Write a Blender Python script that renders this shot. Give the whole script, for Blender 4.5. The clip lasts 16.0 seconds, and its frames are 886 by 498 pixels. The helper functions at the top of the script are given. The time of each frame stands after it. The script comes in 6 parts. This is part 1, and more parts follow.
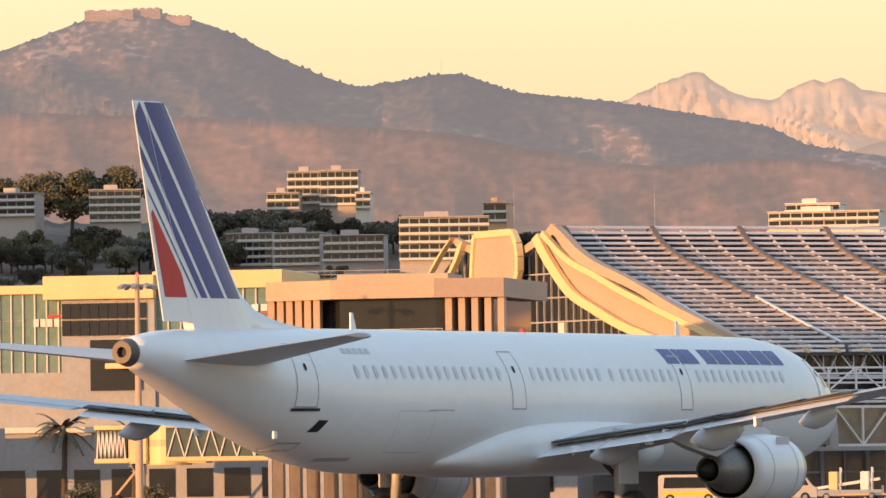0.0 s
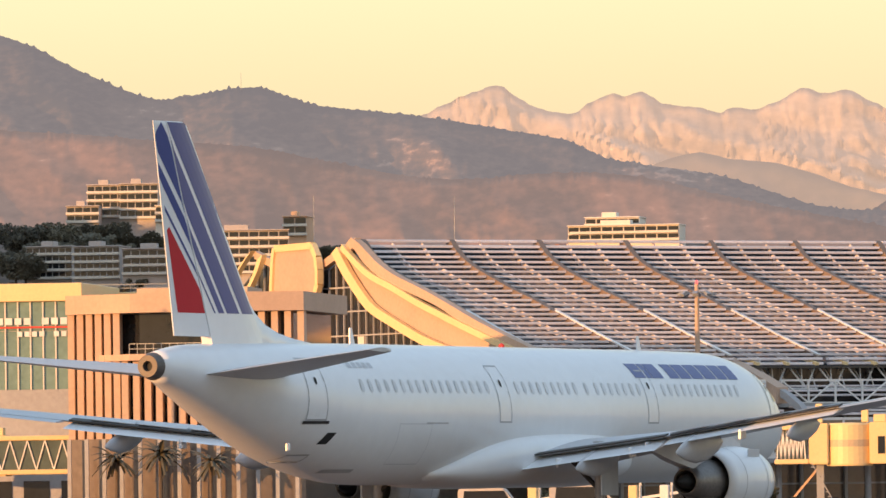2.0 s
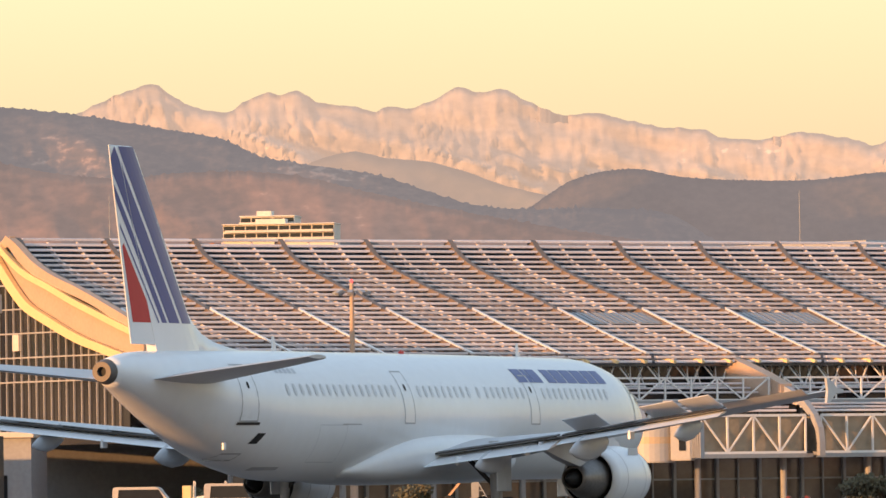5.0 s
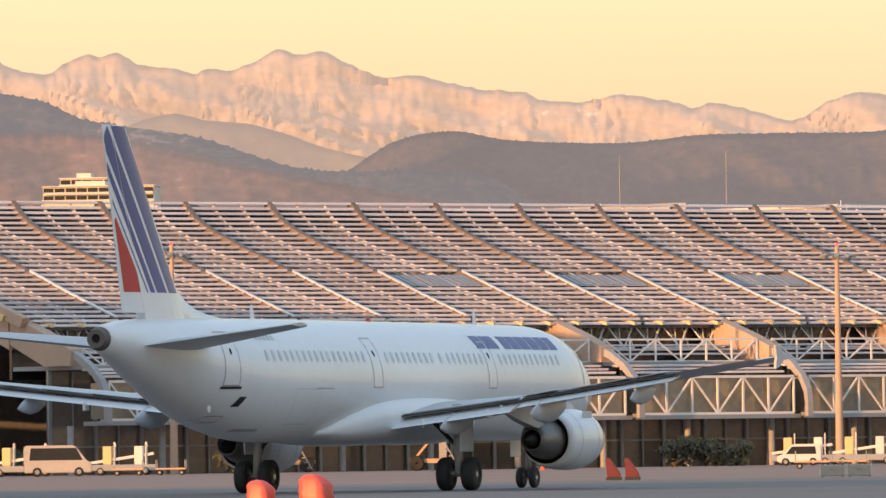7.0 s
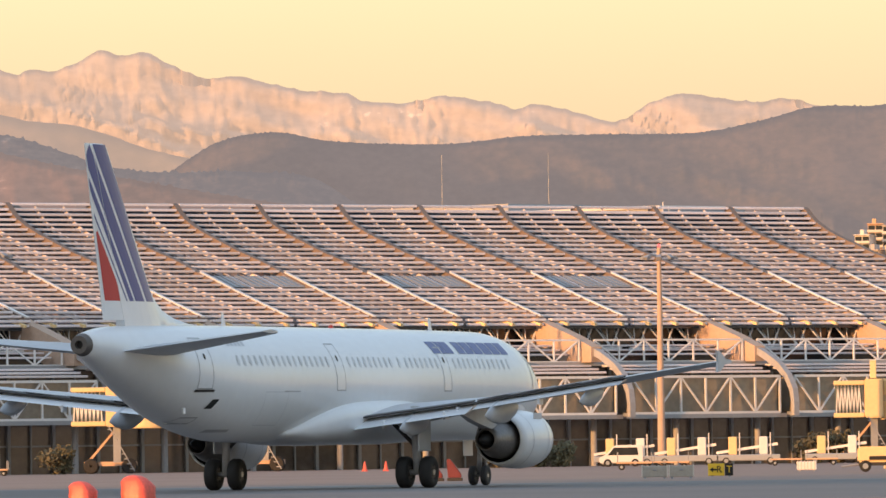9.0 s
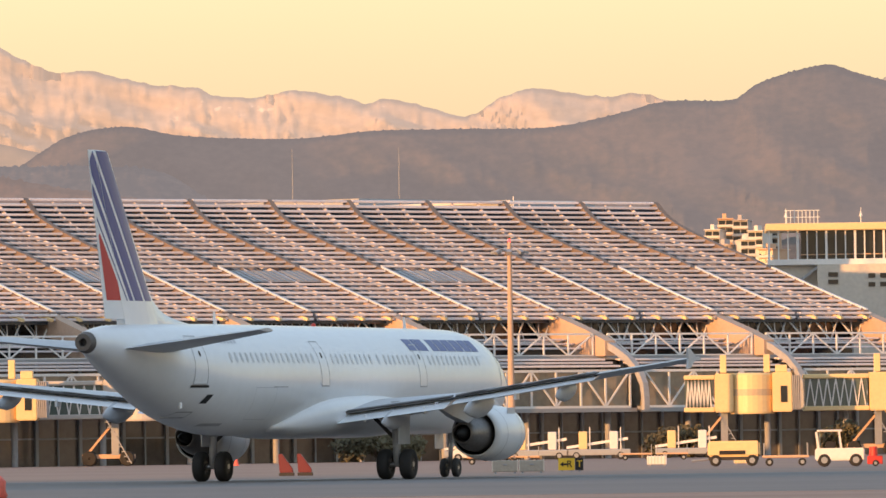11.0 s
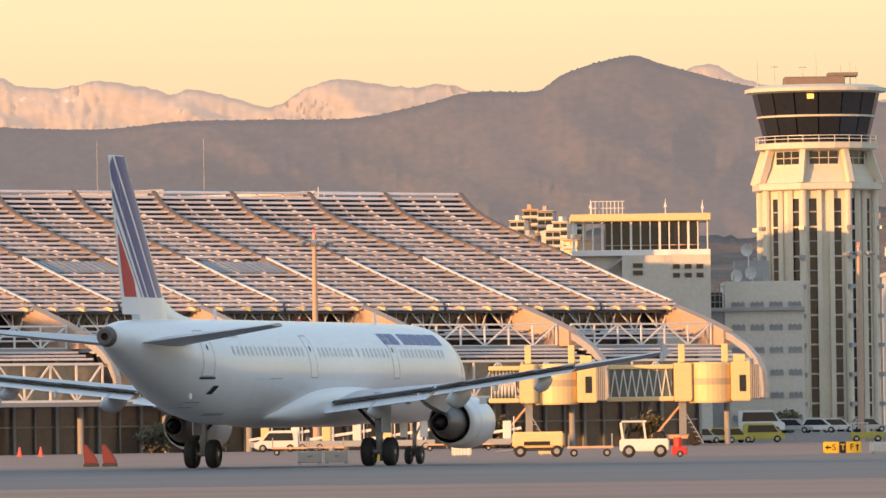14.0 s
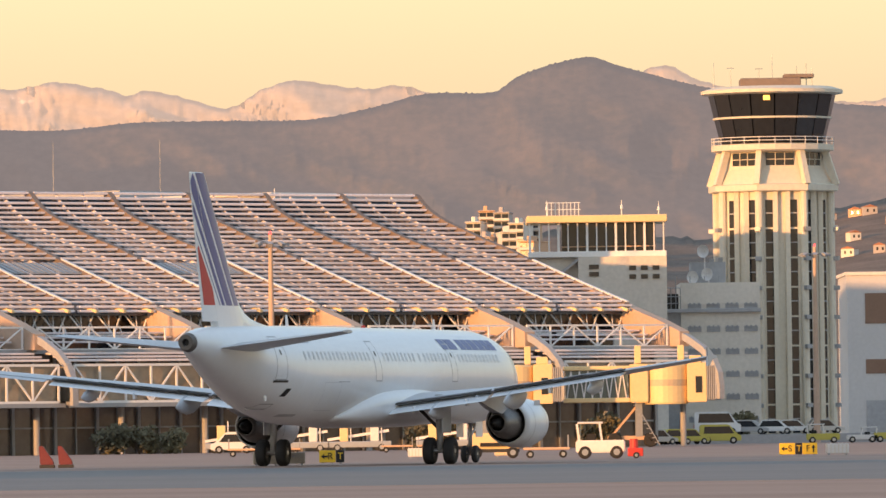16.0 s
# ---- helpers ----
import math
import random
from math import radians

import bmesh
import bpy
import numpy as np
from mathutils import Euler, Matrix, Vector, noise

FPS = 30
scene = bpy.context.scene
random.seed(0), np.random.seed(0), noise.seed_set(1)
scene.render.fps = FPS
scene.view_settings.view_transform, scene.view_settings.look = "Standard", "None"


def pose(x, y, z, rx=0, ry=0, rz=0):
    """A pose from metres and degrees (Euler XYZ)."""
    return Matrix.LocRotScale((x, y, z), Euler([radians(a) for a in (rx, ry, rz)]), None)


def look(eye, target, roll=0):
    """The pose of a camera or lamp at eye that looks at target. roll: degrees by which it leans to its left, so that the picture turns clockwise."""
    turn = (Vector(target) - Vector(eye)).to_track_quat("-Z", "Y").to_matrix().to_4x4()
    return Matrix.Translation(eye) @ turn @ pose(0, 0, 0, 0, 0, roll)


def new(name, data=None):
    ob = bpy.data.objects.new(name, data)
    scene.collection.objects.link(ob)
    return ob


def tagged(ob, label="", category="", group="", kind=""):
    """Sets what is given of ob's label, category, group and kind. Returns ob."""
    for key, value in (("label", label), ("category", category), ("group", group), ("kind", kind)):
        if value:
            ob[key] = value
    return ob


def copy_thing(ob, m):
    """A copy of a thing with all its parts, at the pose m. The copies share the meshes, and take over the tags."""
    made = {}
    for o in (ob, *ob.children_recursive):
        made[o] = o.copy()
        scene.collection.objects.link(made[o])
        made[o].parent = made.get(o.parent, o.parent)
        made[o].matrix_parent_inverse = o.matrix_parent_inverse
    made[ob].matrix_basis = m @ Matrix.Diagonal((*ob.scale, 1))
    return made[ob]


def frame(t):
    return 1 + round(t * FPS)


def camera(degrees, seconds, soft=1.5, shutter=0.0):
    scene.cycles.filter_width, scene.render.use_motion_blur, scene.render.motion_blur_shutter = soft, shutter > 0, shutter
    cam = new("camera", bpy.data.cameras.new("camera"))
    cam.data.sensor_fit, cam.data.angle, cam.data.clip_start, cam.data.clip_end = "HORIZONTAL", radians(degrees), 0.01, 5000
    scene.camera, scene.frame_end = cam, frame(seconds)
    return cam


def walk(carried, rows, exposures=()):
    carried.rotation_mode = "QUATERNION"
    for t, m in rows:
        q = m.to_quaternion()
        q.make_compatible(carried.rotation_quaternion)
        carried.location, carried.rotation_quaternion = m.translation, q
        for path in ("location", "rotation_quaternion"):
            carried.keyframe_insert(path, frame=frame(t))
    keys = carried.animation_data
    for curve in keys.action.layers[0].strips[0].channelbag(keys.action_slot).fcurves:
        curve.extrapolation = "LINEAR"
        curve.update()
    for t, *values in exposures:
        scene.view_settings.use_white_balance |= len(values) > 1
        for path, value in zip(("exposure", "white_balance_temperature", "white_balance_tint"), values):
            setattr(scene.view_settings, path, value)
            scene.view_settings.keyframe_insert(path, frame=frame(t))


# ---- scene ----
# Airport at sunset: a taxiing airliner before a terminal, a control tower and mountains.
EYE_Z = 1.24
CAM_ROLL = -0.79
CAM_ROWS = [
    (0.0, -8.534, 1.630),
    (0.5, -8.214, 1.674),
    (1.0, -7.964, 1.685),
    (1.5, -7.625, 1.693),
    (2.0, -7.181, 1.703),
    (2.5, -6.730, 1.657),
    (3.0, -6.089, 1.680),
    (3.5, -5.747, 1.713),
    (6.0, -4.246, 1.543),
    (6.5, -3.964, 1.443),
    (7.0, -3.639, 1.392),
    (7.5, -3.332, 1.375),
    (8.0, -3.003, 1.435),
    (10.5, -1.697, 1.289),
    (11.0, -1.430, 1.333),
    (11.5, -1.154, 1.286),
    (12.0, -0.770, 1.192),
    (12.5, -0.523, 1.264),
    (13.0, -0.346, 1.256),
    (13.5, -0.284, 1.259),
    (14.0, -0.113, 1.253),
    (14.5, 0.013, 1.237),
    (15.0, 0.109, 1.299),
    (15.5, 0.131, 1.274),
    (16.0, 0.183, 1.258),
]
AIRLINER_ROWS = [
    (0.0, -35.90, 251.30, 19.61),
    (0.5, -34.85, 253.87, 19.19),
    (1.0, -33.63, 255.17, 18.75),
    (1.5, -32.41, 256.35, 18.34),
    (2.0, -31.28, 258.29, 18.01),
    (2.5, -30.28, 261.20, 17.77),
    (3.0, -29.35, 264.85, 17.62),
    (3.5, -28.47, 268.90, 17.57),
    (6.0, -23.73, 286.88, 17.45),
    (6.5, -22.82, 291.03, 17.50),
    (7.0, -21.89, 295.40, 17.58),
    (7.5, -20.95, 300.00, 17.72),
    (8.0, -19.99, 304.85, 17.91),
    (10.5, -14.72, 323.30, 18.20),
    (11.0, -13.62, 327.07, 18.11),
    (11.5, -12.51, 330.42, 17.97),
    (12.0, -11.38, 333.37, 17.79),
    (12.5, -10.26, 336.17, 17.58),
    (13.0, -9.15, 339.13, 17.35),
    (13.5, -8.07, 342.54, 17.16),
    (14.0, -7.00, 346.48, 17.07),
    (14.5, -5.93, 350.85, 17.06),
    (15.0, -4.85, 355.77, 17.10),
    (15.5, -3.77, 361.38, 17.20),
    (16.0, -2.69, 367.33, 17.32),
]

cam = camera(5.977, 16.0, soft=1.5)
EXPOSURE = 0.0


def aim(pan, tilt):
    a, b = radians(pan), radians(tilt)
    way = Vector((math.sin(a) * math.cos(b), math.cos(a) * math.cos(b), math.sin(b)))
    eye = Vector((0, 0, EYE_Z))
    return look(eye, eye + way * 100, CAM_ROLL)


walk(cam, [(t, aim(p, q)) for t, p, q in CAM_ROWS], exposures=[(0.0, EXPOSURE), (16.0, EXPOSURE)])

# ---- sky and sun ----
SUN_AZ, SUN_EL = 222.0, 4.2  # where the sun stands, clockwise from the view's depth axis
world = bpy.data.worlds.new("dusk_sky")
scene.world = world
world.use_nodes = True
wn, wl = world.node_tree.nodes, world.node_tree.links
wn.clear()
w_out = wn.new("ShaderNodeOutputWorld")
w_bg = wn.new("ShaderNodeBackground")
w_sky = wn.new("ShaderNodeTexSky")
w_sky.sky_type, w_sky.sun_disc = "NISHITA", False
w_sky.sun_elevation, w_sky.sun_rotation = radians(SUN_EL), radians(SUN_AZ)
w_sky.air_density, w_sky.dust_density = 1.0, 1.5
w_co = wn.new("ShaderNodeTexCoord")
w_sep = wn.new("ShaderNodeSeparateXYZ")
w_ramp = wn.new("ShaderNodeValToRGB")
w_mix = wn.new("ShaderNodeMix")
w_mix.data_type = "RGBA"
w_fade = wn.new("ShaderNodeMapRange")
w_gain = wn.new("ShaderNodeVectorMath")
w_gain.operation = "SCALE"
w_gain.inputs["Scale"].default_value = 0.12
wl.new(w_co.outputs["Generated"], w_sep.inputs[0])
wl.new(w_sep.outputs["Z"], w_fade.inputs[0])
w_fade.inputs[1].default_value, w_fade.inputs[2].default_value = 0.05, 0.26
w_band = wn.new("ShaderNodeMapRange")
w_band.inputs[1].default_value, w_band.inputs[2].default_value = 0.0, 0.08
wl.new(w_sep.outputs["Z"], w_band.inputs[0])
wl.new(w_band.outputs[0], w_ramp.inputs[0])
e = w_ramp.color_ramp.elements
e[0].position, e[0].color = 0.40, (1.0, 0.67, 0.40, 1)
e[1].position, e[1].color = 0.74, (1.07, 0.935, 0.54, 1)
wl.new(w_sky.outputs[0], w_gain.inputs[0])
wl.new(w_fade.outputs[0], w_mix.inputs["Factor"])
wl.new(w_ramp.outputs[0], w_mix.inputs[6])
w_blue = wn.new("ShaderNodeMix")
w_blue.data_type, w_blue.blend_type = "RGBA", "ADD"
w_blue.inputs["Factor"].default_value = 1.0
w_blue.inputs[7].default_value = (0.43, 0.545, 0.70, 1)
wl.new(w_gain.outputs[0], w_blue.inputs[6])
wl.new(w_blue.outputs[2], w_mix.inputs[7])
wl.new(w_mix.outputs[2], w_bg.inputs[0])
w_bg.inputs[1].default_value = 1.0
wl.new(w_bg.outputs[0], w_out.inputs[0])

sun = new("sun", bpy.data.lights.new("sun", "SUN"))
sun.data.energy, sun.data.angle, sun.data.color = 6.3, radians(0.6), (1.0, 0.475, 0.165)
sa, se = radians(SUN_AZ), radians(SUN_EL)
sun.matrix_world = look((math.sin(sa) * 50, math.cos(sa) * 50, 50 * math.tan(se)), (0, 0, 0))


# ---- materials ----
def mat(name, col, rough=0.6, metal=0.0, var=0.12, scale=3.0, bump=0.0, glow=None, glow_power=1.0, each=0.0, stretch=(1, 1, 1), coat=0.0, fine=0.5):
    m = bpy.data.materials.new(name)
    m.use_nodes = True
    n, l = m.node_tree.nodes, m.node_tree.links
    b = n["Principled BSDF"]
    b.inputs["Roughness"].default_value, b.inputs["Metallic"].default_value = rough, metal
    b.inputs["Coat Weight"].default_value = coat
    co = n.new("ShaderNodeTexCoord")
    mp = n.new("ShaderNodeMapping")
    mp.inputs["Scale"].default_value = stretch
    l.new(co.outputs["Object"], mp.inputs[0])
    big, small = n.new("ShaderNodeTexNoise"), n.new("ShaderNodeTexNoise")
    for k, s in ((big, scale * 0.15), (small, scale * 2.5)):
        k.inputs["Scale"].default_value, k.inputs["Detail"].default_value = s, 5
        l.new(mp.outputs[0], k.inputs[0])
    mixn = n.new("ShaderNodeMix")
    mixn.inputs[0].default_value = fine
    l.new(big.outputs[0], mixn.inputs[2])
    l.new(small.outputs[0], mixn.inputs[3])
    mr = n.new("ShaderNodeMapRange")
    mr.inputs[1].default_value, mr.inputs[2].default_value = 0.3, 0.7
    mr.inputs[3].default_value, mr.inputs[4].default_value = 1 - var, 1 + var
    l.new(mixn.outputs[0], mr.inputs[0])
    val = mr.outputs[0]
    if each:
        oi = n.new("ShaderNodeObjectInfo")
        r2 = n.new("ShaderNodeMapRange")
        r2.inputs[3].default_value, r2.inputs[4].default_value = 1 - each, 1 + each
        l.new(oi.outputs["Random"], r2.inputs[0])
        mu = n.new("ShaderNodeMath")
        mu.operation = "MULTIPLY"
        l.new(val, mu.inputs[0])
        l.new(r2.outputs[0], mu.inputs[1])
        val = mu.outputs[0]
    sc = n.new("ShaderNodeVectorMath")
    sc.operation = "SCALE"
    sc.inputs[0].default_value = col
    l.new(val, sc.inputs["Scale"])
    l.new(sc.outputs[0], b.inputs["Base Color"])
    if bump:
        bp = n.new("ShaderNodeBump")
        bp.inputs["Strength"].default_value, bp.inputs["Distance"].default_value = bump, 0.05
        l.new(small.outputs[0], bp.inputs["Height"])
        l.new(bp.outputs[0], b.inputs["Normal"])
    if glow:
        b.inputs["Emission Color"].default_value = (*glow, 1)
        b.inputs["Emission Strength"].default_value = glow_power
    return m


def glass(name, col=(0.03, 0.035, 0.04), rough=0.08):
    m = mat(name, col, rough, 0.0, 0.25, 0.6)
    m.node_tree.nodes["Principled BSDF"].inputs["IOR"].default_value = 1.6
    return m


PAINT = mat("aircraft_white_paint", (0.78, 0.80, 0.82), 0.32, 0, 0.04, 0.8, coat=0.3)
PAINT_GREY = mat("aircraft_grey_paint", (0.50, 0.52, 0.55), 0.4, 0, 0.08, 1.2)
PANEL = mat("door_seam", (0.40, 0.41, 0.43), 0.5)
WIN = glass("cabin_window_glass", (0.60, 0.62, 0.645), 0.3)
RIM = mat("window_rim", (0.62, 0.64, 0.66), 0.45)
TUNNEL = glass("tunnel_glass", (0.10, 0.13, 0.12), 0.15)
BLUE = mat("livery_blue", (0.055, 0.078, 0.26), 0.35, 0, 0.05, 1)
RED = mat("livery_red", (0.50, 0.022, 0.035), 0.35, 0, 0.05, 1)
METAL = mat("brushed_metal", (0.50, 0.49, 0.48), 0.35, 0.8, 0.1, 3)
DARKMETAL = mat("sooty_metal", (0.05, 0.046, 0.043), 0.5, 0.4, 0.3, 4)
BLACK = mat("dark_void", (0.012, 0.012, 0.013), 0.7)
TYRE = mat("tyre_rubber", (0.02, 0.02, 0.021), 0.75, 0, 0.2, 8)
WHITE = mat("white_steel", (0.74, 0.72, 0.70), 0.45, 0, 0.08, 2, each=0.08)
RIB = mat("brown_roof_rib", (0.20, 0.155, 0.13), 0.8, 0, 0.2, 1.0)
SLAT = mat("roof_slat_paint", (0.74, 0.665, 0.665), 0.5, 0, 0.12, 2, each=0.16)
CONC = mat("warm_concrete", (0.50, 0.36, 0.27), 0.75, 0, 0.12, 1.2, bump=0.2)
CONC_W = mat("pale_concrete", (0.66, 0.61, 0.54), 0.7, 0, 0.12, 1.0, bump=0.2)
CONC_G = mat("grey_concrete", (0.36, 0.36, 0.37), 0.8, 0, 0.15, 1.0, bump=0.2)
ROOFGLASS = glass("roof_glazing", (0.05, 0.062, 0.075), 0.25)
DARKGLASS = glass("dark_glazing", (0.02, 0.022, 0.026), 0.12)
GREENGLASS = glass("green_curtain_glass", (0.16, 0.25, 0.23), 0.18)
STEEL = mat("grey_steel", (0.33, 0.34, 0.36), 0.45, 0.4, 0.1, 2)
YELLOW = mat("sign_yellow", (0.80, 0.52, 0.03), 0.45, 0, 0.05, 2)
REDP = mat("red_plastic", (0.62, 0.05, 0.035), 0.4, 0, 0.1, 2)
CREAM = mat("cream_paint", (0.78, 0.58, 0.30), 0.5, 0, 0.08, 1.5)
LEAF = mat("dark_foliage", (0.12, 0.112, 0.082), 0.8, 0, 0.4, 2, each=0.25)
LEAF_DRY = mat("olive_foliage", (0.13, 0.115, 0.062), 0.8, 0, 0.4, 2, each=0.25)
DULL_SHADE_WHITE = mat("dull_and_shaded_white", (0.46, 0.44, 0.42), 0.5, 0, 0.08, 1.5)
BARK = mat("bark", (0.10, 0.075, 0.055), 0.9, 0, 0.3, 4, bump=0.4)
LAMP_RED = mat("red_obstruction_lamp", (0.6, 0.02, 0.02), 0.4, glow=(1.0, 0.05, 0.05), glow_power=4.0)


# ---- mesh helpers ----
def part(name, bm, material, parent=None, label="", smooth=False):
    me = bpy.data.meshes.new(name)
    bmesh.ops.recalc_face_normals(bm, faces=bm.faces)
    bm.to_mesh(me)
    bm.free()
    me.materials.append(material)
    if smooth:
        for p in me.polygons:
            p.use_smooth = True
    ob = new(name, me)
    if parent:
        ob.parent = parent
    if label:
        ob["label"] = label
    return ob


def thing(name, m, label, category, group="", kind=""):
    ob = new(name)
    ob.matrix_world = m
    return tagged(ob, label, category, group, kind)


def box(bm, x0, x1, y0, y1, z0, z1):
    v = [bm.verts.new(p) for p in ((x0, y0, z0), (x1, y0, z0), (x1, y1, z0), (x0, y1, z0), (x0, y0, z1), (x1, y0, z1), (x1, y1, z1), (x0, y1, z1))]
    for f in ((0, 3, 2, 1), (4, 5, 6, 7), (0, 1, 5, 4), (1, 2, 6, 5), (2, 3, 7, 6), (3, 0, 4, 7)):
        bm.faces.new([v[i] for i in f])
    return bm


def boxb(*a):
    return box(bmesh.new(), *a)


def soft_box(x0, x1, y0, y1, z0, z1, r=0.05, seg=2):
    bm = boxb(x0, x1, y0, y1, z0, z1)
    bmesh.ops.bevel(bm, geom=bm.edges[:], offset=r, segments=seg, affect="EDGES")
    return bm


def beam(bm, p, q, w, d=None):
    p, q = Vector(p), Vector(q)
    d = d or w
    z = (q - p).normalized()
    up = Vector((0, 0, 1)) if abs(z.z) < 0.95 else Vector((1, 0, 0))
    x = up.cross(z).normalized() * (w / 2)
    y = z.cross(x).normalized() * (d / 2)
    v = [bm.verts.new(c + i * x + j * y) for c in (p, q) for i, j in ((-1, -1), (1, -1), (1, 1), (-1, 1))]
    for f in ((0, 3, 2, 1), (4, 5, 6, 7), (0, 1, 5, 4), (1, 2, 6, 5), (2, 3, 7, 6), (3, 0, 4, 7)):
        bm.faces.new([v[i] for i in f])
    return bm


def rod(bm, p, q, r0, r1=None, n=10, caps=True):
    p, q = Vector(p), Vector(q)
    r1 = r0 if r1 is None else r1
    z = (q - p).normalized()
    up = Vector((0, 0, 1)) if abs(z.z) < 0.95 else Vector((1, 0, 0))
    x = up.cross(z).normalized()
    y = z.cross(x)
    rings = [[bm.verts.new(c + (x * math.cos(2 * math.pi * i / n) + y * math.sin(2 * math.pi * i / n)) * r) for i in range(n)] for c, r in ((p, r0), (q, r1))]
    for i in range(n):
        j = (i + 1) % n
        bm.faces.new((rings[0][i], rings[0][j], rings[1][j], rings[1][i]))
    if caps:
        bm.faces.new(rings[0][::-1])
        bm.faces.new(rings[1])
    return bm


def loft(bm, rings, caps=True, closed=True):
    vs = [[bm.verts.new(p) for p in r] for r in rings]
    n = len(vs[0])
    for a, b in zip(vs, vs[1:]):
        for i in range(n if closed else n - 1):
            j = (i + 1) % n
            bm.faces.new((a[i], a[j], b[j], b[i]))
    if caps and closed:
        bm.faces.new(vs[0][::-1])
        bm.faces.new(vs[-1])
    return bm


def spin(bm, prof, axis_o, n=32, axis="x"):
    """A turned body: prof is (along, radius) pairs."""
    o = Vector(axis_o)
    rings = []
    for a, r in prof:
        ring = []
        for i in range(n):
            t = 2 * math.pi * i / n
            c, s = r * math.cos(t), r * math.sin(t)
            ring.append(o + (Vector((a, c, s)) if axis == "x" else Vector((c, a, s)) if axis == "y" else Vector((c, s, a))))
        rings.append(ring)
    return loft(bm, rings, caps=False)


def slab(bm, outline, y0, y1, tf):
    """A flat plate: outline of (a, b) pairs, thickness y0..y1, tf maps (a, y, b) to a place."""
    front = [bm.verts.new(tf(a, y0, b)) for a, b in outline]
    back = [bm.verts.new(tf(a, y1, b)) for a, b in outline]
    n = len(outline)
    bm.faces.new(front)
    bm.faces.new(back[::-1])
    for i in range(n):
        j = (i + 1) % n
        bm.faces.new((front[j], front[i], back[i], back[j]))
    return bm


def lerp_rows(rows, x):
    for a, b in zip(rows, rows[1:]):
        if a[0] <= x <= b[0]:
            k = (x - a[0]) / (b[0] - a[0])
            return [p + (q - p) * k for p, q in zip(a[1:], b[1:])]
    return list((rows[0] if x < rows[0][0] else rows[-1])[1:])


def curve_rows(rows, x):
    """Smooth (Catmull-Rom) reading of a table."""
    xs = [r[0] for r in rows]
    if x <= xs[0]:
        return list(rows[0][1:])
    if x >= xs[-1]:
        return list(rows[-1][1:])
    i = max(k for k in range(len(xs) - 1) if xs[k] <= x)
    out = []
    for c in range(1, len(rows[0])):
        p = [rows[max(0, min(len(rows) - 1, i + k))] for k in (-1, 0, 1, 2)]
        def slope(a, b):
            return (b[c] - a[c]) / (b[0] - a[0]) if b[0] != a[0] else 0.0
        h = xs[i + 1] - xs[i]
        k = (x - xs[i]) / h
        m0, m1 = slope(p[0], p[2]), slope(p[1], p[3])
        out.append((2 * k**3 - 3 * k**2 + 1) * p[1][c] + (k**3 - 2 * k**2 + k) * h * m0 + (-2 * k**3 + 3 * k**2) * p[2][c] + (k**3 - k**2) * h * m1)
    return out


# ---- ground ----
def ground_material():
    m = bpy.data.materials.new("apron_surface")
    m.use_nodes = True
    n, l = m.node_tree.nodes, m.node_tree.links
    b = n["Principled BSDF"]
    b.inputs["Roughness"].default_value = 0.8
    co = n.new("ShaderNodeTexCoord")
    mp = n.new("ShaderNodeMapping")
    mp.inputs["Scale"].default_value = (0.02, 0.10, 1)
    l.new(co.outputs["Object"], mp.inputs[0])
    a, c = n.new("ShaderNodeTexNoise"), n.new("ShaderNodeTexNoise")
    a.inputs["Scale"].default_value, a.inputs["Detail"].default_value = 1.0, 8
    c.inputs["Scale"].default_value, c.inputs["Detail"].default_value = 3.0, 6
    l.new(mp.outputs[0], a.inputs[0])
    l.new(co.outputs["Object"], c.inputs[0])
    mx = n.new("ShaderNodeMix")
    mx.inputs[0].default_value = 0.35
    l.new(a.outputs[0], mx.inputs[2])
    l.new(c.outputs[0], mx.inputs[3])
    r = n.new("ShaderNodeValToRGB")
    r.color_ramp.elements[0].position, r.color_ramp.elements[0].color = 0.32, (0.225, 0.138, 0.105, 1)
    r.color_ramp.elements[1].position, r.color_ramp.elements[1].color = 0.70, (0.37, 0.245, 0.19, 1)
    l.new(mx.outputs[0], r.inputs[0])
    l.new(r.outputs[0], b.inputs["Base Color"])
    bp = n.new("ShaderNodeBump")
    bp.inputs["Strength"].default_value = 0.3
    l.new(c.outputs[0], bp.inputs["Height"])
    l.new(bp.outputs[0], b.inputs["Normal"])
    return m


bm = bmesh.new()
xs = [-4500, -1200, -300, -80, 0, 80, 300, 1200, 4500]
ys = [-1500, -200, 60, 150, 250, 400, 600, 900, 1500, 2600, 4800]
gv = [[bm.verts.new((x, y, 0)) for x in xs] for y in ys]
for j in range(len(ys) - 1):
    for i in range(len(xs) - 1):
        bm.faces.new((gv[j][i], gv[j][i + 1], gv[j + 1][i + 1], gv[j + 1][i]))
tagged(part("ground", bm, ground_material()), "weathered asphalt and concrete airport apron and taxiway", "ground", kind="structure")


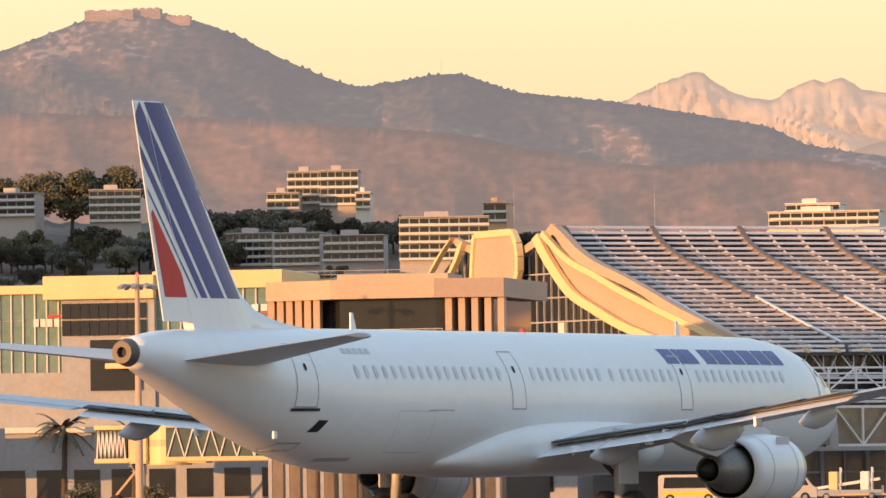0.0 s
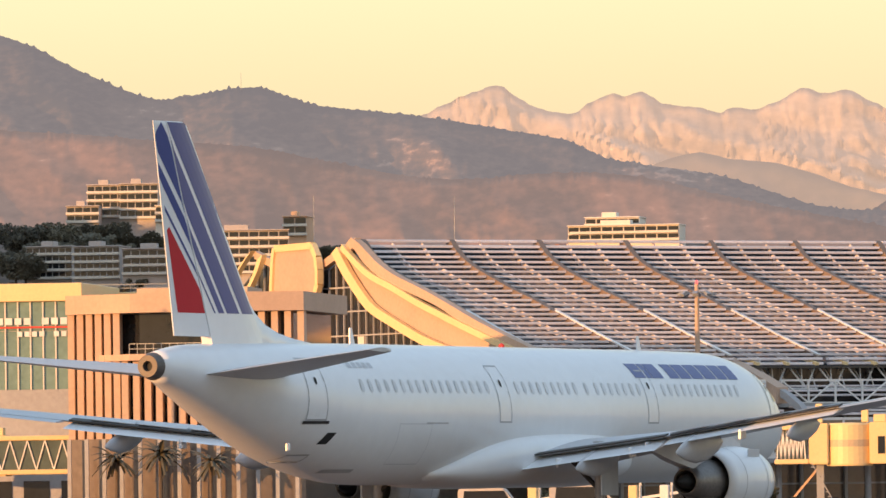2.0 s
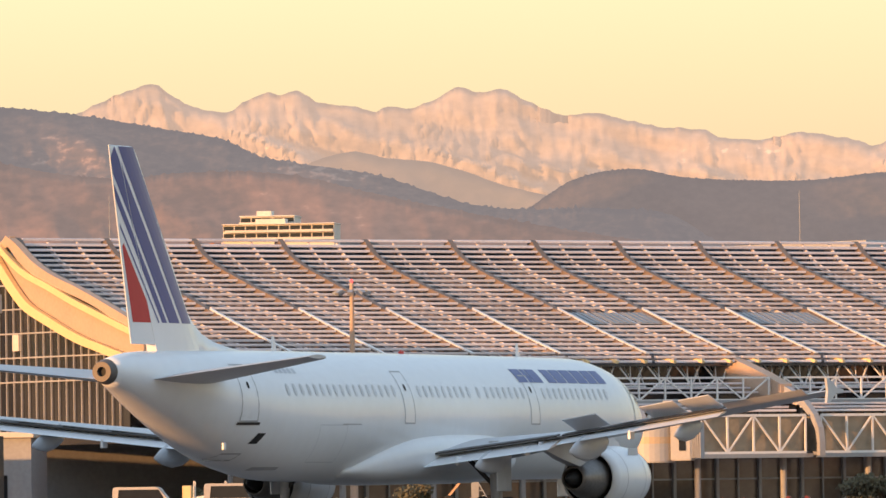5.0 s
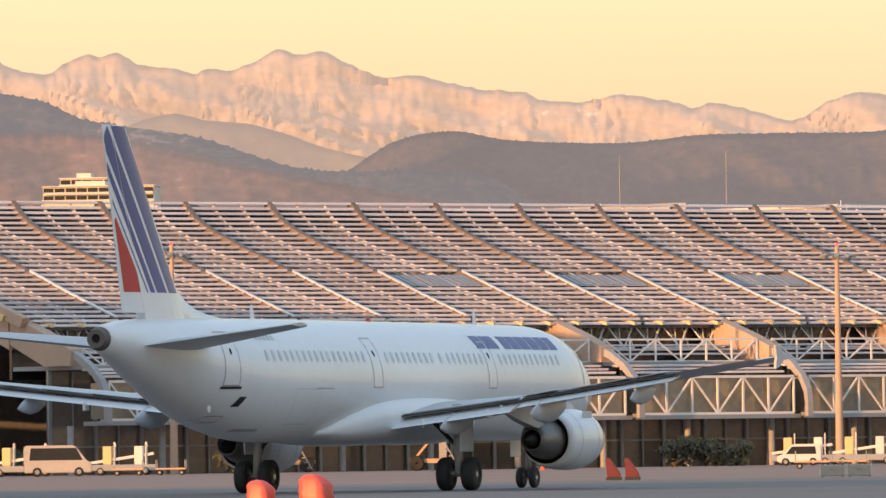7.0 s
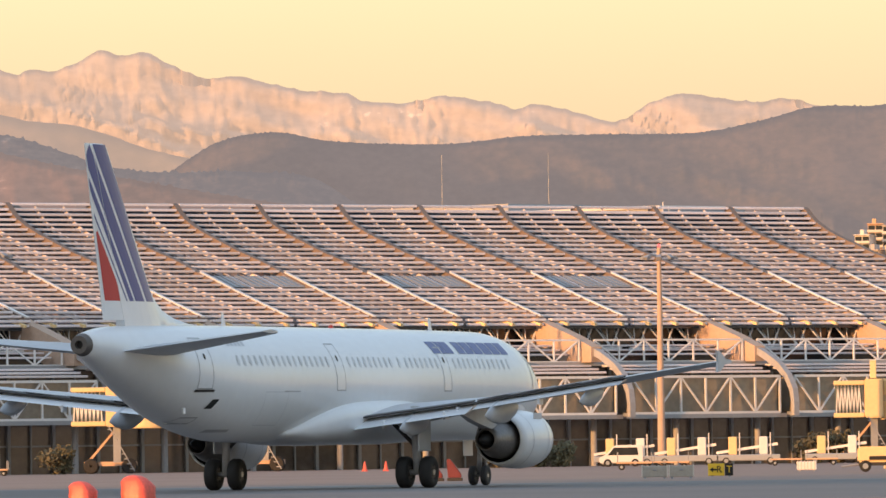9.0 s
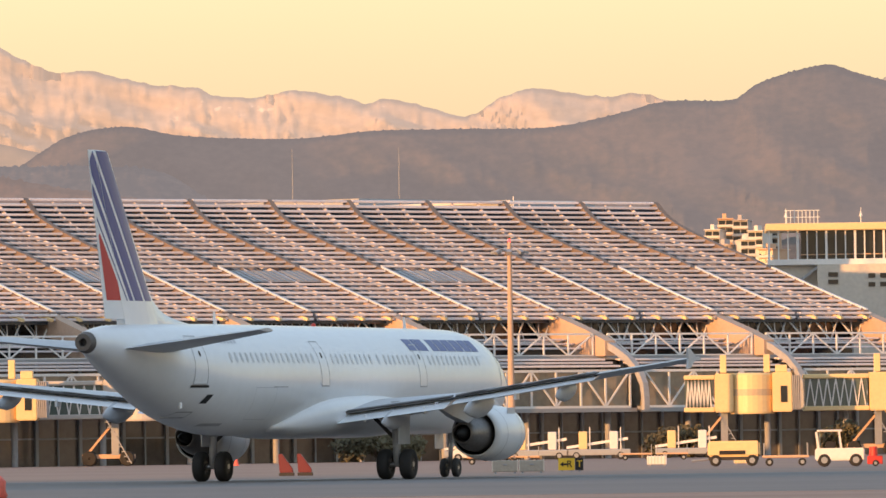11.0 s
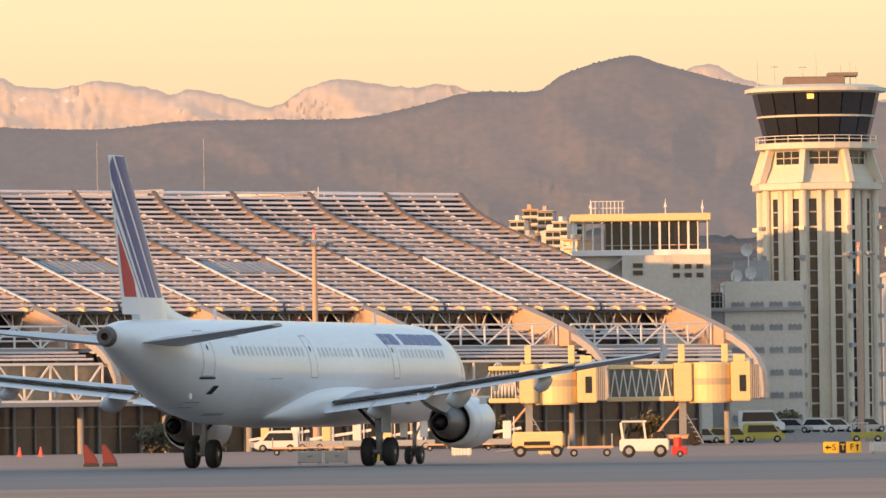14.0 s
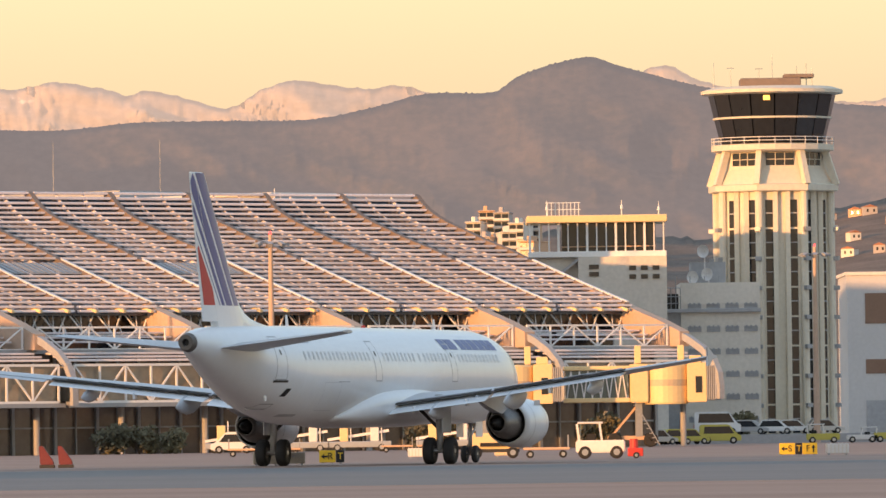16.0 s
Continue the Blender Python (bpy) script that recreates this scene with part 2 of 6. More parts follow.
# ---- mountains ----
def hill_material(name, dark, light, snow=None, haze_glow=(0.5, 0.4, 0.35), haze_power=0.2, scale=0.01, contrast=(0.42, 0.62)):
    """Scrub and rock; haze is put in as emission, so this far backdrop glows a little."""
    m = bpy.data.materials.new(name)
    m.use_nodes = True
    n, l = m.node_tree.nodes, m.node_tree.links
    b = n["Principled BSDF"]
    b.inputs["Roughness"].default_value = 0.95
    b.inputs["Specular IOR Level"].default_value = 0.0
    co = n.new("ShaderNodeTexCoord")
    a, c = n.new("ShaderNodeTexNoise"), n.new("ShaderNodeTexNoise")
    a.inputs["Scale"].default_value, a.inputs["Detail"].default_value = scale, 9
    c.inputs["Scale"].default_value, c.inputs["Detail"].default_value = scale * 11, 8
    mp = n.new("ShaderNodeMapping")
    mp.inputs["Scale"].default_value = (1.0, 0.28, 1.6)
    l.new(co.outputs["Object"], mp.inputs[0])
    for k in (a, c):
        l.new(mp.outputs[0], k.inputs[0])
    mx = n.new("ShaderNodeMix")
    mx.inputs[0].default_value = 0.45
    l.new(a.outputs[0], mx.inputs[2])
    l.new(c.outputs[0], mx.inputs[3])
    r = n.new("ShaderNodeValToRGB")
    r.color_ramp.elements[0].position, r.color_ramp.elements[0].color = contrast[0], (*dark, 1)
    r.color_ramp.elements[1].position, r.color_ramp.elements[1].color = contrast[1], (*light, 1)
    if snow:
        k = r.color_ramp.elements.new(min(0.98, contrast[1] + 0.06))
        k.color = (*snow, 1)
    l.new(mx.outputs[0], r.inputs[0])
    l.new(r.outputs[0], b.inputs["Base Color"])
    b.inputs["Emission Color"].default_value = (*haze_glow, 1)
    b.inputs["Emission Strength"].default_value = haze_power
    return m


def ridged(p, octaves, gain=0.5):
    """Sharp crests with soft valleys, 0 to about 1."""
    v, amp, f = 0.0, 0.5, 1.0
    for i in range(octaves):
        v += amp * (1 - abs(noise.noise(p * f + Vector((i * 3.1, 0, 0))) * 2)) ** 2
        amp *= gain
        f *= 2.1
    return v


def range_of_hills(name, dist, deep, profile, material, label, rough, az0, az1, steps, foot=-4.0, wood=0.0, seed=0.0, rows=56, freq=1.6, octaves=3, crag=0.0, lean=0.012):
    """A ridge seen over (azimuth, elevation) summits, falling towards the plain in spurs."""
    bm = bmesh.new()
    grid = []
    for i in range(steps + 1):
        az = az0 + (az1 - az0) * i / steps
        top = dist * math.tan(radians(curve_rows(profile, az)[0])) + EYE_Z
        bump = (ridged(Vector((az * 5, seed, 1.0)), 4) - 0.5) * crag
        trees = max(0.0, noise.noise(Vector((az * 55, seed, 7))) + 0.4 * noise.noise(Vector((az * 140, seed, 2)))) * wood
        line = []
        for j in range(rows + 1):
            k = j / rows
            w = 0.15 + 0.85 * min(1.0, 5 * k) * (1 - 0.5 * k)
            z = top * (1 - k) ** 1.15 + bump * max(0.0, 1 - 7 * k) + trees * max(0.0, 1 - 30 * k)
            p = Vector((az * freq + z * freq * lean, z * freq * 0.016, seed))
            d = dist - deep * k - (ridged(p, octaves) - 0.45) * rough * w
            x, y = math.sin(radians(az)) * d, math.cos(radians(az)) * d
            line.append(bm.verts.new((x, y, max(z, foot) if j < rows else foot)))
        back = bm.verts.new((math.sin(radians(az)) * (dist + 40), math.cos(radians(az)) * (dist + 40), foot))
        grid.append([back] + line)
    for a, b in zip(grid, grid[1:]):
        for j in range(len(a) - 1):
            bm.faces.new((a[j], b[j], b[j + 1], a[j + 1]))
    return tagged(part(name, bm, material, smooth=True), label, "mountains", kind="structure")


ALPS = [(-13, 2.75), (-9, 2.5), (-7.6, 2.55), (-7.314, 2.608), (-7.16, 2.682), (-6.968, 2.756), (-6.796, 2.803), (-6.588, 2.674), (-6.284, 2.612), (-6.168, 2.686), (-6.015, 2.741), (-5.939, 2.713), (-5.824, 2.749), (-5.68, 2.66), (-5.469, 2.641), (-5.298, 2.6), (-5.203, 2.63), (-5.05, 2.616), (-4.877, 2.69), (-4.724, 2.757), (-4.591, 2.717), (-4.419, 2.734), (-4.248, 2.644), (-4.02, 2.553), (-3.867, 2.57), (-3.715, 2.553), (-3.448, 2.481), (-3.067, 2.437), (-2.953, 2.386), (-2.648, 2.381), (-2.418, 2.42), (-2.038, 2.357), (-1.943, 2.325), (-1.771, 2.361), (-1.543, 2.3), (-1.239, 2.238), (-1.06, 2.335), (-0.828, 2.409), (-0.599, 2.383), (-0.332, 2.353), (-0.103, 2.368), (0.125, 2.319), (0.697, 2.242), (1.27, 2.272), (1.577, 2.45), (1.711, 2.479), (1.995, 2.356), (3.0, 2.21), (3.6, 2.32), (6, 2.2)]
FOOTHILLS = [(-13, 2.0), (-6.1, 2.1), (-5.84, 2.21), (-5.65, 2.288), (-5.44, 2.33), (-5.23, 2.283), (-4.96, 2.26), (-4.73, 2.2), (-4.4, 2.08), (-4.0, 2.0), (-3.4, 1.95), (3, 1.9), (6, 1.8)]
LOWER = [(-13, 2.62), (-11.5, 2.587), (-10.75, 2.56), (-9.8, 2.52), (-9.2, 2.467), (-8.5, 2.41), (-7.93, 2.30), (-7.36, 2.19), (-6.94, 2.172), (-6.6, 2.2), (-6.1, 2.198), (-5.76, 2.156), (-5.27, 2.035), (-4.5, 1.87), (-3.5, 1.7), (-2, 1.5), (3, 1.2)]
FORE = [(-13, 2.6), (-11.5, 3.0), (-10.93, 3.209), (-10.7, 3.262), (-10.42, 3.253), (-9.98, 3.122), (-9.6, 2.926), (-9.11, 2.741), (-8.84, 2.764), (-8.57, 2.806), (-8.38, 2.803), (-8.08, 2.696), (-7.7, 2.645), (-7.31, 2.601), (-6.74, 2.505), (-6.32, 2.42), (-6.06, 2.30), (-5.3, 2.168), (-4.69, 1.969), (-4.31, 1.925), (-3.77, 1.925), (-3.3, 1.87), (-3.05, 1.72), (-2.6, 1.5), (-1, 1.2), (6, 1.0)]
MID = [(-6, 1.2), (-4.8, 1.6), (-4.26, 1.938), (-3.95, 2.125), (-3.57, 2.184), (-3.19, 2.122), (-2.42, 2.09), (-1.9, 2.135), (-1.25, 2.142), (-0.68, 2.146), (-0.29, 2.217), (0.09, 2.308), (0.55, 2.313), (0.7, 2.413), (1.01, 2.512), (1.2, 2.54), (1.39, 2.48), (2.0, 2.318), (3.02, 2.188), (6, 2.0)]
# haze tint and strength per range, glowing evenly from the slopes
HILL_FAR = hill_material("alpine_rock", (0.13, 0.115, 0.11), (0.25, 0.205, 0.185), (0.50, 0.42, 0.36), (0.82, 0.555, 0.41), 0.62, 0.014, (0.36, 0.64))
# foothills: shade comes from the dark base, haze from the glow
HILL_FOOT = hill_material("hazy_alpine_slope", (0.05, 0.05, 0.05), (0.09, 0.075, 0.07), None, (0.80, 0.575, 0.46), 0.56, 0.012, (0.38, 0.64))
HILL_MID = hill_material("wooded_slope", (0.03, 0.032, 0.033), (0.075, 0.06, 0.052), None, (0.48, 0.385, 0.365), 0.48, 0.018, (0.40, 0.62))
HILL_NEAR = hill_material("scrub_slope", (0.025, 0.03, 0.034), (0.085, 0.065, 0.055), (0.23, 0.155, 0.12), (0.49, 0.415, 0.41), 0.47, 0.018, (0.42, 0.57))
# reddish base and glow also carry the warm light on these slopes
HILL_LOW = hill_material("warm_lit_scrub_slope", (0.045, 0.035, 0.03), (0.16, 0.095, 0.07), (0.30, 0.19, 0.14), (0.54, 0.405, 0.37), 0.46, 0.018, (0.40, 0.63))
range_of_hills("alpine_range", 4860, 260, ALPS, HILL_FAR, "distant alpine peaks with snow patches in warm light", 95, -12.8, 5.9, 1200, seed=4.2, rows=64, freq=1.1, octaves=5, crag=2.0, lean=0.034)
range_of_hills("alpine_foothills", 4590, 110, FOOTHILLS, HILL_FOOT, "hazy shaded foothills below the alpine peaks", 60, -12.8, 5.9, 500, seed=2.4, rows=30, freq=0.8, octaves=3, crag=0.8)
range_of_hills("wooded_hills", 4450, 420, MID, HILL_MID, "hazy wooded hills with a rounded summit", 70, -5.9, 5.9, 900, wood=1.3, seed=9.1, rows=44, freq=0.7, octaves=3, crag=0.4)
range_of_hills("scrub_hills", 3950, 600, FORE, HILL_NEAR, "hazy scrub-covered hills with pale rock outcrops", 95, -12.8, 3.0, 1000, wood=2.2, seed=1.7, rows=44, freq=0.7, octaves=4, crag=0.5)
range_of_hills("lower_slopes", 3270, 260, LOWER, HILL_LOW, "reddish-brown scrub slopes below the hills, warm light in their colour", 40, -12.8, 3.0, 900, wood=1.6, seed=5.3, rows=40, freq=0.7, octaves=4, crag=0.3)
TOWN = [(-13, 1.85), (-9.0, 1.80), (-8.4, 1.72), (-7.0, 1.70), (-5.5, 1.72), (-4.5, 1.55), (0.0, 1.30), (1.0, 1.36), (2.0, 1.30), (3.2, 1.55), (6, 1.6)]
TOWN_FAR, TOWN_DEEP = 2950, 900


def town_z(x, y):
    az, d = math.degrees(math.atan2(x, y)), math.hypot(x, y)
    k = min(1.0, max(0.0, (TOWN_FAR - d) / TOWN_DEEP))
    return (TOWN_FAR * math.tan(radians(curve_rows(TOWN, az)[0])) + EYE_Z) * (1 - k) ** 1.15


range_of_hills("town_hillside", TOWN_FAR, TOWN_DEEP, TOWN, mat("hillside_scrub", (0.15, 0.11, 0.085), 0.95, 0, 0.5, 0.5), "scrubby hillside below the apartment blocks", 2.0, -12.8, 5.9, 400, wood=2.0, seed=6.6, foot=-0.5, rows=24)
bm = bmesh.new()
box(bm, -600, 600, 212, 345, -0.3, 0.006)
tagged(part("taxiway", bm, mat("taxiway_asphalt", (0.148, 0.130, 0.124), 0.7, 0, 0.25, 0.3, bump=0.2, stretch=(0.1, 1, 1))), "worn grey asphalt taxiway strip", "taxiway", kind="structure")
bm = bmesh.new()
loft(bm, [[(x, 186 + y, 0.010), (x, 188.2 + y, 0.010)] for x, y in ((-60, 5), (-40, 2), (-28, 0.5), (-20, 0), (-13, -0.2), (-11, -0.3))], caps=False, closed=False)
tagged(part("taxiway_line", bm, mat("faded_yellow_paint", (0.55, 0.42, 0.14), 0.8, 0, 0.3, 2)), "faded yellow painted taxiway line", "marking", kind="structure")
bm = bmesh.new()
box(bm, 18, 160, 862, 1400, -0.3, 0.9)
tagged(part("pavement", bm, CONC_G), "raised concrete car park pavement", "pavement", kind="structure")
# the fort's stone glows too, to carry the same haze
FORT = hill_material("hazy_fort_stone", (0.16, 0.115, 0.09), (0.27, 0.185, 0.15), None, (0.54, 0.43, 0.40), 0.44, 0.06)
fort = tagged(new("hilltop_fort"), "long pale stone fort on the hill's summit", "fort")
for az0, az1, el, drop, deep in ((-10.94, -10.60, 3.268, 5.0, 6), (-10.62, -10.42, 3.278, 5.5, 6), (-10.40, -10.22, 3.225, 4.5, 5)):
    z = 3948 * math.tan(radians(el)) + EYE_Z
    x0, x1 = math.sin(radians(az0)) * 3948, math.sin(radians(az1)) * 3948
    y = math.cos(radians((az0 + az1) / 2)) * 3948
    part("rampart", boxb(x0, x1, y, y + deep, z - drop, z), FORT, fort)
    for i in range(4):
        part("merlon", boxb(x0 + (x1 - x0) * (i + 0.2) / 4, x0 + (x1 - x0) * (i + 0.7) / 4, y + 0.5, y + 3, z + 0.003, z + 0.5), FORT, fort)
# unseen higher spur west of the town, added to block its last sun
bm = bmesh.new()
rings = []
for i in range(15):
    k = i / 14
    x, y = -770 + 180 * k, 2645 - 165 * k
    h = 121 + 8 * noise.noise(Vector((k * 7, 0, 0)))
    rings.append([(x - 70, y - 78, -1), (x - 25, y - 28, h * 0.8), (x, y, h), (x + 25, y + 28, h * 0.8), (x + 70, y + 78, -1)])
loft(bm, rings)
tagged(part("unseen_shade_spur", bm, HILL_NEAR), "unseen scrub-covered spur added to shade the town", "hill", kind="structure")


# ---- terminal ----
TA = radians(36.2)
TERM = Matrix(((-math.cos(TA), math.sin(TA), 0, 0), (-math.sin(TA), -math.cos(TA), 0, 800), (0, 0, 1, 0), (0, 0, 0, 1)))
BAY, BAYS = 8.74, 14
LONG = BAY * BAYS
EAVE = 32.5
ROOF = [(-1.0, 24.4), (0.0, 23.95), (1.17, 22.95), (2.3, 22.2), (3.7, 21.55), (5.6, 20.85), (7.95, 20.12), (11.0, 19.2), (14.7, 18.22), (18.4, 17.15), (25.0, 15.15), (31.3, 13.35), (33.5, 12.75)]
RIB_D = (-0.3, 0.12, 0.5, 1.2, 2.2, 3.7, 5.6, 8, 11, 14.7, 18.4, 22, 26, 29.5, EAVE)


def roof_z(d):
    return curve_rows(ROOF, d)[0]


def roof_d(z):
    """Where the roof line has sunk to the height z."""
    lo, hi = 0.0, 33.5
    for _ in range(30):
        m = (lo + hi) / 2
        lo, hi = (m, hi) if roof_z(m) > z else (lo, m)
    return lo


def along_roof(bm, s, half, low, high, ds):
    return loft(bm, [[(s - half, d, roof_z(d) + low(d)), (s + half, d, roof_z(d) + low(d)), (s + half, d, roof_z(d) + high(d)), (s - half, d, roof_z(d) + high(d))] for d in ds])


terminal = thing("terminal_hall", TERM, "long airport terminal with a sweeping louvred roof and concrete beams", "building")
bm = bmesh.new()
loft(bm, [[(s, d, roof_z(d) - 0.55) for d in RIB_D[1:]] + [(s, d, roof_z(d) - 0.95) for d in reversed(RIB_D[1:])] for s in (0.0, LONG)])
part("roof_glazing", bm, ROOFGLASS, terminal, "dark bluish roof glazing under the louvres")
bm = bmesh.new()
box(bm, 0.3, LONG - 0.3, -9, -0.6, 0, 22.5)
part("rear_wall", bm, CONC_G, terminal)
# ribs over the bay lines, pale caps on their lower half
for k in range(BAYS + 1):
    part("roof_rib", along_roof(bmesh.new(), k * BAY, 0.27, lambda d: -0.9, lambda d: -0.1 if d < 0.1 else 0.16 if d < 0.3 else 0.30 if d < 9 else 0.26 if d < 18 else 0.13, RIB_D), RIB, terminal)
    part("rib_cap", along_roof(bmesh.new(), k * BAY - 0.05, 0.15, lambda d: 0.131, lambda d: 0.25, (18.3, 20, 22, 24, 26, 28, 30, 31.5, EAVE)), WHITE, terminal, "pale steel rib capping")
# thin bars that carry the louvres
for k in range(BAYS):
    for q in (1, 2):
        s = (k + q / 3) * BAY
        part("roof_bar", along_roof(bmesh.new(), s, 0.07, lambda d: -0.5, lambda d: -0.07, RIB_D[1:]), SLAT, terminal)
# louvres
SLAT_ROWS = 27
slat_mesh = None
slat_z = 23.80
for r in range(SLAT_ROWS):
    d = roof_d(slat_z)
    dz = roof_z(d + 0.2) - roof_z(d - 0.2)
    for b in range(BAYS):
        if 18.4 < d < 22.3 and b in (4, 6, 8):
            continue  # roof lights
        m = Matrix.Translation((b * BAY + BAY / 2, d, slat_z + 0.02 + random.uniform(-0.012, 0.012))) @ Matrix.Rotation(math.atan2(dz, 0.4) * 0.30 + 0.10 + random.uniform(-0.02, 0.02), 4, "X")
        if slat_mesh is None:
            ob = part("louvre", soft_box(-BAY / 2 + 0.30, BAY / 2 - 0.30, -0.26, 0.26, -0.06, 0.15, 0.03, 1), SLAT, terminal)
            slat_mesh = ob.data
        else:
            ob = new("louvre", slat_mesh)
            ob.parent = terminal
        ob.matrix_basis = m
    slat_z -= 0.48 - 0.085 * r / (SLAT_ROWS - 1)
for b in (4, 6, 8):
    for q in range(3):
        s0, s1 = (b + q / 3) * BAY + 0.2, (b + (q + 1) / 3) * BAY - 0.2
        bm = bmesh.new()
        slab(bm, [(18.7, roof_z(18.7) - 0.1), (22.0, roof_z(22.0) - 0.1), (22.0, roof_z(22.0) - 0.02), (18.7, roof_z(18.7) - 0.02)], s0, s1, lambda a, y, c: (y, a, c))
        light = part("roof_light", bm, CONC_G, terminal, "grey framed roof light")
        for w in range(4):
            x = s0 + (s1 - s0) * (w + 0.5) / 4
            bm = bmesh.new()
            beam(bm, (x, 18.75, roof_z(18.75) + 0.02), (x, 21.95, roof_z(21.95) + 0.02), 0.12, 0.06)
            part("glazing_bar", bm, STEEL, light)


# great beams that run down to the apron every second bay
def great_beam(s):
    prof_top = [(27.2, 14.6), (EAVE, 12.95), (38.0, 11.35), (40.9, 10.35)]
    prof_bot = [(40.9, 9.0), (36.7, 9.0), (32.4, 10.4), (27.2, 12.3)]
    bm = bmesh.new()
    slab(bm, prof_top + prof_bot, s - 0.55, s + 0.55, lambda a, y, b: (y, a, b))
    part("great_beam", bm, CONC, terminal, "sunlit curved concrete beam")
    bm = bmesh.new()
    hook = [(39.3, 10.75), (41.9, 9.85), (43.9, 8.9), (45.3, 7.8), (46.1, 6.6), (46.3, 5.4), (46.3, 4.2)]
    under = [(45.85, 4.2), (45.85, 5.3), (45.65, 6.3), (44.9, 7.4), (43.6, 8.35), (41.7, 9.25), (39.3, 10.1)]
    slab(bm, hook + under, s - 0.28, s + 0.28, lambda a, y, b: (y, a, b))
    part("beam_end", bm, CONC_G, terminal, "slim grey curved beam end")
    bm = bmesh.new()
    beam(bm, (s, 45.0, 4.4), (s, 46.1, 4.4), 0.3, 0.3)
    part("beam_tie", bm, STEEL, terminal)


for k in range(0, BAYS + 1, 2):
    great_beam(k * BAY)
# steel truss under the eave, a sunlit tab at each bar's end
for b in range(BAYS):
    bm = bmesh.new()
    s0, s1 = b * BAY, (b + 1) * BAY
    d = 32.0
    beam(bm, (s0 + 0.4, d, 12.45), (s1 - 0.4, d, 12.45), 0.15)
    beam(bm, (s0 + 0.4, d + 0.8, 10.35), (s1 - 0.4, d + 0.8, 10.35), 0.15)
    for q in range(3):
        a, c = s0 + BAY * q / 3, s0 + BAY * (q + 1) / 3
        m = (a + c) / 2
        beam(bm, (a, d, 12.45), (m, d + 0.8, 10.35), 0.12)
        beam(bm, (m, d + 0.8, 10.35), (c, d, 12.45), 0.12)
        beam(bm, (m, d - 1.7, 12.75), (m, d + 0.8, 10.35), 0.09)
        beam(bm, (a, d - 1.3, 12.65), (a + 0.5, d + 0.8, 10.35), 0.08)
        beam(bm, (m, d, 12.45), (m + 0.4, d + 0.8, 10.35), 0.08)
    part("eave_truss", bm, WHITE, terminal)["kind"] = "stuff"
    for q in range(3):
        m = s0 + BAY * (q + 0.5) / 3
        bm = bmesh.new()
        beam(bm, (m + 0.1, d + 0.7, 12.85), (m - 0.35, d + 2.1, 12.4), 0.36, 0.24)
        part("bar_end", bm, CREAM, terminal, "pale sunlit bar end at the eave")
part("clerestory_glass", boxb(0, LONG, 29.9, 30.3, 8.0, 12.6), DARKGLASS, terminal, "dark clerestory glazing")
# terrace with lattice rail, stepped canopies and the ground floor
part("terrace_slab", boxb(0, LONG, 30.5, 39.6, 8.7, 9.05), CONC_G, terminal)
GALLERY = glass("gallery_glass", (0.30, 0.25, 0.19), 0.12)


def lattice(s0, s1, d, z0, z1, n, rail, post, brace):
    bm = bmesh.new()
    for z in (z0, z1):
        beam(bm, (s0, d, z), (s1, d, z), rail)
    for q in range(n + 1):
        s = s0 + (s1 - s0) * q / n
        beam(bm, (s, d, z0), (s, d, z1), post)
        if q < n:
            s2 = s0 + (s1 - s0) * (q + 1) / n
            a, c = ((s, z0), (s2, z1)) if q % 2 else ((s, z1), (s2, z0))
            beam(bm, (a[0], d, a[1]), (c[0], d, c[1]), brace)
    return bm


for b in range(0, BAYS, 2):
    s0, s1 = b * BAY + 0.8, (b + 2) * BAY - 0.8
    part("terrace_railing", lattice(s0, s1, 39.4, 9.05, 10.95, 6, 0.16, 0.14, 0.12), WHITE, terminal)
    for dd, z in ((35.0, 10.5), (36.2, 10.1), (37.4, 9.7)):
        part("terrace_louvre", soft_box(s0, s1, dd - 0.35, dd + 0.35, z - 0.06, z + 0.1, 0.03, 1), SLAT, terminal)
    for dd, z in ((40.9, 8.65), (42.05, 8.35), (43.2, 8.05)):
        part("canopy_louvre", soft_box(s0, s1, dd - 0.38, dd + 0.38, z - 0.08, z + 0.12, 0.03, 1), SLAT, terminal)
    # glazed gallery behind a steel lattice
    part("gallery_lattice", lattice(s0, s1, 44.9, 4.5, 7.65, 6, 0.22, 0.16, 0.14), WHITE, terminal)
    part("gallery_glazing", boxb(s0, s1, 41.9, 44.5, 4.6, 7.55), GALLERY, terminal, "tan-tinted gallery glazing")
    part("gallery_floor", boxb(s0 - 0.6, s1 + 0.6, 41.7, 45.1, 4.05, 4.4), STEEL, terminal)
SHOPGLASS = glass("brown_shop_glass", (0.17, 0.14, 0.12), 0.10)
part("ground_floor_glazing", boxb(0, LONG, 36.0, 36.3, 0, 8.69), SHOPGLASS, terminal, "brown-tinted ground floor glazing")
for k in range(BAYS * 4 + 1):
    bm = bmesh.new()
    beam(bm, (k * BAY / 4, 36.5, 0), (k * BAY / 4, 36.5, 8.6), 0.3 if k % 2 == 0 else 0.14)
    part("ground_floor_mullion", bm, STEEL, terminal)
for k in range(BAYS):
    part("ground_floor_transom", boxb(k * BAY + 0.2, (k + 1) * BAY - 0.2, 36.45, 36.55, 2.25, 2.4), STEEL, terminal)
for k in range(0, BAYS + 1):
    bm = bmesh.new()
    rod(bm, (k * BAY + 1.5, 42.5, 0), (k * BAY + 1.5, 42.5, 4.05), 0.28, n=10)
    part("gallery_column", bm, CONC_G, terminal)
part("end_wall", boxb(-0.4, 0.4, -0.6, 30, 0, 11.5), CONC_G, terminal)

